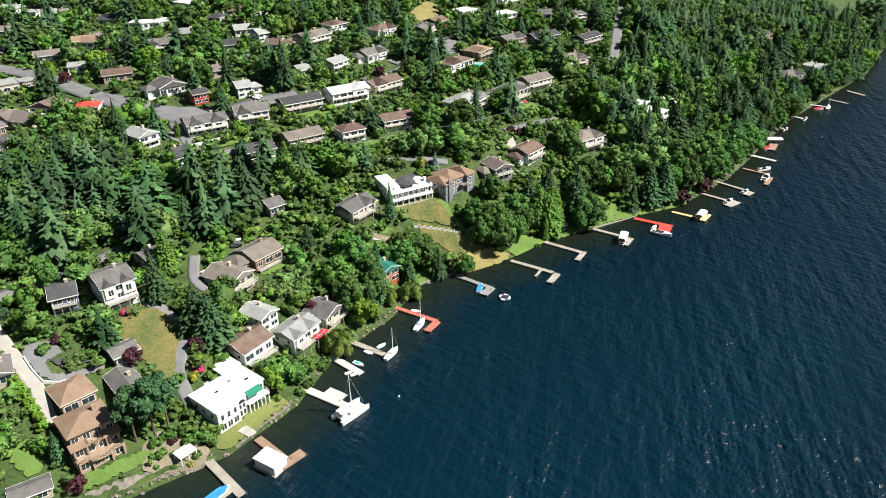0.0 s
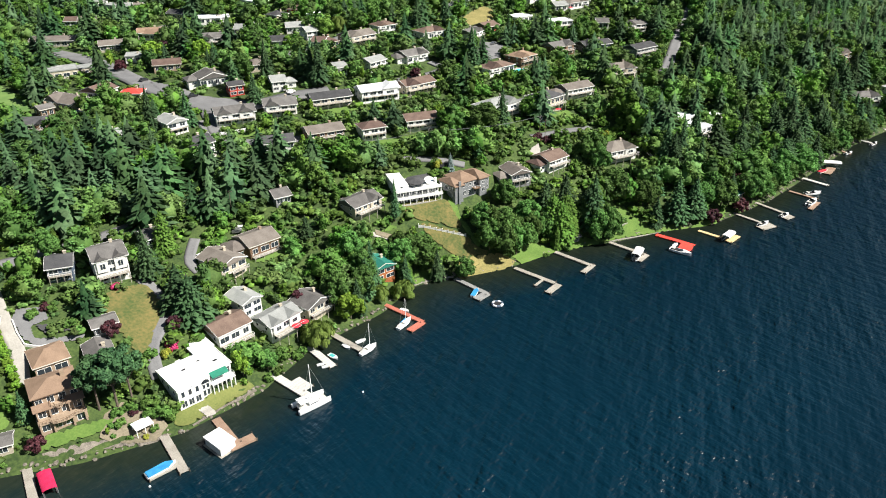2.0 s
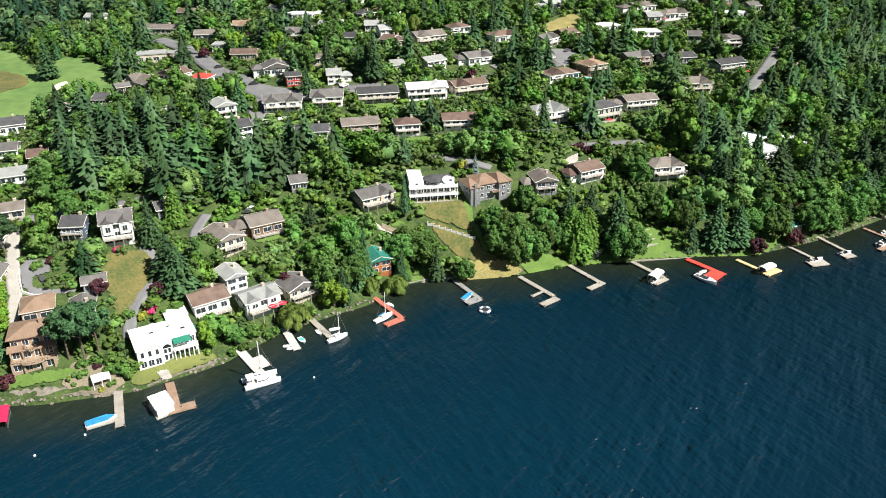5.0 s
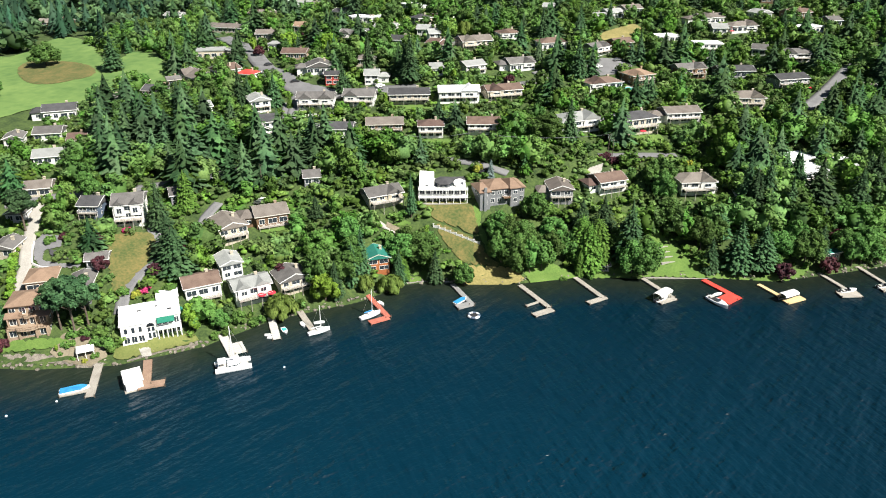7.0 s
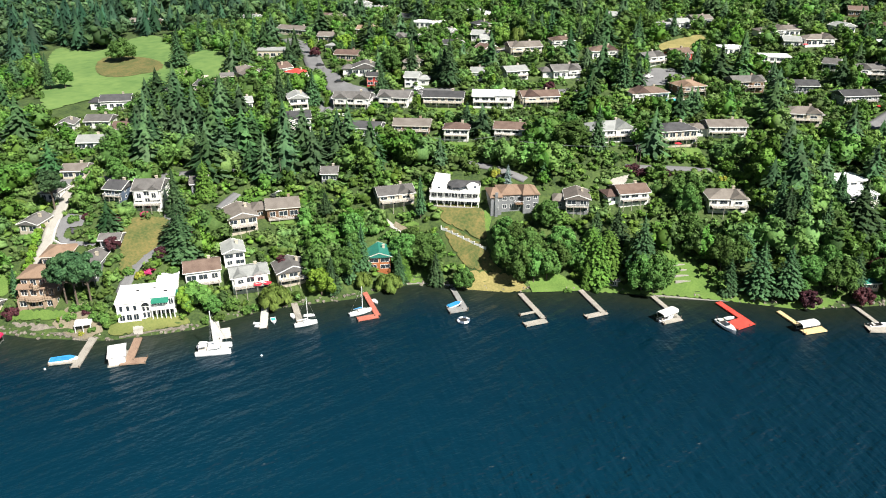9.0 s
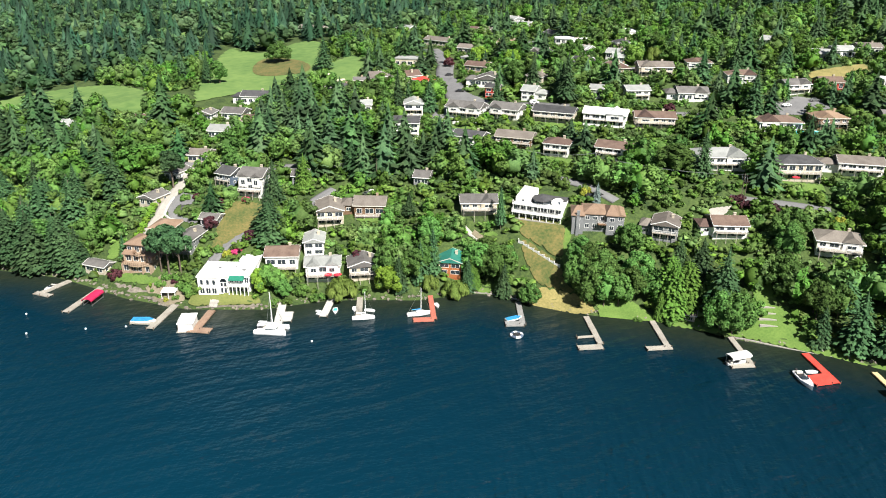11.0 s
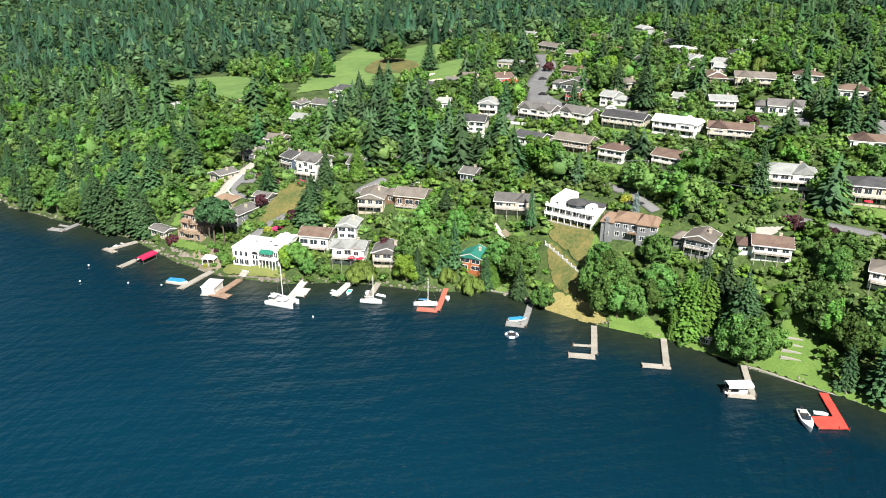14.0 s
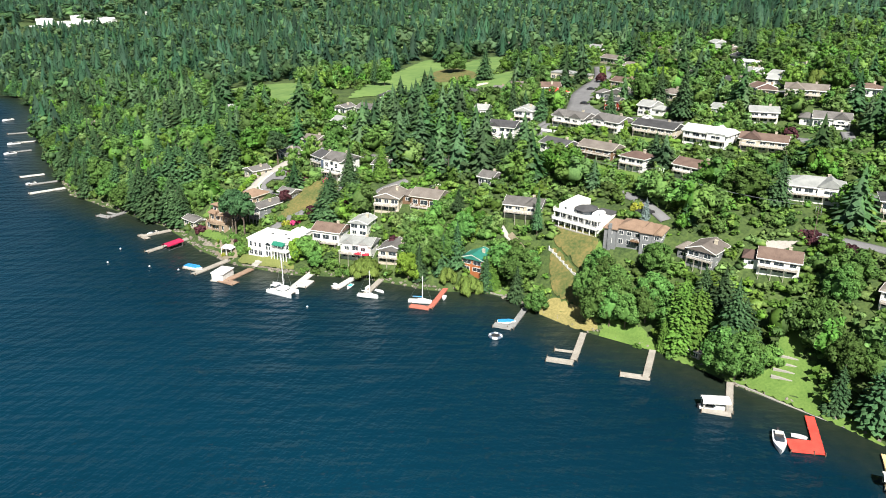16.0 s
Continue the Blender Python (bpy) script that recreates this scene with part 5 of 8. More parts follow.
def tiered_house(x, y, turn, w, d):
    """Three storeys stepping down the slope behind stacked balconies, with a hipped tan roof."""
    ob = thing("house", pose(x, y, front_z(x, y, turn, d), 0, 0, turn), "three-storey tan stucco house with stacked balconies and hipped tan roof", "house", group="houses on the hillside")
    FOOT.append((x, y, w / 2, d / 2, math.sin(radians(turn)), -math.cos(radians(turn)), 2.0))
    f = -d / 2
    part("wall", Shape().box(-w / 2, f, -3, w / 2, d / 2, 2.9).box(-w / 2 + 0.2, f + 2.2, 2.9, w / 2 - 0.2, d / 2, 5.9).box(-w / 2 + 0.6, f + 3.6, 5.9, w / 2 - 0.6, d / 2, 8.9), M["tan"], ob)
    s, _ = roof_shape("hip", w - 1.2, d - 3.6, 8.9, 0.8, 0.34)
    s.v = [(a, b + 1.8, c) for a, b, c in s.v]
    part("roof", s, M["r_tan"], ob)
    part("eave_roof", Shape().slab([(-w / 2 - 0.4, f + 1.2), (-w * 0.14, f + 1.2), (-w * 0.14, f + 3.6), (-w / 2 - 0.4, f + 3.6)], 5.7, [5.9, 5.9, 6.8, 6.8]), M["r_tan"], ob)
    part("eave_roof", Shape().slab([(w * 0.14, f + 1.2), (w / 2 + 0.4, f + 1.2), (w / 2 + 0.4, f + 3.6), (w * 0.14, f + 3.6)], 5.7, [5.9, 5.9, 6.8, 6.8]), M["r_tan"], ob)
    for z, y0, bulge in ((2.9, f - 1.2, 1.3), (5.9, f + 1.0, 1.0)):
        half = w * (0.47 if z < 4 else 0.16)
        bow = [(-half, f + 2.2 if z < 4 else f + 3.6), (-half, y0 + 0.6)] + [(half * math.cos(math.pi * (1 - k / 6)) * 0.55, y0 + 0.6 - bulge * math.sin(math.pi * k / 6)) for k in range(7)] + [(half, y0 + 0.6), (half, f + 2.2 if z < 4 else f + 3.6)]
        part("balcony", Shape().slab(bow, z - 0.28, z + 0.02), M["tan"], ob)
        rl = Shape()
        railing(rl, bow, z, 1.0, 0.7)
        part("railing", rl, M["brown"], ob)
    for sx in (-0.46, -0.2, 0.2, 0.46):
        part("column", Shape().box(w * sx - 0.25, f - 0.7, -3, w * sx + 0.25, f - 0.2, 2.62), M["tan"], ob)
        part("column", Shape().box(w * sx - 0.2, f + 1.3, 2.92, w * sx + 0.2, f + 1.7, 5.7), M["tan"], ob)
    for k in range(4):
        cx = -w * 0.36 + k * w * 0.24
        window(ob, cx, f, 0.2, 2.0, 2.1, 0)
        window(ob, cx, f + 2.2, 3.1, 2.0, 2.2, 0)
        window(ob, cx, f + 3.6, 6.6 if k in (0, 3) else 6.1, 1.8, 1.4 if k in (0, 3) else 2.2, 0)
    for sx, tn in ((-1, -90), (1, 90)):
        for k in range(3):
            window(ob, sx * (w / 2 - 0.2), f + 4 + k * 2.6, 3.7, 1.1, 1.4, tn)
            window(ob, sx * w / 2, f + 2 + k * 2.8, 0.7, 1.1, 1.4, tn)
    part("chimney", Shape().box(w * 0.2, 1.5, 8.5, w * 0.2 + 1.1, 2.4, 12.0), M["tan"], ob)
    return ob


def balcony_house(x, y, turn, w, d):
    """A white modern house: two long white balconies before dark glass, mixed roofs above."""
    ob = thing("house", pose(x, y, front_z(x, y, turn, d) - 1.2, 0, 0, turn), "large white modern house with two long white tiered balconies", "house", group="houses on the hillside")
    FOOT.append((x, y, w / 2, d / 2, math.sin(radians(turn)), -math.cos(radians(turn)), 2.0))
    f = -d / 2
    part("base", Shape().box(-w * 0.5, f - 2.1, -3.5, w * 0.52, f + 0.1, 0.35), M["concrete"], ob)
    part("wall", Shape().box(-w / 2, f + 0.1, -3, w / 2, d / 2, 2.9).box(-w / 2, f + 0.8, 2.9, w / 2, d / 2, 5.8), M["white"], ob)
    part("tower", Shape().slab([(-w / 2 + 0.02, f + 1.4), (-w * 0.18, f + 1.4), (-w * 0.18, d / 2 - 0.4), (-w / 2 + 0.02, d / 2 - 0.4)], 5.82, [7.6, 7.2, 8.4, 8.8]), M["white"], ob)
    s = Shape()
    n = 8
    ring = [(w * 0.03 + w * 0.19 * math.cos(math.tau * k / n + 0.39), f + 4.6 + 4.2 * math.sin(math.tau * k / n + 0.39)) for k in range(n)]
    part("lounge", Shape().slab(ring, 5.82, 7.2), M["glass"], ob)
    big = [(w * 0.03 + (a - w * 0.03) * 1.16, f + 4.6 + (b - f - 4.6) * 1.16) for a, b in ring]
    v = [(a, b, 7.2) for a, b in big] + [(a, b, 7.45) for a, b in big] + [(w * 0.03, f + 4.6, 8.5)]
    s.add(v, [(k, (k + 1) % n, n + (k + 1) % n, n + k) for k in range(n)] + [(n + k, n + (k + 1) % n, 2 * n) for k in range(n)] + [tuple(range(n - 1, -1, -1))])
    part("roof", s, M["r_dark"], ob)
    part("roof", Shape().box(w * 0.1, f + 7.6, 5.82, w / 2, d / 2, 6.1), M["r_dark"], ob)
    drum = [(w * 0.36 + w * 0.12 * math.cos(math.tau * k / 14), f + 3.6 + 2.6 * math.sin(math.tau * k / 14)) for k in range(14)]
    part("drum", Shape().slab(drum, 5.82, [6.9 + 0.7 * math.sin(math.tau * k / 14) for k in range(14)]), M["white"], ob)
    part("chimney", Shape().box(w * 0.44, f + 2.0, 5.82, w * 0.44 + 0.9, f + 3.0, 8.2), M["white"], ob)
    for z, out_ in ((2.9, 2.2), (5.8, 1.6)):
        x0, x1, y0 = -w * 0.52, w * 0.54, f - out_
        part("balcony", Shape().box(x0, y0, z - 0.3, x1, f + (0.09 if z < 4 else 0.79), z), M["white"], ob)
        part("parapet", Shape().box(x0, y0, z + 0.02, x1, y0 + 0.12, z + 0.62), M["white"], ob)
        part("parapet", Shape().box(x1 - 0.12, y0 + 0.12, z + 0.02, x1, f, z + 0.62), M["white"], ob)
        rl = Shape()
        railing(rl, [(x0, f), (x0, y0 + 0.06), (x1 - 0.06, y0 + 0.06), (x1 - 0.06, f)], z + 0.5, 0.55, 1.0)
        part("railing", rl, M["white"], ob)
        for k in range(8):
            part("column", Shape().box(x0 + 0.3 + (x1 - x0 - 0.6) * k / 7 - 0.12, y0 + 0.3, z - 2.9 if z > 4 else 0.35, x0 + 0.3 + (x1 - x0 - 0.6) * k / 7 + 0.12, y0 + 0.54, z - 0.3), M["white"], ob)
    for k in range(8):
        cx = -w * 0.44 + k * w * 0.125
        window(ob, cx, f + 0.1, 0.3, w * 0.11, 2.2, 0)
        window(ob, cx, f + 0.8, 3.1, w * 0.11, 2.3, 0)
    window(ob, -w * 0.34, f + 1.4, 6.1, 1.2, 0.9, 0)
    return ob


def hipped_house(x, y, turn, w, d):
    """A gray house of three joined blocks under tan hipped roofs."""
    ob = thing("house", pose(x, y, front_z(x, y, turn, d), 0, 0, turn), "large dark gray house with joined tan hipped roofs and white trim", "house", group="houses on the hillside")
    FOOT.append((x, y, w / 2, d / 2, math.sin(radians(turn)), -math.cos(radians(turn)), 2.0))
    f = -d / 2
    blocks = ((-w * 0.5, -w * 0.28, f - 1.2, d * 0.3, 5.6), (-w * 0.28, w * 0.16, f, d * 0.42, 6.0), (w * 0.16, w * 0.36, f - 1.4, d * 0.3, 6.2), (w * 0.36, w * 0.5, f + 0.4, d * 0.3, 5.6))
    for k, (a, b, y0, y1, h) in enumerate(blocks):
        part("wall", Shape().box(a, y0, -3, b, y1, h), M["gray"], ob)
        s, _ = roof_shape("hip" if b - a > 3 else "front", b - a, y1 - y0, h + 0.01 * k, 0.5, 0.34)
        s.v = [(p + (a + b) / 2, q + (y0 + y1) / 2, r) for p, q, r in s.v]
        part("roof", s, M["r_tan"], ob)
        n = max(1, int((b - a) / 2.6))
        for j in range(n):
            cx = a + (j + 0.5) * (b - a) / n
            window(ob, cx, y0, 3.9, 1.6, 1.4, 0)
            window(ob, cx, y0, 0.7, 1.6, 1.7, 0)
    rw = Shape().box(-w * 0.1, d * 0.42, -1, w * 0.2, d * 0.75, 4.4)
    part("wall", rw, M["gray"], ob)
    s, _ = roof_shape("hip", w * 0.3, d * 0.33, 4.4, 0.5, 0.34)
    s.v = [(p + w * 0.05, q + d * 0.585, r) for p, q, r in s.v]
    part("roof", s, M["r_taupe"], ob)
    part("balcony", Shape().box(w * 0.0, f - 2.2, 2.7, w * 0.16 - 0.02, f - 0.01, 2.95), M["brown"], ob)
    rl = Shape()
    railing(rl, [(w * 0.0, f), (w * 0.0, f - 2.1), (w * 0.15, f - 2.1)], 2.95)
    part("railing", rl, M["white"], ob)
    part("chimney", Shape().box(-w * 0.42, f - 1.7, -3, -w * 0.42 + 1.1, f - 1.21, 7.6), M["gray"], ob)
    for k in range(3):
        window(ob, -w * 0.5, f + k * 2.4, 3.6, 1.2, 1.5, -90)
        window(ob, w * 0.5, f + 1.2 + k * 1.8, 3.6, 1.0, 1.4, 90)
    return ob


# ---- the place ----

# ground covers, roads and paths
cover("fairway", [(-399.6, 288.9), (-371.1, 295.9), (-342.1, 294.9), (-375.7, 345.1), (-337.6, 345.1), (-261.4, 300.6), (-286.6, 338.4), (-250.4, 329.8), (-205.2, 297.2), (-204.1, 277.8), (-209.2, 264.7), (-220.5, 249.9), (-232.8, 233.4), (-227.9, 219.6), (-226.4, 203.6)], "fairway", "smooth bright green golf fairway", "fairway", cell=3.0)
cover("fairway", [(-348.5, 119.4), (-349.7, 146.5), (-328.8, 185.0), (-286.4, 197.1), (-221.1, 193.2), (-218.2, 172.7), (-254.7, 147.8), (-309.4, 123.5)], "fairway", "smooth bright green golf fairway", "fairway", cell=3.0)
cover("fairway", [(-549.9, 45.3), (-650.6, 48.9), (-548.7, 65.3), (-523.1, 58.4)], "fairway", "small far golf green among trees", "fairway", cell=4.0)
cover("fairway", [(-461.7, 275.0), (-508.0, 289.6), (-498.0, 300.6), (-403.7, 281.6), (-379.9, 262.5)], "fairway", "far golf fairway between trees", "fairway", cell=4.0)
cover("rough", [(-315.7, 279.0), (-328.5, 294.6), (-313.9, 300.8), (-290.8, 303.3), (-268.3, 297.9), (-255.7, 288.7), (-258.2, 277.0), (-263.3, 263.4), (-281.0, 262.3)], "rough", "brown unmown golf rough", "rough", lift=0.6, cell=2.0)
cover("bunker", [(-239.6, 286.9), (-243.2, 292.3), (-242.4, 298.4), (-239.0, 297.7), (-235.4, 291.5), (-233.9, 285.8)], "sand", "pale sand bunker", "bunker", lift=0.75, cell=0.9)
cover("bunker", [(-221.0, 286.2), (-222.7, 291.4), (-220.9, 295.6), (-217.6, 294.5), (-216.1, 289.4), (-217.4, 285.4)], "sand", "pale sand bunker", "bunker", lift=0.75, cell=0.9)
cover("field", [(-107.3, 181.1), (-103.4, 186.5), (-98.4, 193.3), (-91.8, 190.1), (-87.0, 184.5), (-86.1, 175.7), (-83.6, 168.3), (-82.2, 163.6), (-92.3, 169.7)], "rough", "brown and green unmown meadow", "meadow")
cover("field", [(-31.2, 264.3), (-13.8, 274.7), (-9.0, 270.2), (-4.4, 264.8), (-17.1, 262.5), (-22.2, 260.8), (-26.9, 262.2)], "rough", "steep brown grass slope below a house", "meadow")
cover("field", [(-22.2, 260.0), (-16.8, 262.0), (-3.9, 264.2), (1.1, 261.1), (8.0, 262.6), (0.8, 258.6), (-5.6, 255.1), (-11.2, 255.9), (-17.5, 257.5)], "rough", "steep brown grass slope", "meadow")
cover("lawn", [(-13.8, 274.7), (-10.5, 276.3), (-7.4, 270.2), (-1.1, 265.2), (4.1, 263.0), (0.8, 261.5), (-6.3, 266.2)], "lawn", "bright green grass strip on the slope", "lawn")
cover("lawn", [(-5.5, 255.0), (0.9, 258.4), (9.8, 263.7), (16.5, 262.4), (14.4, 258.1), (7.1, 252.8), (0.6, 247.9), (-4.8, 250.4)], "dry", "dry yellow lakeside lawn", "lawn")
cover("lawn", [(14.6, 267.5), (19.6, 273.3), (26.6, 275.9), (32.5, 275.5), (27.3, 270.2), (18.3, 261.4), (14.4, 264.0)], "lawn", "mown bright green lakeside lawn", "lawn")
cover("lawn", [(32.5, 275.5), (34.7, 282.3), (42.1, 285.6), (50.3, 286.9), (53.7, 294.8), (52.3, 301.9), (58.0, 306.6), (63.8, 303.2), (74.9, 305.3), (84.7, 305.9), (86.9, 305.3), (74.7, 299.9), (57.7, 289.6), (37.3, 277.1)], "lawn", "mown green lakeside lawn", "lawn")
cover("lawn", [(86.7, 305.7), (90.9, 311.6), (97.0, 317.6), (103.2, 324.1), (102.7, 318.3), (97.7, 311.4), (90.6, 305.9)], "lawn", "mown green lakeside lawn", "lawn")
cover("lawn", [(-69.2, 154.9), (-57.8, 169.1), (-54.4, 172.2), (-52.8, 169.8), (-58.1, 161.1), (-62.0, 154.7), (-65.8, 149.5), (-70.4, 151.7)], "olive", "olive green lawn in front of a white house", "lawn")
cover("lawn", [(-100.2, 135.6), (-88.0, 144.6), (-82.5, 147.8), (-85.3, 141.9), (-93.6, 135.5), (-97.4, 132.9)], "lawn", "green clipped lawn by the shore", "lawn")
cover("lawn", [(-72.1, 217.8), (-65.2, 228.1), (-61.4, 228.5), (-68.1, 219.0)], "lawn", "narrow green lawn below a house", "lawn")
cover("lawn", [(-113.4, 286.5), (-97.5, 296.5), (-94.8, 294.2), (-110.4, 283.5)], "lawn", "terraced green lawn", "lawn", cell=0.9)
cover("lawn", [(16.9, 271.8), (21.2, 276.7), (19.6, 277.5), (16.3, 274.8)], "lawn", "mown green garden lawn", "lawn")
cover("lawn", [(-26.2, 236.2), (-19.9, 244.8), (-12.9, 247.6), (-11.8, 244.3), (-23.2, 235.6)], "lawn", "green waterside lawn", "lawn")
cover("lawn", [(-32.6, 254.7), (-28.0, 255.8), (-34.6, 250.4)], "lawn", "mown green garden lawn", "lawn")
cover("lawn", [(63.3, 335.5), (67.9, 338.3), (72.5, 334.6), (72.9, 327.4), (68.5, 327.6)], "lawn", "green sloping garden lawn", "lawn")
cover("field", [(-38.6, 463.6), (-30.5, 498.4), (-23.8, 499.0), (-17.3, 482.0), (-20.8, 465.5), (-28.8, 452.7)], "dry", "sloping yellow-green meadow", "meadow", cell=2)
cover("lawn", [(-81.8, 316.1), (-65.0, 326.2), (-60.6, 324.4), (-77.1, 312.2)], "lawn", "green lawn below a house", "lawn")
cover("lawn", [(17.9, 352.3), (30.4, 366.2), (34.6, 362.0), (22.8, 347.1)], "lawn", "green lawn below a house", "lawn")
cover("bank", [(-97.8, 267.6), (-83.4, 280.6), (-52.7, 296.5), (-32.9, 310.0), (-2.5, 323.4), (-1.5, 311.9), (-25.6, 298.7), (-44.3, 285.1), (-72.0, 274.8)], "lawn", "overgrown bright green bank", "bank", lift=0.25, bare=False)
cover("drive", [(-125.8, 169.7), (-119.7, 172.8), (-115.0, 169.3), (-117.9, 165.1), (-114.9, 161.5), (-109.4, 163.8), (-102.6, 167.7), (-102.7, 165.6), (-112.2, 159.4), (-117.3, 160.1), (-124.5, 165.5)], "asphalt", "asphalt turning area beside a retaining wall", "drive", lift=0.48, cell=0.8)
cover("drive", [(-117.6, 165.7), (-113.5, 167.5), (-105.9, 167.9), (-112.8, 163.9)], "newasphalt", "fresh dark asphalt patch", "drive", lift=0.58, cell=0.8)
cover("drive", [(15.1, 317.0), (19.5, 326.1), (21.9, 317.0), (19.2, 312.5)], "concrete", "pale concrete forecourt", "drive", lift=0.3, cell=0.8)
cover("drive", [(-23.6, 412.4), (-21.2, 428.0), (-11.4, 434.7), (-4.0, 428.0), (-7.6, 410.9), (-15.4, 401.3)], "asphalt", "asphalt turning circle", "road", lift=0.3, cell=0.9)
cover("beach_path", [(-90.2, 137.2), (-82.0, 141.7), (-67.6, 147.7), (-70.5, 143.8), (-86.1, 136.6), (-96.2, 132.1), (-97.4, 132.9)], "rock", "rocky shore garden with gravel", "bank", lift=0.15, bare=False)
cover("patio", [(-64.3, 157.0), (-62.3, 159.6), (-59.1, 157.4), (-60.9, 155.2)], "concrete", "concrete landing on the shore", "patio", lift=0.62, cell=0.5)
strip("road", [(-251.8, 377.5), (-228.3, 367.7), (-208.8, 358.7), (-185.7, 341.7), (-163.6, 326.7), (-145.5, 318.5), (-127.0, 310.1), (-111.0, 315.5), (-96.3, 327.6), (-80.3, 337.8)], 10, "asphalt", "gray asphalt residential road")
strip("road", [(-130.6, 309.7), (-120.9, 296.0), (-114.2, 288.1), (-102.1, 285.6), (-84.7, 291.4), (-66.9, 297.8)], 5, "asphalt", "gray asphalt lane below houses")
strip("road", [(-217.1, 435.1), (-191.8, 416.3), (-168.2, 423.8)], 7, "asphalt", "gray asphalt residential road")
strip("road", [(-117.7, 375.4), (-103.9, 391.1), (-90.8, 414.8)], 6, "asphalt", "gray asphalt residential road")
strip("road", [(107.1, 552.2), (95.3, 494.0), (85.9, 449.3), (81.3, 429.3)], 6, "asphalt", "gray asphalt road climbing through trees")
strip("road", [(-34.9, 290.5), (-23.4, 294.2), (-9.3, 295.8)], 3.6, "asphalt", "gray lane behind houses")
strip("road", [(-8.6, 351.0), (8.0, 362.5), (18.8, 375.4)], 5, "asphalt", "gray lane behind houses")
strip("road", [(16.1, 329.5), (31.0, 344.2), (42.3, 352.6)], 3.4, "asphalt", "gravel lane under power lines")
strip("drive", [(-144.2, 181.0), (-136.8, 174.3), (-126.4, 164.6), (-117.3, 156.8), (-112.2, 150.6), (-109.6, 147.3)], 4.2, "concrete", "long pale concrete drive down the hill")
strip("drive", [(-99.9, 194.8), (-91.9, 190.0), (-86.8, 184.8), (-85.0, 177.5), (-84.2, 170.8), (-80.6, 165.0), (-77.8, 161.7)], 4.0, "asphalt", "gray curving gravel drive")
strip("drive", [(-93.9, 220.8), (-92.3, 214.1), (-90.1, 208.9), (-85.8, 206.2)], 3.6, "asphalt", "gray asphalt drive")
strip("road", [(-151.6, 172.6), (-145.8, 181.5), (-141.2, 186.8), (-127.2, 201.8), (-115.1, 219.0), (-99.4, 246.3)], 5, "asphalt", "gray asphalt lane between trees")
strip("road", [(-42.0, 389.1), (-34.2, 383.5), (-40.4, 371.9), (-51.9, 359.2)], 4.5, "asphalt", "gray asphalt house drive")
strip("road", [(7.1, 451.0), (12.5, 466.8), (25.2, 470.3)], 5, "asphalt", "gray asphalt house drive")
strip("path", [(-36.2, 249.0), (-29.9, 251.3), (-22.1, 251.3), (-17.2, 250.0)], 2.0, "soil", "earth path down the slope")
wall_run("retaining_wall", [(-123.9, 165.2), (-120.0, 161.5), (-115.9, 158.6), (-112.0, 159.3), (-107.4, 162.5)], 0.9, 0.35, "white", "pale curved retaining wall along the drive")
wall_run("retaining_wall", [(-114.5, 287.7), (-109.9, 291.1)], 1.2, 0.35, "white", "white terrace wall below a lawn")
wall_run("retaining_wall", [(-108.8, 291.7), (-99.0, 298.2)], 1.2, 0.35, "white", "white terrace wall below a lawn")
wall_run("sea_wall", [(-24.0, 233.4), (-16.9, 240.9), (-7.2, 246.7)], 0.25, 0.5, "concrete", "low concrete wall along the shore")
wall_run("sea_wall", [(52.6, 286.5), (66.2, 294.7), (77.9, 302.2)], 0.25, 0.5, "concrete", "low stone wall along the lawn shore")
wall_run("sea_wall", [(-63.6, 151.8), (-59.0, 159.7), (-52.3, 169.4)], 0.25, 0.5, "rock", "low stone wall along the lawn shore")
picket_fence([(-21.6, 258.9), (-3.9, 263.1)])
NO_TREES.append([(-24, 257), (-23, 261.5), (-3, 266), (-2, 261)])
shore_rocks()

cover("lawn", [(-117.0, 142.5), (-112.0, 143.6), (-110.5, 140.5), (-107.0, 137.0), (-110.5, 134.5), (-116.0, 137.0)], "lawn", "bright green lawn beside a hedge", "lawn")
cover("lawn", [(-97.0, 268.5), (-83.0, 281.6), (-52.3, 297.3), (-32.5, 310.6), (-12.0, 319.8), (-10.0, 314.0), (-30.0, 304.0), (-50.0, 291.0), (-76.0, 278.5)], "lawn", "bright green grass bank below a row of houses", "lawn", lift=0.5)
strip("path", [(-41.0, 246.5), (-35.5, 248.0), (-30.0, 250.3), (-25.0, 251.6), (-20.5, 251.4)], 1.6, "concrete", "narrow pale path down the slope", "path")

cover("garden", [(-86.5, 147.0), (-84.5, 140.8), (-76.6, 141.6), (-70.2, 144.6), (-69.8, 149.9), (-76.9, 153.0), (-83.9, 151.7)], "soil", "bare gravel garden beds above the shore", "garden", lift=0.3, cell=0.8)
cover("road_end", [(-172.2, 336.6), (-154.9, 331.2), (-137.0, 320.8), (-112.8, 319.2), (-107.8, 313.9), (-130.6, 309.0), (-149.0, 314.0)], "asphalt", "wide gray asphalt junction between houses", "road", lift=0.52, cell=1.2)
strip("drive", [(-126.3, 297.3), (-119.9, 288.6), (-114.1, 283.1)], 3.4, "asphalt", "short steep asphalt drive")

cover("lawn", [(59.5, 297.0), (55.5, 294.5), (49.0, 300.5), (41.5, 309.5), (45.5, 313.0), (54.5, 305.0)], "lawn", "rough light green grass strip up the slope", "lawn")

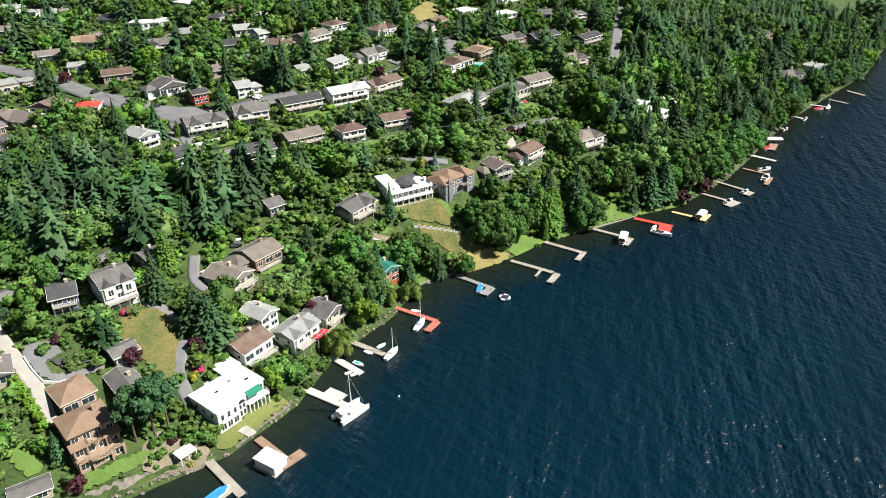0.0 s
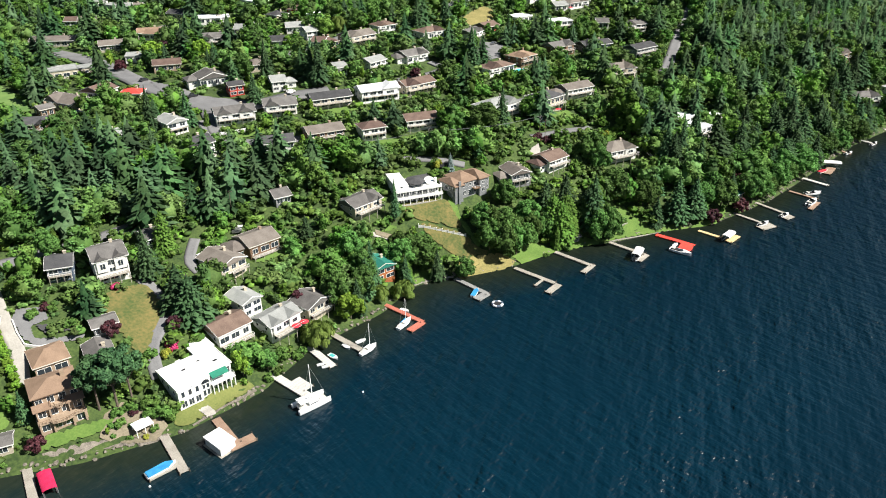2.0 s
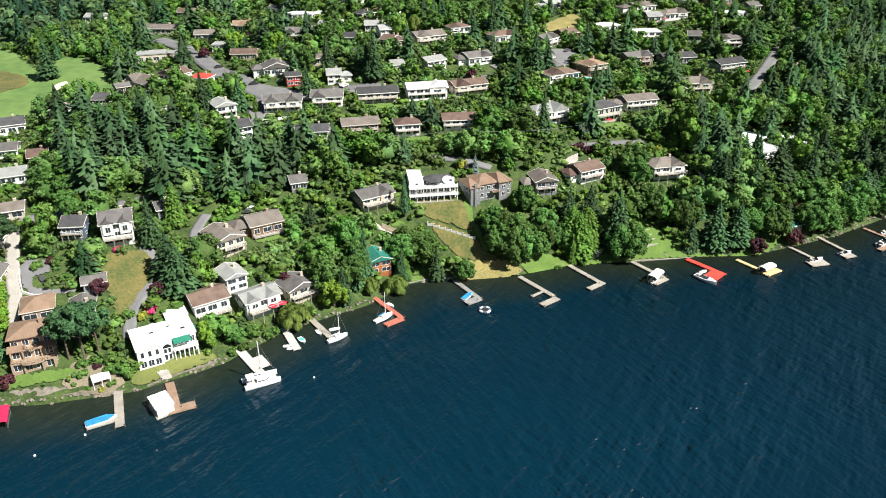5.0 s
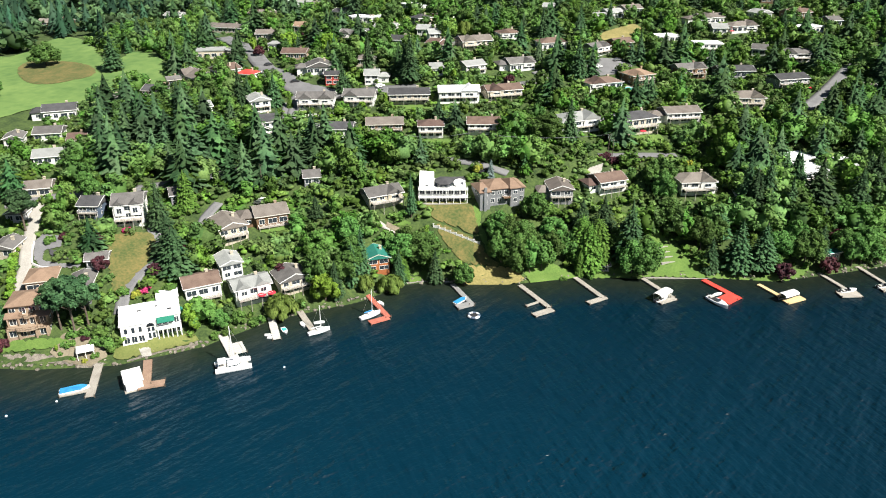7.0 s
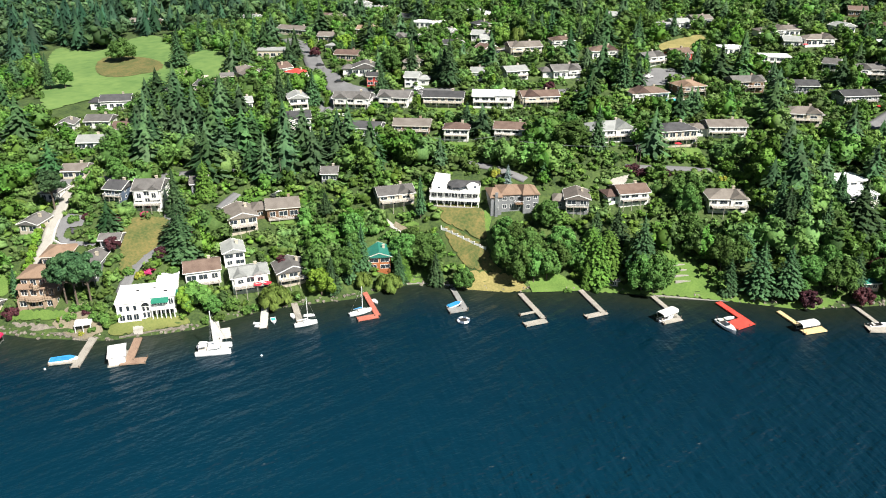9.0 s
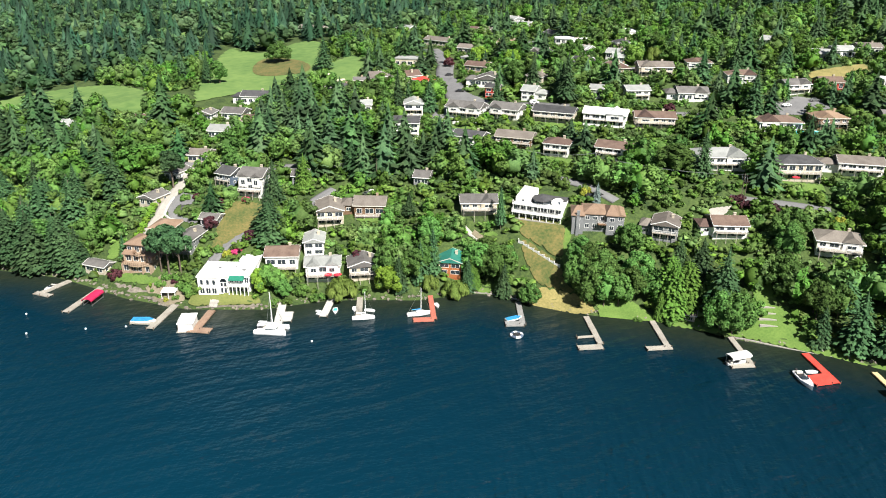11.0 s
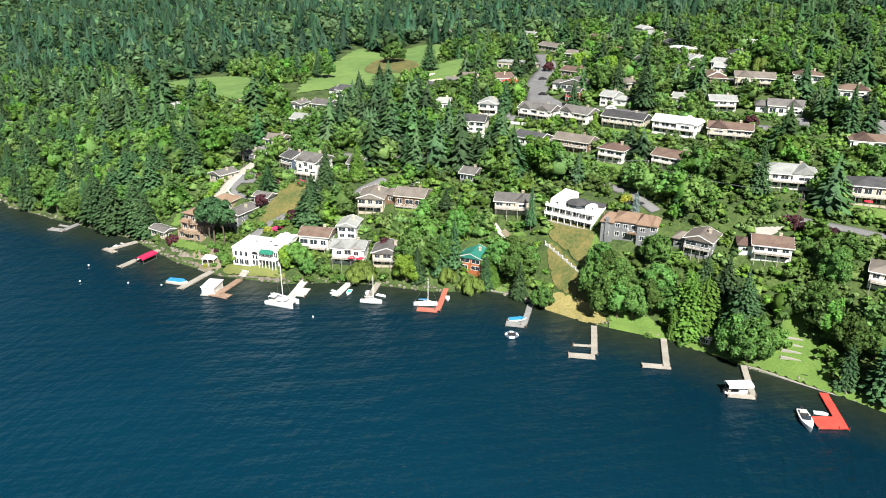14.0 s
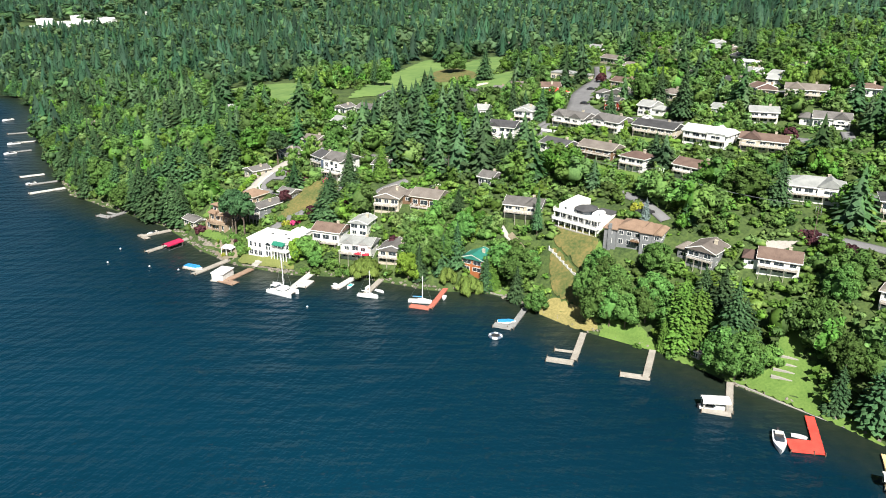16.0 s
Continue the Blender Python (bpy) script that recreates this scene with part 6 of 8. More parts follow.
# docks
dock([(-69.5, 146.6, -57.1, 134.6, 2.3), (-60.0, 136.9, -64.9, 130.6, 1.2)], "deck", "gray plank dock with a side finger")
dock([(-58.5, 155.4, -48.3, 146.6, 2.4), (-49.6, 144.8, -44.8, 150.3, 3.0)], "deck_brown", "brown timber dock with an angled end platform")
dock([(-51.0, 177.9, -35.8, 169.1, 2.6), (-42.9, 176.2, -37.2, 172.8, 3.4)], "deck_white", "pale dock beside a catamaran")
dock([(-44.6, 193.7, -33.4, 184.4, 2.4)], "deck_white", "pale concrete dock on the lake")
dock([(-39.1, 201.7, -27.0, 194.3, 2.0)], "deck", "weathered gray plank dock on posts")
dock([(-27.9, 223.7, -11.2, 214.0, 1.7), (-11.2, 214.0, -14.6, 207.9, 2.4)], "deck_red", "red-brown painted L-shaped dock")
dock([(-5.1, 245.4, 8.3, 236.0, 1.8), (7.9, 236.6, 4.7, 231.5, 3.0)], "deck_gray", "dark gray L-shaped plank dock")
dock([(16.0, 257.3, 31.6, 247.8, 1.8), (33.2, 247.1, 29.4, 240.2, 2.4), (27.2, 249.9, 24.5, 244.6, 0.8)], "deck", "weathered L-shaped dock with a narrow finger")
dock([(30.7, 273.2, 45.1, 263.7, 1.8), (45.7, 264.7, 41.8, 257.5, 2.0)], "deck", "weathered L-shaped plank dock")
dock([(52.2, 285.3, 65.7, 276.5, 1.7), (66.5, 276.5, 62.9, 270.2, 2.0)], "deck", "weathered L-shaped dock with a canopied lift")
dock([(71.5, 295.6, 86.0, 287.4, 2.2), (83.9, 289.5, 81.1, 282.4, 5.0)], "deck_scarlet", "bright red carpeted dock with a wide end platform")
dock([(89.3, 302.3, 97.6, 296.8, 1.6), (104.4, 299.8, 99.7, 293.1, 2.8)], "deck_yellow", "new yellow timber dock with end platform")
dock([(106.7, 323.4, 117.7, 313.6, 1.5), (121.1, 313.1, 114.9, 308.7, 4.0)], "deck", "weathered gray wooden dock on piles")
dock([(118.2, 337.1, 129.6, 325.4, 1.5), (131.0, 324.2, 127.0, 320.8, 3.5)], "deck", "weathered gray wooden dock on piles")
dock([(136.6, 353.5, 146.9, 345.1, 1.5), (146.3, 341.5, 140.7, 332.4, 2.0)], "deck_brown", "weathered gray wooden dock on piles")
dock([(146.8, 371.7, 156.4, 363.3, 2.0)], "deck_white", "pale floating boat dock")
dock([(152.5, 392.3, 158.8, 386.3, 1.5), (164.7, 389.1, 159.5, 379.5, 4.0)], "deck_brown", "weathered gray wooden dock on piles")
dock([(158.7, 397.8, 168.6, 396.3, 2.0)], "deck_white", "weathered gray wooden dock on piles")
dock([(173.2, 422.1, 179.8, 411.4, 1.6)], "deck_brown", "weathered gray wooden dock on piles")
dock([(188.5, 440.1, 198.6, 430.8, 1.6)], "deck_white", "weathered gray wooden dock on piles")
dock([(209.8, 460.7, 221.2, 454.0, 1.6)], "deck_white", "weathered gray wooden dock on piles")
dock([(227.8, 470.5, 235.8, 461.2, 1.8)], "deck_gray", "weathered gray wooden dock on piles")
dock([(247.7, 489.6, 254.0, 478.3, 2.0)], "deck", "weathered gray wooden dock on piles")
dock([(-97.9, 128.8, -84.6, 114.6, 2.2)], "deck", "long gray dock with a crimson boat canopy")
dock([(-110.5, 120.8, -104.4, 109.2, 2.2), (-106.6, 108.9, -100.8, 112.8, 2.0)], "deck", "gray dock stacked with gear")
dock([(-146.2, 101.6, -134.0, 91.6, 2.2), (-133.8, 92.6, -138.4, 86.5, 2.6), (-138.4, 94.0, -141.9, 89.9, 1.0)], "deck_gray", "old gray dock with a side float")
dock([(-189.5, 60.8, -181.5, 46.1, 2.4)], "deck_white", "pale straight dock on posts")
dock([(-204.8, 54.4, -198.9, 41.6, 2.0)], "deck_gray", "weathered gray wooden dock on piles")
dock([(-220.9, 43.3, -216.3, 32.3, 2.4)], "deck_white", "pale straight dock on posts")

dock([(-311.5, 15.5, -307.5, 2.0, 2.0)], "deck_white", "pale straight dock on posts")
dock([(-284.5, 20.0, -279.0, 8.5, 2.0)], "deck_gray", "weathered gray wooden dock on piles")
dock([(-343.0, 6.0, -338.5, -9.0, 2.0)], "deck_gray", "weathered gray wooden dock on piles")

# boats and floats
motorboat(-305.0, 4.5, -70, 7.5)
motorboat(-276.5, 10.5, -65, 7.0)
motorboat(-392.0, -24.0, -50, 8.0)
catamaran(-34.2, 166.5, 50)
sailboat(-25.1, 195.0, 63, 7.5, 10.0, "hull", "white sailboat with bare mast moored at a dock")
sailboat(-17.1, 211.8, 70)
dinghy(-19.0, 220.6, -20)
dinghy(-32.6, 195.8, -34)
dinghy(-28.9, 199.6, 47)
dinghy(-35.1, 189.8, -31, 4.2, "c_teal", "small white boat with a teal cover")
pedal_boats = [dinghy(-37.6, 185.1, 30, 2.6), dinghy(-35.7, 184.3, 30, 2.6)]
motorboat(-63.5, 134.4, 53, 8.0, "c_blue", "motorboat under a dark and bright blue cover")
boathouse(-52.3, 145.4, -30)
motorboat(3.6, 236.1, 78, 6.0, "c_blue", "small white motorboat tied to a dark dock")
motorboat(79.9, 280.9, -30, 9.0)
dinghy(78.5, 287.4, 54)
boat_lift(62.7, 274.1, 73)
motorboat(62.7, 273.4, 68, 6.5)
boat_lift(100.2, 295.8, 57, 6.5, 3.2)
motorboat(117.4, 313.4, 46, 7.0)
motorboat(128.2, 324.2, 47, 6.5)
motorboat(143.4, 340.6, 55, 9.5, None, "white cabin cruiser moored at a dock")
motorboat(146.5, 351.8, 24, 8.5)
motorboat(158.9, 382.6, 39, 6.5, "c_red", "small motorboat with a red cover")
boat_lift(164.7, 390.9, -5, 9.0, 4.0)
motorboat(179.4, 413.1, 43, 6.5)
motorboat(197.3, 431.0, 47, 7.0)
motorboat(213.5, 450.8, 13, 6.5, "c_red", "small motorboat with a red cover")
sailboat(220.2, 453.2, 60, 8.0, 9.0, "hull", "white sailboat with bare mast")
boat_lift(-88.5, 124.3, -44, 8.0, 3.4, "c_crimson", 2.4, "crimson canopy on posts over a boat lift")
motorboat(-108.4, 113.8, -52, 5.0)
motorboat(-202.1, 41.6, -60, 5.0)
swim_ring(12.4, 229.8)
buoy(-21.1, 174.2)
buoy(-63.6, 128.8)
buoy(-91.2, 103.8)
buoy(-76.4, 101.7)
buoy(-69.2, 117.8)
buoy(195.3, 401.3)

# houses by the water
tiered_house(-98.8, 145.9, 44, 12.0, 13)
house(-107.6, 156.7, 47, 8.8, 10.1, 3.6, "hip", "tan", "r_tan", chimney=False, label='tan stucco garage wing with tan roof')
house(-94.7, 161.4, 43, 6.9, 12.3, 4.5, "front", "gray", "r_gray", floors=2, deck=2.0)
house(-99.2, 171.6, 45, 6.6, 6, 2.8, "gable", "gray", "r_gray", chimney=False, label='small gray garage with a gray gabled roof')
house(-110.3, 194.8, 44, 9.9, 12.3, 7.56, "gable", "siding", "r_gray", floors=3, deck=2.2, dormer=True, label='white three-storey house with twin front gables')
white_flat_house(-68.0, 165.4, 53, 17.5, 13)
house(-68.3, 186.5, 58, 11.4, 10.1, 3.78, "gable", "siding", "r_brown", floors=1, deck=2.5)
house(-55.4, 196.0, 61, 12.0, 9.0, 5.58, "gable", "siding", "r_light", floors=2, deck=3.0, dormer=True, label='white two-storey house with decks and light gray roof')
house(-67.3, 198.7, 60, 7.0, 9.0, 4.95, "front", "siding", "r_light", floors=2)
house(-48.3, 208.6, 63, 10.7, 9.0, 4.68, "front", "beige", "r_gray", floors=2, label='pale gray gabled cottage by the lake')
house(-80.0, 211.9, 63, 10.2, 12.3, 5.4, "front", "beige", "r_taupe", floors=2, deck=2.2)
house(-73.7, 226.7, 54, 11.7, 11.2, 3.78, "gable", "brown", "r_taupe", floors=1, deck=1.8, wing=-5)
house(-122.9, 189.1, 29, 7.2, 10.1, 4.5, "gable", "blue", "r_dark", floors=2, deck=1.5)
house(-142.6, 172.8, 34, 6.2, 9.0, 2.88, "front", "siding", "r_gray", floors=1)
house(-127.5, 158.3, 34, 7.0, 9.0, 3.06, "front", "beige", "r_gray", floors=1)
house(-105.6, 212.5, 54, 6.0, 9.0, 4.5, "gable", "gray", "r_gray", floors=2)
house(-44.1, 257.1, 58, 13.6, 10.1, 4.14, "gable", "beige", "r_gray", floors=2, deck=2.6, label='beige house with gray gabled roof and a timber deck')
balcony_house(-27.4, 275.0, 32, 18.0, 13)
hipped_house(-8.6, 285.2, 47, 18.6, 12)
house(11.5, 299.5, 35, 8.9, 10.1, 5.04, "front", "gray", "r_taupe", floors=2, deck=1.5, wing=-4)
house(25.1, 315.6, 52, 11.7, 10.1, 4.14, "gable", "siding", "r_brown", floors=2, deck=2.0, wing=-4)
house(54.1, 337.3, 37, 14.2, 11.2, 4.68, "hip", "siding", "r_taupe", floors=2, deck=3.0)
house(92.6, 368.6, 46, 10.9, 10.1, 5.22, "flat", "white", "r_white", floors=2, deck=1.6, chimney=False)
house(85.0, 377.4, 54, 15.0, 9.0, 2.7, "flat", "white", "r_white", chimney=False)
house(105.3, 387.9, 41, 6.0, 10.1, 6.3, "flat", "white", "r_white", floors=2, chimney=False)
house(-31.9, 235.9, 47, 8.1, 9.0, 4.95, "front", "log", "r_green", floors=2, label='orange log cabin with a green roof among trees')
house(36.8, 283.2, 35, 5.0, 4, 2.4, "gable", "beige", "r_taupe", chimney=False, label='small beige beach hut by the lawn')
house(108.4, 334.3, 45, 6.0, 4, 2.4, "hip", "beige", "r_green", chimney=False, label='small garden house with a green roof')
house(-108.2, 131.2, 35, 8.8, 5, 2.6, "gable", "beige", "r_gray", chimney=False, label='small gray shed near the shore')
pavilion(-75.2, 146.6, 55, h=2.1)

# houses on the hillside
house(-210.7, 237.3, 51, 13.7, 11.2, 3.78, "gable", "siding", "r_dark", floors=1, wing=-5)
house(-189.0, 217.3, 43, 10.6, 10.1, 2.7, "gable", "siding", "r_gray")
house(-171.8, 218.9, 46, 6.8, 10.1, 2.7, "gable", "brown", "r_brown")
house(-203.4, 260.5, 19, 6.5, 10.1, 3.06, "front", "siding", "r_gray")
house(-190.1, 276.8, 21, 12.6, 10.1, 3.96, "gable", "brown", "r_dark", floors=2)
house(-223.1, 341.7, 42, 15.4, 11.0, 4.05, "flat", "beige", "r_light", wing=8, chimney=False)
house(-168.5, 315.4, 12, 9.5, 8.0, 3.24, "hip", "siding", "r_red")
house(-134.0, 286.5, 56, 8.9, 10.1, 5.04, "front", "siding", "r_light", floors=2, deck=1.5)
house(-116.5, 270.7, 54, 12.2, 11.2, 6.84, "gable", "siding", "r_dark", floors=3, deck=2.2)
house(-113.3, 303.2, 33, 16.7, 11.2, 4.32, "gable", "siding", "r_gray", floors=2, deck=1.5, dormer=True)
house(-96.5, 314.8, 27, 14.0, 11.2, 4.14, "gable", "siding", "r_gray", floors=2)
house(-76.9, 326.3, 35, 18.3, 10.1, 3.96, "gable", "beige", "r_dark", floors=2, deck=2)
house(-57.5, 338.8, 35, 18.4, 10.1, 4.86, "gable", "white", "r_white", floors=2, deck=1.2, chimney=False)
house(-42.4, 353.1, 48, 16.9, 10.1, 3.96, "gable", "beige", "r_brown", floors=2)
house(-87.8, 286.6, 29, 13.3, 10.1, 3.24, "gable", "siding", "r_dark")
house(-71.0, 298.1, 36, 15.4, 10.1, 3.78, "gable", "brown", "r_taupe", floors=2, deck=2)
house(-51.6, 304.9, 34, 10.4, 9.0, 4.68, "hip", "siding", "r_brown", floors=2, deck=1.6)
house(-33.5, 320.2, 30, 14.5, 10.1, 3.96, "gable", "siding", "r_brown", floors=2, deck=1.6)
house(-2.1, 345.5, 54, 19.1, 12.3, 4.68, "hip", "siding", "r_light", floors=2, deck=2)
house(19.4, 364.0, 53, 16.3, 11.2, 6.3, "hip", "beige", "r_dark", floors=2, deck=2.2)
house(33.3, 384.8, 41, 16.1, 10.1, 4.14, "gable", "siding", "r_taupe", floors=2, deck=2, wing=-7)
house(-8.0, 392.9, 51, 17.8, 10.1, 3.24, "hip", "siding", "r_brown")
house(3.7, 411.7, 55, 12.9, 11.2, 4.14, "hip", "brown", "r_tan", floors=2, deck=1.6)
house(22.7, 435.0, 46, 14.9, 10.1, 4.68, "gable", "brown", "r_gray", floors=2, deck=1.8)
house(42.4, 449.2, 35, 18.2, 10.1, 3.42, "gable", "gray", "r_dark")
house(68.6, 451.2, 47, 17.0, 10.1, 4.14, "gable", "gray", "r_dark", floors=2, deck=1.5)
house(65.0, 487.9, 31, 14.0, 10.1, 4.14, "gable", "siding", "r_gray", floors=2, deck=1.5)
house(20.4, 481.6, 30, 14.8, 10.1, 4.86, "flat", "white", "r_white", floors=2, chimney=False)
house(-3.8, 482.9, 47, 13.0, 10.1, 3.06, "flat", "siding", "r_white", chimney=False)
house(55.8, 415.9, 30, 15.0, 11.2, 4.5, "hip", "beige", "r_taupe", floors=2, deck=2)
house(-50.4, 491.2, 39, 12.3, 10.1, 3.42, "gable", "gray", "r_light")
house(-45.3, 506.4, 55, 11.1, 10.1, 3.42, "gable", "siding", "r_light")
house(-39.0, 521.6, 52, 12.2, 10.1, 3.42, "gable", "siding", "r_taupe")
house(9.1, 526.8, 47, 15.8, 10.1, 3.42, "gable", "siding", "r_taupe", wing=-8)
house(29.3, 521.5, 44, 16.5, 10.1, 3.42, "hip", "siding", "r_taupe")
house(33.8, 553.6, 56, 9.9, 10.1, 3.42, "front", "siding", "r_light")
house(30.5, 597.7, 19, 10.1, 10.1, 3.42, "gable", "brown", "r_brown")
house(52.3, 567.9, 51, 16.0, 10.1, 3.42, "gable", "brown", "r_brown")
house(62.5, 539.9, 53, 18.9, 10.1, 3.24, "flat", "siding", "r_white", chimney=False)
house(73.3, 565.2, 41, 8.1, 10.1, 3.24, "gable", "siding", "r_gray")
house(-113.3, 406.1, 42, 6.0, 10.1, 3.96, "gable", "siding", "r_light", floors=2)
house(-97.9, 390.9, 57, 7.5, 10.1, 2.88, "hip", "tan", "r_brown")
house(-84.4, 401.0, 52, 17.0, 11.2, 3.96, "gable", "beige", "r_taupe", floors=2)
house(-75.9, 425.0, 48, 12.1, 9.0, 3.06, "hip", "siding", "r_brown")
house(-49.2, 423.4, 47, 14.0, 10.1, 3.6, "hip", "siding", "r_brown", floors=1)
house(-82.9, 501.2, 16, 10.7, 10.1, 3.06, "gable", "siding", "r_light")
house(-27.4, 433.2, 72, 12.7, 10.1, 3.78, "gable", "siding", "r_gray", floors=2)
house(-20.3, 452.7, 57, 10.9, 10.1, 3.24, "gable", "red", "r_brown")
house(-67.6, 368.8, 60, 11.0, 9.0, 4.14, "gable", "siding", "r_light", floors=2)
house(-51.9, 389.8, 50, 13.6, 11.2, 3.42, "gable", "siding", "r_gray", wing=-5)
house(-82.1, 358.2, 39, 6.0, 9.0, 3.6, "gable", "siding", "r_light")
house(-105.6, 336.7, 32, 6.4, 10.1, 4.14, "gable", "siding", "r_light", floors=2, wing=5)
house(-124.5, 357.8, 25, 9.1, 10.1, 2.88, "hip", "beige", "r_taupe")
house(-122.8, 327.0, 39, 6.7, 7, 4.4, "gable", "red", "r_dark", floors=2)
house(-140.3, 338.2, 43, 13.1, 11.2, 3.42, "front", "siding", "r_gray", wing=-5)
house(-172.3, 356.3, 28, 13.0, 10.1, 3.06, "gable", "tan", "r_brown")
house(-198.9, 370.5, 25, 8.1, 10.1, 2.88, "flat", "siding", "r_light")
house(-222.1, 386.7, 31, 11.8, 10.1, 3.06, "gable", "beige", "r_taupe")
house(-212.5, 412.3, 26, 13.1, 10.1, 3.06, "gable", "beige", "r_tan")
house(-165.7, 399.7, 18, 12.7, 10.1, 3.78, "gable", "siding", "r_gray", floors=2)
house(-186.6, 442.4, 27, 18.0, 10.1, 3.06, "flat", "siding", "r_white")
house(-126.1, 392.6, 20, 9.8, 10.1, 3.24, "gable", "siding", "r_dark")
house(-152.7, 421.4, 21, 6.4, 9.0, 2.88, "gable", "siding", "r_light")
house(-272.5, 436.0, 18, 16.8, 10.1, 3.06, "gable", "siding", "r_brown")
house(-261.3, 393.0, 15, 23.9, 10.1, 3.06, "gable", "beige", "r_taupe")
house(-260.3, 467.6, 30, 8.4, 10.1, 3.6, "gable", "siding", "r_light")
house(-330.3, 409.0, 18, 11.8, 10.1, 3.6, "gable", "siding", "r_light")
house(-198.7, 292.9, 59, 6.0, 7, 3.2, "gable", "brown", "r_gray")
house(-407.3, 367.4, 32, 21.7, 10.1, 2.88, "gable", "brown", "r_taupe")
house(-74.3, 252.1, 43, 6.0, 9.0, 2.88, "gable", "gray", "r_gray")
house(193.3, 517.5, 40, 18.0, 10.1, 4.68, "gable", "brown", "r_taupe", floors=2)
house(204.0, 481.4, 23, 14.7, 11.2, 4.68, "hip", "siding", "r_gray", floors=2, wing=-5)
house(226.3, 497.1, 34, 13.8, 10.1, 7.2, "flat", "siding", "r_light", floors=3)
house(102.4, 464.5, 36, 9.7, 10.1, 3.6, "gable", "gray", "r_taupe")
house(198.8, 604.2, 42, 18.0, 10.1, 3.6, "gable", "siding", "r_taupe")
house(128.1, 547.2, 33, 10.8, 9.0, 3.6, "gable", "siding", "r_taupe")
house(305.1, 617.1, 34, 12.3, 10.1, 3.6, "gable", "siding", "r_light")
house(-193.3, 304.4, -19, 18.0, 12.3, 3.06, "gable", "beige", "r_taupe")
house(-186.6, 317.2, -10, 11.8, 11.2, 3.42, "front", "siding", "r_brown")
house(-273.5, 474.0, -4, 9.7, 11.2, 3.24, "flat", "siding", "r_light")
house(-268.0, 436.2, 25, 9.7, 10.1, 2.88, "gable", "beige", "r_taupe")
house(-247.6, 425.8, 12, 9.4, 10.1, 3.06, "gable", "siding", "r_brown")
house(-208.8, 410.3, -3, 15.0, 10.1, 2.88, "gable", "siding", "r_tan")
house(-255.8, 470.8, 10, 10.3, 10.1, 2.88, "gable", "beige", "r_taupe")
house(-216.0, 454.7, -7, 11.3, 10.1, 2.88, "gable", "beige", "r_dark")
house(-189.3, 443.3, -1, 18.0, 10.1, 2.88, "flat", "siding", "r_white")
house(-293.2, 485.7, -5, 10.5, 10.1, 2.88, "gable", "siding", "r_light")
house(-155.6, 418.7, 10, 11.2, 10.1, 2.88, "gable", "siding", "r_light")
house(-136.4, 457.1, -9, 12.1, 10.1, 3.06, "hip", "red", "r_brown")
house(-121.1, 445.4, -7, 9.9, 10.1, 2.88, "flat", "siding", "r_white")
house(-176.7, 482.0, -31, 18.0, 10.1, 2.88, "flat", "siding", "r_white")
house(-126.2, 418.8, 25, 9.4, 10.1, 3.06, "gable", "siding", "r_light")
house(-146.7, 445.6, -24, 8.7, 10.1, 3.06, "hip", "beige", "r_dark")
house(-101.1, 390.0, -2, 7.0, 10.1, 3.6, "gable", "blue", "r_brown")
house(18.8, 511.2, 31, 8.7, 10.1, 3.24, "gable", "siding", "r_light")
house(47.0, 490.2, 7, 7.2, 10.1, 3.24, "gable", "siding", "r_gray")
house(-221.7, 149.9, 26, 18.0, 11.2, 3.24, "gable", "gray", "r_light")
house(-167.6, 202.5, 48, 10.2, 10.1, 2.88, "gable", "siding", "r_light")
house(-193.8, 204.6, 48, 6.9, 9.0, 3.24, "front", "siding", "r_gray")
house(-202.7, 176.9, 22, 8.6, 7, 4, "gable", "siding", "r_brown")
house(-304.9, 52.1, 26, 18.0, 10.1, 3.6, "gable", "red", "r_gray")
house(-309.7, 67.0, 21, 18.0, 9.0, 3.6, "gable", "siding", "r_light")
house(-152.3, 269.9, 60, 6.0, 9.0, 3.6, "gable", "siding", "r_light")
house(-125.3, 259.0, 63, 7.5, 9.0, 3.06, "flat", "beige", "r_taupe")
house(-149.9, 186.0, 47, 8.5, 9.0, 2.88, "gable", "beige", "r_taupe")
house(-647.4, 607.6, 8, 18.0, 10.1, 3.6, "gable", "siding", "r_light")
house(-474.1, 577.1, 1, 18.0, 10.1, 3.6, "gable", "siding", "r_light")

# far buildings
warehouse(-1063.1, -129.1, 15, 70, 30)
warehouse(-1032.9, -160.4, 15, 60, 30)
warehouse(-1057.5, -96.9, 15, 60, 25)
warehouse(-1088.6, -78.6, 15, 40, 25)
warehouse(-1126.8, -178.7, 15, 50, 25)
warehouse(-1148.3, -134.6, 15, 40, 20)
house(-1179.5, 167.2, 10, 14, 10, 4.5, "gable", "siding", "r_light", floors=2)
house(-979.4, 281.1, 10, 14, 10, 4.5, "gable", "siding", "r_light", floors=2)
house(-761.8, 330.5, 10, 14, 10, 4.5, "gable", "siding", "r_light", floors=2)
house(-792.0, 353.0, 10, 14, 10, 4.5, "gable", "siding", "r_light", floors=2)
house(-1156.0, -25.8, 10, 14, 10, 4.5, "gable", "siding", "r_light", floors=2)
house(-449.4, 89.3, 10, 14, 10, 4.5, "gable", "siding", "r_light", floors=2)
house(-795.9, 142.3, 10, 14, 10, 4.5, "gable", "siding", "r_light", floors=2)
house(-898.5, 436.6, 10, 14, 10, 4.5, "gable", "siding", "r_light", floors=2)
house(-1077.9, 365.9, 10, 14, 10, 4.5, "gable", "siding", "r_light", floors=2)
house(-844.5, 564.6, 10, 14, 10, 4.5, "gable", "siding", "r_light", floors=2)
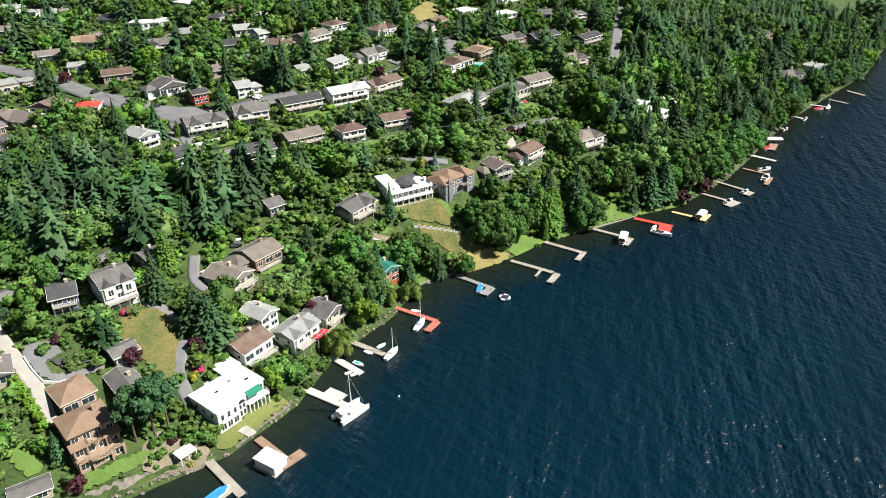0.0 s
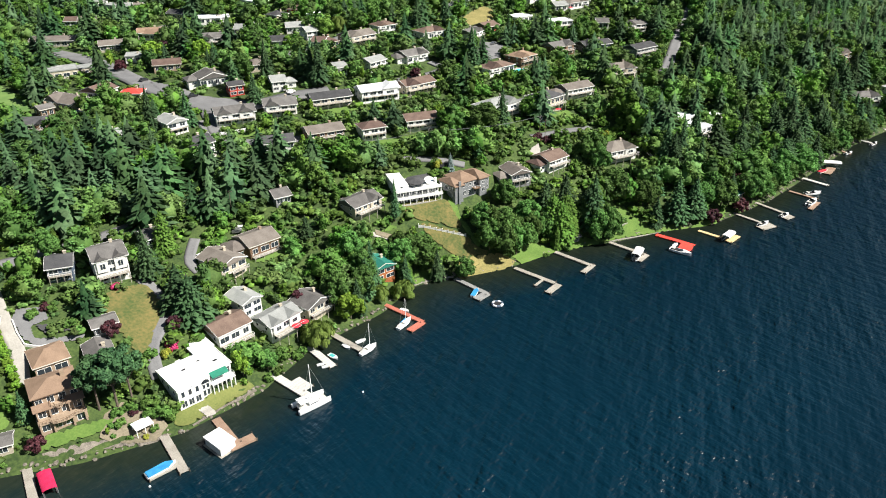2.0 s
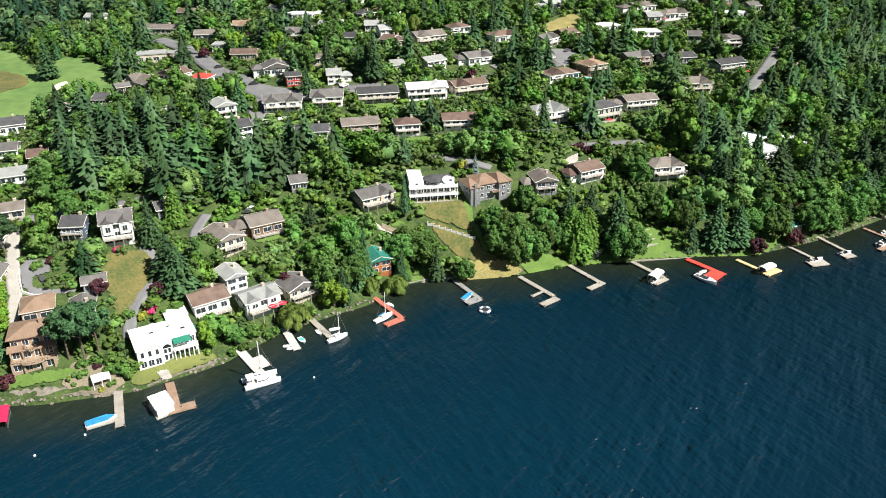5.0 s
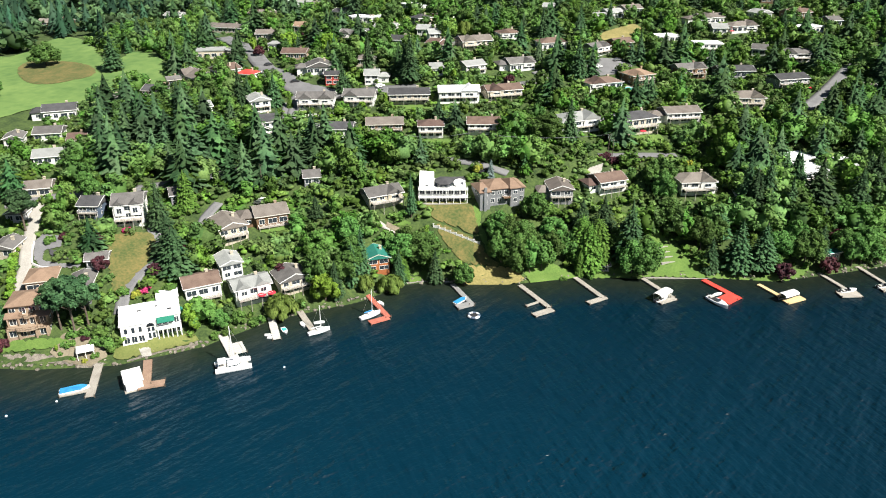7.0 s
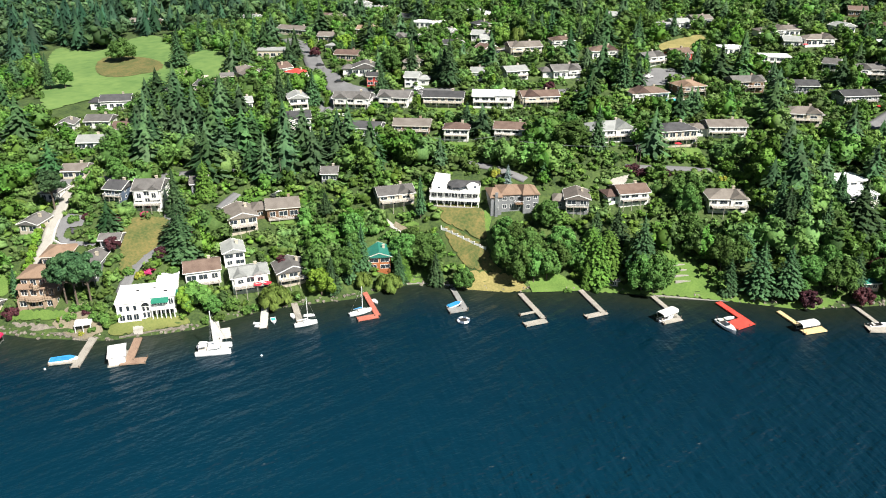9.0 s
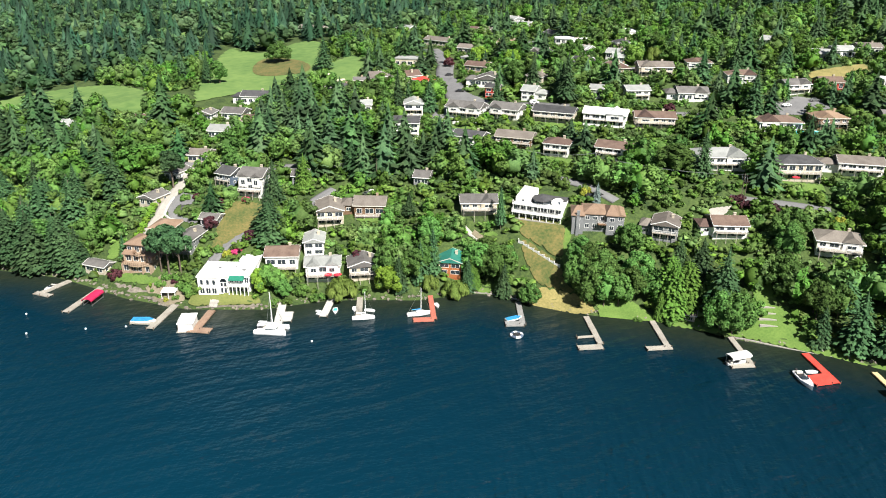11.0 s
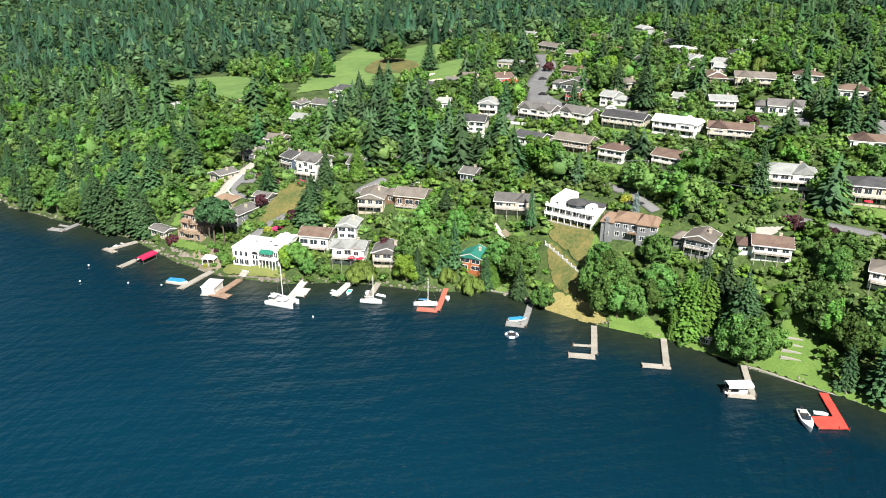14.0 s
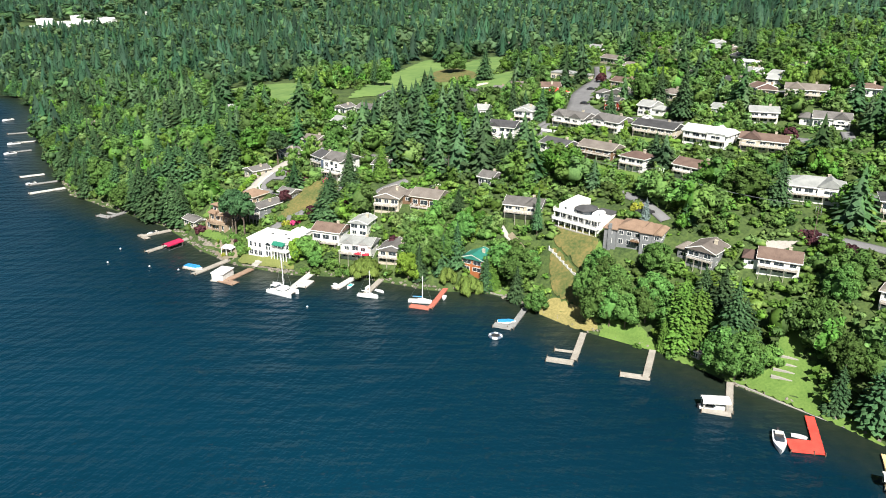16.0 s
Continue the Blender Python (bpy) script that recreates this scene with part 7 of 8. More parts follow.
house(-607.2, 693.5, 10, 14, 10, 4.5, "gable", "siding", "r_light", floors=2)
house(-583.9, 737.6, 10, 14, 10, 4.5, "gable", "siding", "r_light", floors=2)

# trees that stand out
tree("broad2", 1.4, 267.1, 13.5)
tree("broad0", 5.9, 267.9, 13.5)
tree("broad3", 10.2, 268.7, 13.5)
tree("broad2", 14.7, 269.4, 13.5)
tree("broad0", 5.4, 262.9, 13.5)
tree("broad3", 11.5, 262.9, 13.5)
tree("broad2", 15.7, 265.8, 13.5)
tree("broad0", 18.7, 269.6, 12.4)
tree("broad1", 8.9, 283.8, 11.8)
tree("broad0", 20.4, 275.3, 13.1)
tree("broad0", 66.0, 309.0, 13.5)
tree("broad2", 46.6, 320.0, 13.5, width=1.1)
tree("broad1", 19.1, 278.3, 13.5)
tree("cedar", 28.7, 282.6, 18.0, width=1.6)
tree("cedar", 33.8, 284.7, 18.0, width=1.6)
tree("cedar", 32.4, 281.5, 18.0, width=1.6)
tree("cedar", 31.1, 276.0, 10.8, width=0.8)
tree("broad3", 51.3, 287.1, 13.5, width=1.1)
tree("broad2", 41.4, 289.1, 13.5)
tree("fir1", 44.8, 289.1, 26.0, width=1.2)
tree("broad0", 45.5, 288.5, 13.5)
tree("broad3", 47.5, 286.0, 13.4)
tree("broad2", 50.8, 290.7, 13.0)
tree("broad0", 53.3, 309.7, 13.5, width=1.2)
tree("broad1", 64.2, 310.3, 12.4)
tree("broad2", 70.6, 313.2, 12.4)
tree("fir0", 80.0, 308.1, 21.0, width=1.5)
tree("fir1", 87.7, 312.2, 19.5, width=1.5)
tree("fir3", 71.5, 303.1, 14.5, width=1.1)
tree("plum", 96.3, 311.5, 6.5)
tree("plum", 109.7, 325.2, 6.5)
tree("plum", 109.8, 340.0, 6.5)
tree("plum", -81.0, 179.4, 4.5)
tree("plum", -95.5, 169.8, 5.1)
tree("plum", -83.7, 193.0, 3.7)
tree("plum", -52.8, 208.7, 4.4)
tree("plum", -44.6, 365.5, 5.4)
tree("plum", -196.6, 352.9, 5.7)
tree("plum", -188.5, 383.1, 6.5)
tree("plum", -144.7, 393.4, 6.5)
tree("lime", -35.4, 211.0, 11.0)
tree("willow", -42.3, 196.0, 7.3, width=1.3)
tree("willow", -21.7, 229.9, 6.3, width=1.2)
tree("willow", -29.0, 223.9, 5.6)
tree("pine", -83.6, 149.5, 19.9)
tree("pine", -88.3, 148.1, 16.9)
tree("pine", -81.2, 152.9, 18.0)
tree("pine", -132.3, 167.7, 15.9, width=1.2)
tree("fir0", -98.1, 196.9, 18.7, width=1.3)
tree("cedar", -99.6, 210.8, 16.1, width=1.2)
tree("fir2", -30.4, 257.2, 18.0, width=0.8)
tree("spruce", -14.5, 290.7, 7.9)
tree("broad2", -4.6, 321.3, 13.5, width=1.6)
tree("fir1", 2.6, 329.0, 20.7)
tree("broad3", -303.4, 290.8, 13.5, width=1.3)
tree("broad2", -263.5, 236.3, 13.5, width=1.1)
tree("fir1", -254.0, 299.2, 21.7, width=1.4)
tree("fir2", -268.3, 230.9, 20.7)
tree("lime", -186.0, 367.0, 11.0, width=1.2)
tree("lime", -159.7, 370.1, 11.0)
tree("column", -204.9, 357.2, 10.6)
tree("column", -68.4, 353.2, 7.6)
tree("cedar", -122.1, 294.4, 8.0)
tree("fir3", -130.1, 293.1, 15.9, width=1.2)
tree("fir0", -141.1, 281.9, 21.0)
tree("fir0", -20.4, 392.7, 21.6, width=1.3)
tree("fir0", -57.2, 430.2, 19.3, width=1.2)
tree("fir1", -45.6, 456.0, 18.3)
tree("fir2", -6.5, 445.8, 14.6)
tree("fir1", -86.7, 342.4, 24.1, width=1.1)
tree("fir3", -114.7, 346.2, 19.6)
tree("broad0", -124.6, 342.3, 13.5)
tree("fir3", -110.2, 319.1, 14.8, width=1.2)
tree("lime", -89.8, 307.4, 4.4)
tree("lime", -26.3, 329.3, 5.8)
tree("column", -76.3, 287.2, 7.0)
tree("column", -81.0, 313.3, 9.1, width=0.6)
tree("broad1", -106.6, 430.1, 13.5)
tree("willow", -99.7, 418.0, 8.0)
tree("broad0", -123.3, 204.1, 6.9)
tree("broad2", -129.0, 191.9, 12.3)
tree("cedar", -130.6, 197.9, 9.1)
tree("bush", -57.4, 175.9, 8.3)
tree("lime", -57.3, 172.4, 9.3, width=0.8)
tree("column", -82.9, 142.3, 3.0)
tree("broad1", -52.3, 178.4, 7.3)
tree("bush", -50.2, 184.7, 4.2)
tree("fir3", -11.8, 244.3, 13.5)
tree("broad1", -1.9, 248.0, 9.0)
tree("fir3", -33.1, 223.2, 15.3, width=1.1)
tree("fir0", -32.7, 228.3, 18.6)
tree("broad2", -34.0, 220.7, 13.1, width=1.1)
tree("fir3", -34.1, 214.8, 14.1, width=1.0)
tree("broad0", -40.9, 213.8, 13.5)
tree("fir3", -22.2, 236.3, 13.5)
tree("broad0", -27.3, 247.8, 9.1)
tree("broad1", -19.3, 251.1, 9.1)
tree("broad0", 101.0, 324.3, 13.5, width=1.2)
tree("broad2", 96.4, 326.0, 13.5)
tree("fir2", 82.7, 336.1, 26.0)
tree("fir0", 75.6, 331.9, 26.0)
tree("fir1", 91.2, 335.8, 20.1)
tree("broad0", 42.9, 326.0, 13.5, width=1.3)
tree("broad2", 116.3, 335.1, 13.5)
tree("broad3", 111.9, 336.5, 11.2)
tree("shrub_pink", -103.7, 187.3, 1.6)
tree("shrub_pink", -78.8, 172.8, 2.0)
tree("shrub_yellow", -79.1, 169.3, 2.2)
tree("shrub_yellow", -61.0, 176.5, 3)
tree("shrub", -119.8, 168.6, 2.5)
tree("shrub", -116.4, 172.8, 2.4)
tree("shrub_plum", -118.1, 172.4, 2.2)
tree("shrub_plum", -107.7, 178.1, 2.4)
tree("shrub", -107.8, 169.1, 2.6)
tree("shrub", -110.0, 175.1, 2)
tree("shrub", -83.0, 148.2, 2.2)
tree("shrub", -80.7, 150.6, 2.4)
tree("shrub", -81.0, 145.8, 2)
tree("shrub", -74.7, 150.6, 2.6)
tree("shrub", -72.0, 151.8, 3.4)
tree("shrub", -76.0, 153.4, 3.2)
tree("shrub", -69.7, 152.2, 2.6)
tree("shrub_plum", -98.5, 134.2, 3)
tree("shrub", -82.7, 167.5, 2.4)
tree("shrub", -74.0, 177.7, 2)
tree("shrub", -79.9, 176.6, 2.0)
tree("shrub", 35.3, 276.6, 2.2)
tree("shrub", 27.4, 270.0, 1.6)
tree("shrub", 82.1, 308.0, 1.8)
tree("shrub", -45.3, 190.0, 2)
tree("shrub", -46.1, 187.1, 2.4)
tree("shrub", -48.6, 178.6, 2.2)
tree("shrub", -50.5, 174.6, 2)
tree("shrub_yellow", -20.0, 290.1, 3)
tree("shrub_yellow", 48.9, 346.5, 3)
tree("shrub_yellow", -173.4, 181.8, 4)

for _k in range(8):
    tree("lime", -124.0 + 1.9 * _k, 158.3 - 1.68 * _k, 3.0, width=1.2)
tree("broad2", -35.0, 226.2, 14.0)
tree("cedar", -23.0, 238.6, 12.5, width=1.3)
tree("broad0", -41.5, 233.0, 12.0)
tree("fir0", -104.5, 139.6, 11.0)

for _x, _y, _h, _key in ((-83.0, 144.5, 1.3, "shrub"), (-79.6, 149.6, 1.5, "shrub_plum"), (-77.4, 143.4, 1.2, "shrub"), (-72.5, 147.8, 1.6, "shrub"), (-81.5, 142.3, 1.0, "shrub"), (-73.4, 144.6, 1.1, "shrub_yellow"), (-78.4, 146.4, 1.1, "shrub")):
    tree(_key, _x, _y, _h)

# open woodland regions: plan outlines
NO_TREES.append([(-262, 198), (-216, 193), (-202, 212), (-204, 232), (-222, 252), (-240, 240)])
FIR_WOOD = [[(-131, 198), (-99, 225), (-84, 247), (-63, 265), (-75, 278), (-95, 267), (-116, 259), (-160, 256), (-182, 247), (-188, 236), (-184, 224), (-161, 214)], [(-343, 20), (-201, 65), (-134, 105), (-119, 121), (-132, 135), (-139, 148), (-174, 148), (-188, 171), (-176, 180), (-200, 186), (-216, 173), (-278, 124), (-392, 117), (-479, 30)]]
MIXED_WOOD = [[(-41, 211), (-30, 225), (-15, 246), (-12, 256), (-32, 257), (-43, 241), (-56, 231), (-68, 213), (-74, 203), (-86, 195), (-85, 187), (-71, 183), (-68, 197), (-59, 210)], [(21, 275), (58, 300), (80, 309), (109, 332), (120, 344), (104, 421), (56, 370), (70, 329), (34, 301), (9, 281)], [(-80, 246), (-40, 279), (5, 309), (-1, 325), (-34, 307), (-96, 272)], [(75, 328), (130, 342), (151, 387), (204, 464), (271, 522), (357, 724), (115, 550), (88, 389)]]
FAR_WOOD = [[(-574, -57), (-407, 116), (-401, 261), (-404, 377), (-851, 533), (-977, -158)]]
LUSH = [[(-76, 211), (-60, 227), (-48, 218), (-55, 209), (-68, 205)], [(-47, 239), (-34, 250), (-18, 253), (-10, 250), (-19, 246), (-38, 235)], [(-84, 191), (-76, 204), (-64, 200), (-70, 183)], [(-68, 178), (-66, 182), (-50, 185), (-48, 179), (-55, 173)], [(-70, 280), (-32, 308), (-3, 319), (-0, 310), (-24, 296), (-54, 275)], [(-115, 157), (-126, 169), (-143, 178), (-138, 169), (-121, 155), (-116, 144), (-105, 137)], [(-7, 383), (13, 397), (22, 416), (41, 435), (58, 443), (63, 423), (48, 412), (28, 394), (5, 364)], [(-133, 307), (-108, 317), (-88, 327), (-89, 319), (-124, 302)]]

# parasols, cars, poles and other small things
parasol(-48.3, 194.4, 5.5, "c_red")
parasol(-46.6, 197.1, 5.5, "c_red")
parasol(-41.3, 252.2, 20.1, "c_blue")
parasol(26.7, 353.2, 33.5, "c_red")
parasol(27.3, 510.0, 55.2, "c_red")
parasol(79.9, 448.0, 40.2, "c_red")
car(-81.6, 231.9, 20, "white")
car(-81.8, 230.0, 20, "steel")
car(-17.0, 413.6, 80, "white")
car(-13.1, 429.6, 60, "steel")
car(-140.5, 319.3, 40, "dark")
car(-96.8, 331.1, 80, "white")
car(-175.3, 337.5, 60, "dark")
car(-183.8, 295.0, 20, "white")
car(-97.4, 331.9, 20, "white")
car(-17.8, 290.8, 70, "dark")
car(-16.3, 292.7, 70, "dark")
car(-151.7, 335.2, 10, "white")
car(-87.8, 212.9, 150, "white")
car(-86.2, 211.3, 150, "steel")
car(-10.2, 439.4, 40, "dark")
power_pole(-25.2, 300.9)
power_pole(19.5, 330.9)
power_pole(22.1, 328.7)
power_pole(-23.6, 298.6)
power_pole(-49.1, 281.9)
power_pole(-131.7, 203.2)
power_pole(-87.0, 237.4)
wires(sorted(POLES[:5]))
lawn_steps(58.0, 296.6, 45, 4, 5.4)
cover("pool", [(0.4, 393.9), (3.2, 399.6), (7.1, 401.3), (6.4, 395.2), (2.2, 391.6)], "pool", "turquoise garden swimming pool", "pool", lift=0.5, cell=0.5)
cover("pool_deck", [(-1.2, 391.0), (2.4, 401.4), (8.8, 402.7), (7.4, 392.9), (2.2, 388.4)], "concrete", "pale concrete pool surround", "patio", lift=0.36, cell=0.6)
cover("pool", [(-86.8, 271.0), (-84.8, 273.8), (-82.1, 273.0), (-83.6, 270.0)], "pool", "small round blue garden pool", "pool", lift=0.6, cell=0.4)
tree("shrub_plum", 21.6, 328.6, 2.4)
tree("shrub_plum", 23.0, 330.0, 2.4)
tree("shrub_plum", 24.4, 331.4, 2.4)
tree("shrub_plum", 25.7, 332.8, 2.4)
tree("shrub_plum", 27.1, 334.2, 2.4)
tree("shrub_plum", 28.5, 335.5, 2.4)
tree("shrub_plum", 30.0, 336.9, 2.4)
tree("shrub_plum", 17.6, 328.1, 2.0)
tree("shrub_plum", 17.9, 329.0, 2.0)
tree("shrub_plum", 18.3, 329.8, 2.0)
tree("shrub_plum", 18.6, 330.7, 2.0)
tree("shrub_plum", 19.0, 331.6, 2.0)
slope_stairs(67.8, 344.3, 74.2, 335.9)
slope_stairs(33.6, 317.1, 39.7, 315.4)
slope_stairs(131.2, 400.4, 129.7, 375.9)


# ---- woods and gardens between the houses ----
def triangles(me):
    me.calc_loop_triangles()
    v = np.empty(len(me.vertices) * 3)
    me.vertices.foreach_get("co", v)
    f = np.empty(len(me.loop_triangles) * 3, dtype=np.int32)
    me.loop_triangles.foreach_get("vertices", f)
    return v.reshape(-1, 3), f.reshape(-1, 3)


def mass(name, items, templates, material, label, category):
    """Many trees joined into one mesh: items are (template, x, y, z, size, width, turn)."""
    if not items:
        return
    V, F, base = [], [], 0
    for k, x, y, z, s, w, a in items:
        tv, tf = templates[k]
        c, q = math.cos(a) * s * w, math.sin(a) * s * w
        V.append(np.stack([tv[:, 0] * c - tv[:, 1] * q + x, tv[:, 0] * q + tv[:, 1] * c + y, tv[:, 2] * s + z], 1))
        F.append(tf + base)
        base += len(tv)
    V, F = np.concatenate(V), np.concatenate(F)
    me = bpy.data.meshes.new(name)
    me.vertices.add(len(V))
    me.vertices.foreach_set("co", V.ravel())
    me.loops.add(len(F) * 3)
    me.loops.foreach_set("vertex_index", F.ravel().astype(np.int32))
    me.polygons.add(len(F))
    me.polygons.foreach_set("loop_start", np.arange(0, len(F) * 3, 3, dtype=np.int32))
    me.materials.append(M[material])
    me.update(calc_edges=True)
    tagged(new(name, me), label, category, kind="stuff")


def in_any(x, y, polys):
    r = np.zeros(len(x), bool)
    for p in polys:
        r |= inside(x, y, p)
    return r


def spread(x0, y0, x1, y1, step, g):
    X, Y = np.meshgrid(np.arange(x0, x1, step), np.arange(y0, y1, step))
    return X.ravel() + g.uniform(-0.45, 0.45, X.size) * step, Y.ravel() + g.uniform(-0.45, 0.45, X.size) * step


def plant():
    g = rnd(11)
    foot = np.array(FOOT)
    road = np.array(ROADS)
    done = np.array(PLACED)
    # every candidate: place, and which sort of planting it belongs to
    xs, ys, sort = [], [], []
    x, y = spread(-460, 20, 330, 640, 7.1, g)
    fir, mix = in_any(x, y, FIR_WOOD), in_any(x, y, MIXED_WOOD)
    fir &= (x > -160) | (g.uniform(size=len(x)) < 0.6)
    xs.append(x[fir]), ys.append(y[fir]), sort.append(np.zeros(fir.sum(), int))
    ok = mix & ~in_any(x, y, FIR_WOOD)
    xs.append(x[ok]), ys.append(y[ok]), sort.append(np.ones(ok.sum(), int))
    x, y = spread(-330, 90, 330, 620, 6.6, g)
    ok = ~in_any(x, y, FIR_WOOD + MIXED_WOOD + FAR_WOOD) & (g.uniform(size=len(x)) < np.where(y + 0.4 * x > 235, 0.74, 0.9))
    xs.append(x[ok]), ys.append(y[ok]), sort.append(np.full(ok.sum(), 2))
    x, y = spread(-330, 90, 330, 620, 3.4, g)
    ok = in_any(x, y, LUSH) & (g.uniform(size=len(x)) < 0.85)
    xs.append(x[ok]), ys.append(y[ok]), sort.append(np.full(ok.sum(), 5))
    for x0, y0, x1, y1 in ((-520, -90, -112, 130), (112, 320, 360, 700)):  # overhanging belt along the wooded shores
        x, y = spread(x0, y0, x1, y1, 4.6, g)
        ok = (shore_distance(x, y) < 16) & (shore_distance(x, y) > 0)
        xs.append(x[ok]), ys.append(y[ok]), sort.append(np.full(ok.sum(), 6))
    x, y = spread(-1000, -150, 620, 1000, 13.5, g)
    ok = ~((x > -330) & (x < 330) & (y > 90) & (y < 620)) & ~in_any(x, y, FIR_WOOD + MIXED_WOOD)
    xs.append(x[ok]), ys.append(y[ok]), sort.append(np.full(ok.sum(), 3))
    x, y = spread(-2300, -500, 900, 2300, 27, g)
    ok = ~((x > -1000) & (x < 620) & (y > -150) & (y < 1000)) & (np.hypot(x - 100, y) < 2300)
    xs.append(x[ok]), ys.append(y[ok]), sort.append(np.full(ok.sum(), 4))
    x, y, sort = np.concatenate(xs), np.concatenate(ys), np.concatenate(sort)
    # leave out what lies behind the ridge or far beside, and clearings
    a0 = np.degrees(np.arctan2(-x, y))
    a1 = np.degrees(np.arctan2(-(x - 210), y - 168))
    clear = np.sin(x * 0.013 + 2 * np.sin(y * 0.006)) * np.sin(y * 0.011 + np.sin(x * 0.009) * 2) > 0.62
    ok = (a0 > -36) & (a1 < 114) & ~((sort >= 3) & (sort < 5) & (x < 150) & clear & (g.uniform(size=len(x)) < 0.85))
    x, y, sort = x[ok], y[ok], sort[ok]
    ok = (sort < 3) | (sort > 4) | (y < np.where(x > 0, 700, 710 - 0.55 * (x + 120)))
    x, y, sort = x[ok], y[ok], sort[ok]
    d = shore_distance(x, y)
    ok = (d > np.where((sort < 2) | (sort == 6) | (x < -100) | (x > 105), 1.0, 4.0)) & ~in_any(x, y, NO_TREES)
    x, y, sort, d = x[ok], y[ok], sort[ok], d[ok]
    sort = np.where((sort == 2) & (x > 105), 1, sort)
    keep = np.ones(len(x), bool)
    low, mid = np.zeros(len(x), bool), np.zeros(len(x), bool)
    for fx, fy, hw, hd, ux, uy, deck in foot:
        dx, dy = x - fx, y - fy
        ahead, across = dx * ux + dy * uy, np.abs(dx * uy - dy * ux)
        keep &= ~((across < hw + 1.5) & (ahead > -hd - 1.5) & (ahead < hd + 1.2 + deck))
        low |= (ahead > -hd) & (ahead < hd + 7) & (across < hw + 0.5)
        low |= (across < hw + 2.5) & (np.abs(ahead) < hd + 2)
        mid |= (ahead > 0) & (ahead < hd + 16) & (across < hw)
    for rx, ry, r in road:
        keep &= np.hypot(x - rx, y - ry) > r + (4.0 if r > 3 else 1.6)
    for rx, ry in done:
        keep &= np.hypot(x - rx, y - ry) > 3.4
    x, y, sort, d, low, mid = x[keep], y[keep], sort[keep], d[keep], low[keep], mid[keep]
    z = ground(x, y)
    order = np.argsort(d)
    count = {"conifer": 0, "broad": 0, "bush": 0}
    cap = {"conifer": 200, "broad": 175, "bush": 190}
    lots = {"conifer": [], "broad": [], "bush": [], "far_conifer": [], "far_broad": []}
    for i in order:
        u, s = g.uniform(), sort[i]
        far = s == 4
        if low[i]:
            what, h = "bush", g.uniform(1.0, 2.6)
        elif s == 5:
            what, h = ("bush", g.uniform(2.2, 4.6)) if u < 0.85 else ("broad", g.uniform(5, 8))
        elif mid[i]:
            what, h = ("bush", g.uniform(1.8, 4.6)) if u < 0.8 else ("broad", g.uniform(3.5, 6))
        elif s == 6:
            what, h = ("broad", g.uniform(5, 12)) if u < 0.55 else ("conifer", g.uniform(12, 20)) if u < 0.65 else ("bush", g.uniform(2.5, 6))
        elif s == 0:
            u = u if x[i] > -160 else u * 1.5
            what, h = ("conifer", g.uniform(15, 25)) if u < 0.6 else ("broad", g.uniform(9, 15))
        elif s == 1 and x[i] > 60:
            what, h = ("broad", g.uniform(9, 16)) if u < 0.5 else ("conifer", g.uniform(14, 24)) if u < 0.9 else ("bush", g.uniform(2.5, 5.5))
        elif s == 1:
            what, h = ("broad", g.uniform(10, 17) if x[i] > 30 and d[i] < 110 else g.uniform(8, 14)) if u < 0.62 else ("conifer", g.uniform(10, 18)) if u < 0.78 else ("bush", g.uniform(2.5, 5.5))
        elif s == 2:
            if x[i] < -112 and d[i] < 70:
                what, h = ("broad", g.uniform(6, 12)) if u < 0.7 else ("conifer", g.uniform(12, 20)) if u < 0.8 else ("bush", g.uniform(2.5, 5))
            elif d[i] < 60:
                what, h = ("broad", g.uniform(4.5, 9)) if u < 0.32 else ("conifer", g.uniform(8, 15)) if u < 0.36 else ("bush", g.uniform(1.8, 5))
            else:
                what, h = ("broad", g.uniform(6, 13)) if u < 0.42 else ("conifer", g.uniform(10, 22)) if u < 0.55 else ("bush", g.uniform(2.0, 5.6))
        elif s == 3:
            what, h = ("conifer", g.uniform(14, 24)) if u < 0.55 else ("broad", g.uniform(9, 17))
        else:
            what, h = ("conifer", g.uniform(18, 28)) if u < 0.7 else ("broad", g.uniform(12, 18))
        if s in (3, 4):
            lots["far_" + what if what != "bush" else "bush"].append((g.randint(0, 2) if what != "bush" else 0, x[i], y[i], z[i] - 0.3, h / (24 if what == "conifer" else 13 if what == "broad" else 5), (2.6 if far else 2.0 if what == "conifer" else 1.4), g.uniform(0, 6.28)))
        elif count[what] < cap[what]:
            count[what] += 1
            if what == "conifer":
                key = "fir%d" % g.randint(0, 4)
            elif what == "broad":
                key = ("broad0", "broad1", "broad2", "broad3", "broad0", "broad2", "broad3", "lime")[g.randint(0, 8)]
            else:
                key = ("bush", "bush", "bush", "shrub", "shrub", "shrub", "shrub_yellow", "shrub_plum")[g.randint(0, 8)]
                key = "bush" if h > 2.4 else key
            tree(key, x[i], y[i], h, width=g.uniform(1.0, 1.35) * (1.4 if what == "conifer" else 1.0))
        else:
            lots[what].append((g.randint(0, 3), x[i], y[i], z[i] - 0.2, h / (24 if what == "conifer" else 13 if what == "broad" else 5), g.uniform(1.0, 1.4) * (1.4 if what == "conifer" else 1.0), g.uniform(0, 6.28)))
    # undergrowth between everything, on the near hillside
    x, y = spread(-330, 90, 300, 560, 3.5, g)
    d = shore_distance(x, y)
    ok = (d > 2.5) & ~in_any(x, y, NO_TREES) & (np.degrees(np.arctan2(-x, y)) > -34) & (g.uniform(size=len(x)) < np.where(d < 125, 0.95, 0.4))
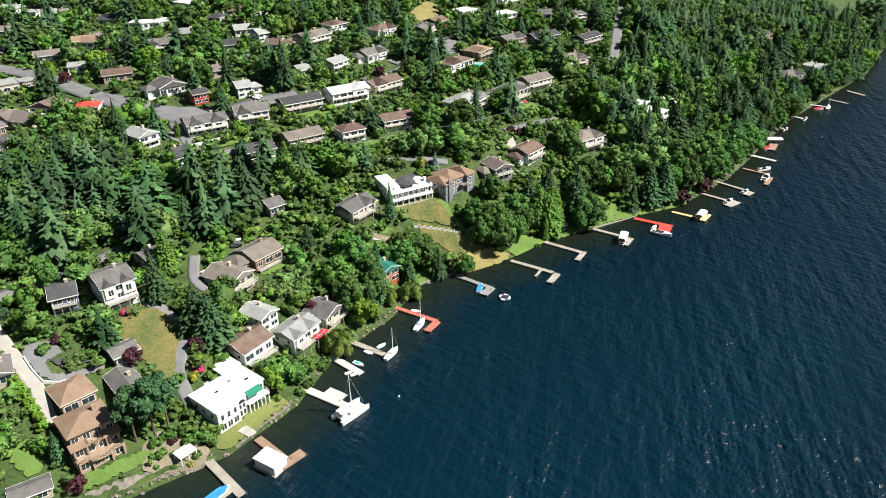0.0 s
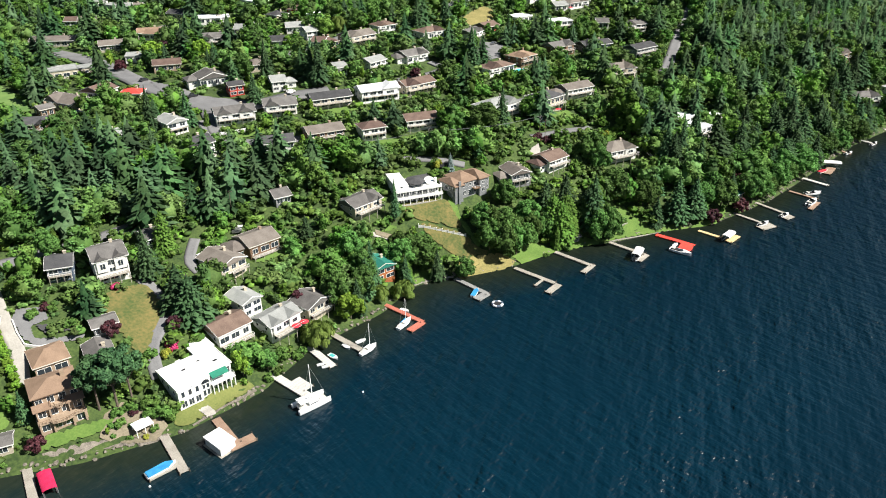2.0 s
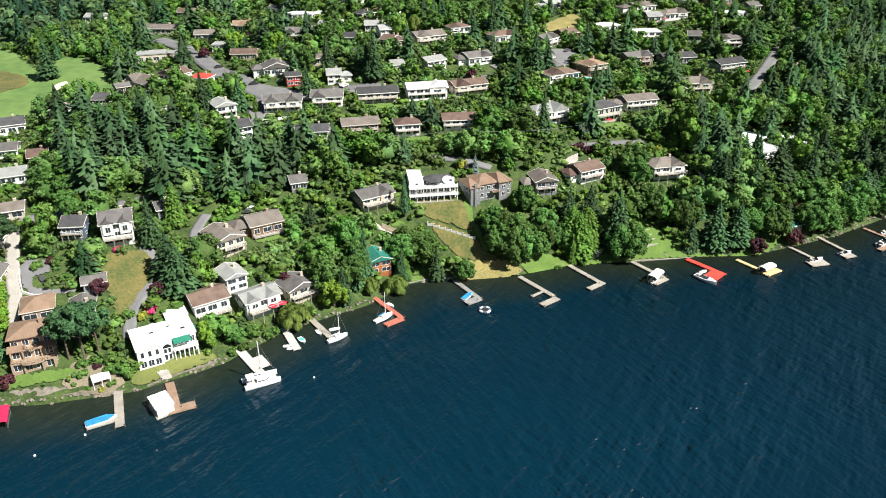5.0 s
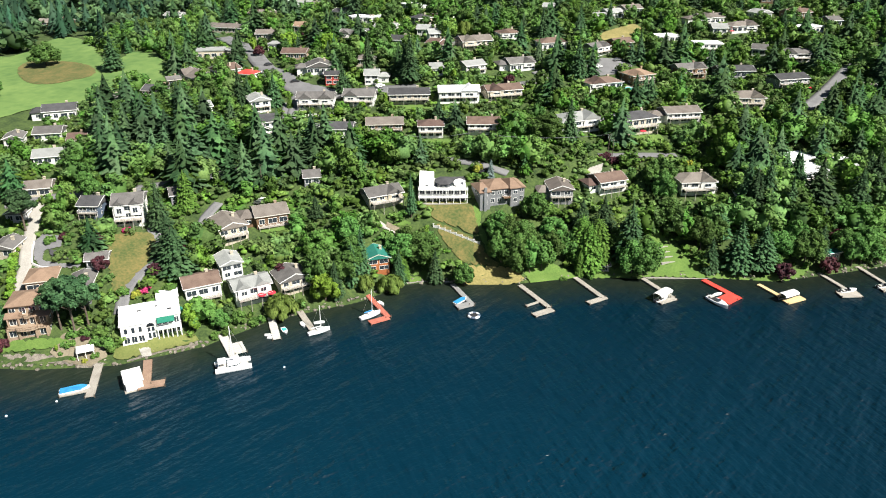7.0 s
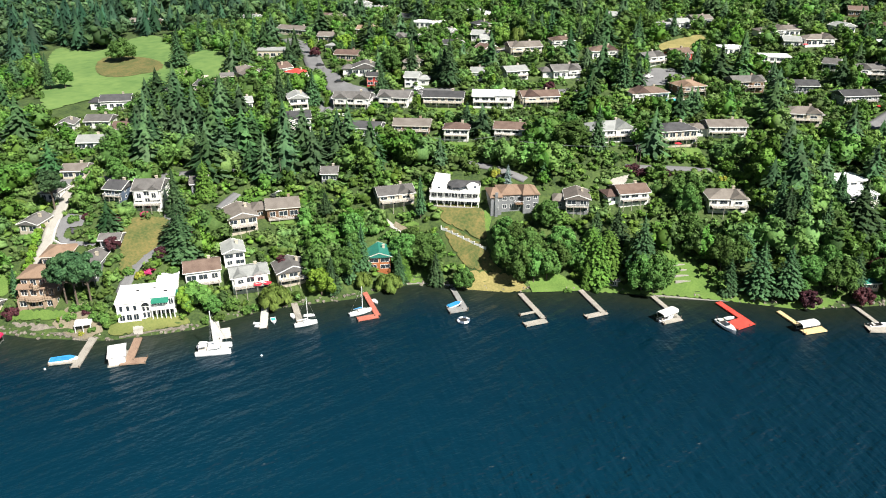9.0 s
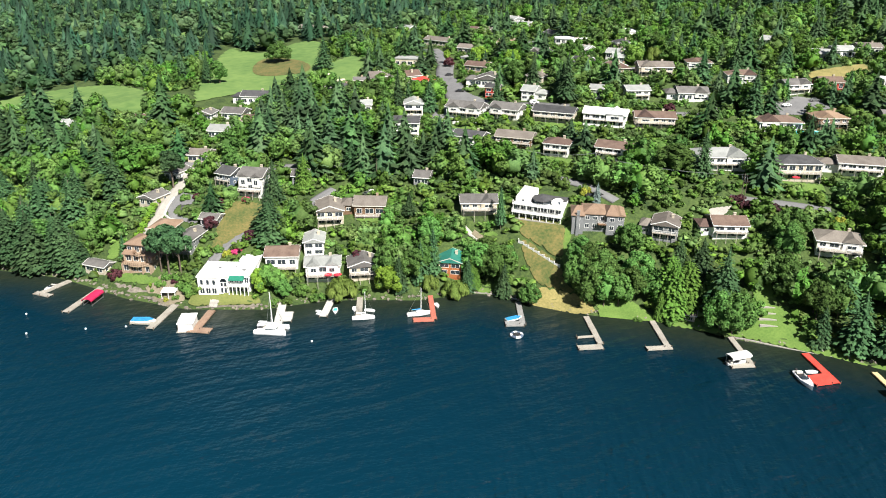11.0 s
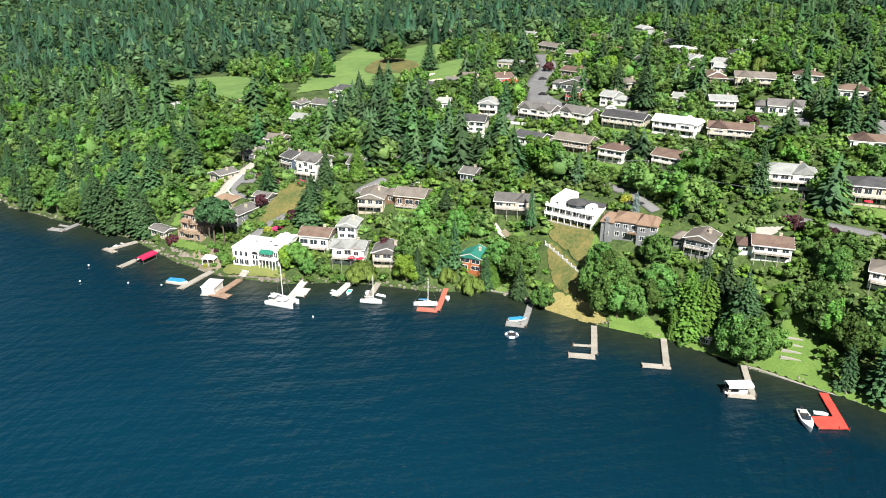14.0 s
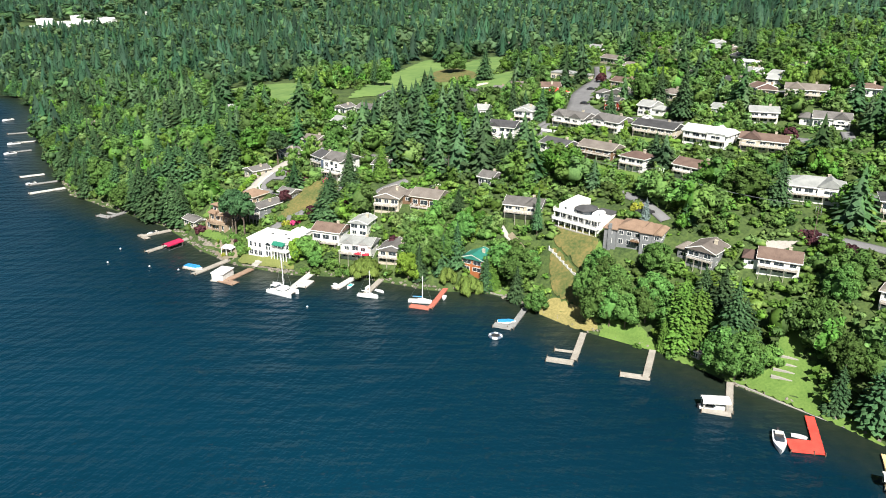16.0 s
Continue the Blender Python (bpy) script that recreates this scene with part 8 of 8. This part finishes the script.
    x, y = x[ok], y[ok]
    keep = np.ones(len(x), bool)
    for fx, fy, hw, hd, ux, uy, deck in foot:
        dx, dy = x - fx, y - fy
        ahead, across = dx * ux + dy * uy, np.abs(dx * uy - dy * ux)
        keep &= ~((across < hw + 1.0) & (ahead > -hd - 1.0) & (ahead < hd + 1.0 + deck))
    for rx, ry, r in road:
        keep &= np.hypot(x - rx, y - ry) > r + 0.8
    x, y = x[keep], y[keep]
    under = [(g.randint(0, 3), a, b, c - 0.1, g.uniform(0.8, 3.0) / 2.0, g.uniform(1.0, 1.8), g.uniform(0, 6.28)) for a, b, c in zip(x, y, ground(x, y))]
    low_bush = [triangles(broad_mesh(250 + k, 2.0, 1.5, 24, 0.5, "hedge", 0.0, 1)) for k in range(3)]
    mass("undergrowth", under, low_bush, "hedge_mass", "low green undergrowth and garden planting on the slope", "shrubs")
    con = [triangles(conifer_mesh(200 + k, 24, 5.2, 130, 2, narrow=0.95, fat=1.3)) for k in range(3)]
    brd = [triangles(broad_mesh(210 + k, 13, 5.2, 350, 0.62, lobes=9, bottom=0.03)) for k in range(3)]
    bsh = [triangles(broad_mesh(220 + k, 5, 3.2, 80, 0.7, "hedge", 0.0, 4)) for k in range(3)]
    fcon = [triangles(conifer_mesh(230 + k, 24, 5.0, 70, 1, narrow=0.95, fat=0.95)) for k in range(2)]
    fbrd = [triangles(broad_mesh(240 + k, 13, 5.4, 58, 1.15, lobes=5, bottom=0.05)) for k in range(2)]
    mass("hillside_conifers", lots["conifer"], con, "conifer_mass", "dark green firs and cedars among the houses", "woods")
    mass("hillside_broadleaf_trees", lots["broad"], brd, "broad_mass", "mid-green broadleaf trees among the houses", "woods")
    mass("garden_bushes", lots["bush"], bsh, "hedge_mass", "green garden bushes and hedges between houses", "shrubs")
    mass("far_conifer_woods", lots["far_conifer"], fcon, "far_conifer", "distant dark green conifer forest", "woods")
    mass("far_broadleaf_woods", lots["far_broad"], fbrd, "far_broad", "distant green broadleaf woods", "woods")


plant()
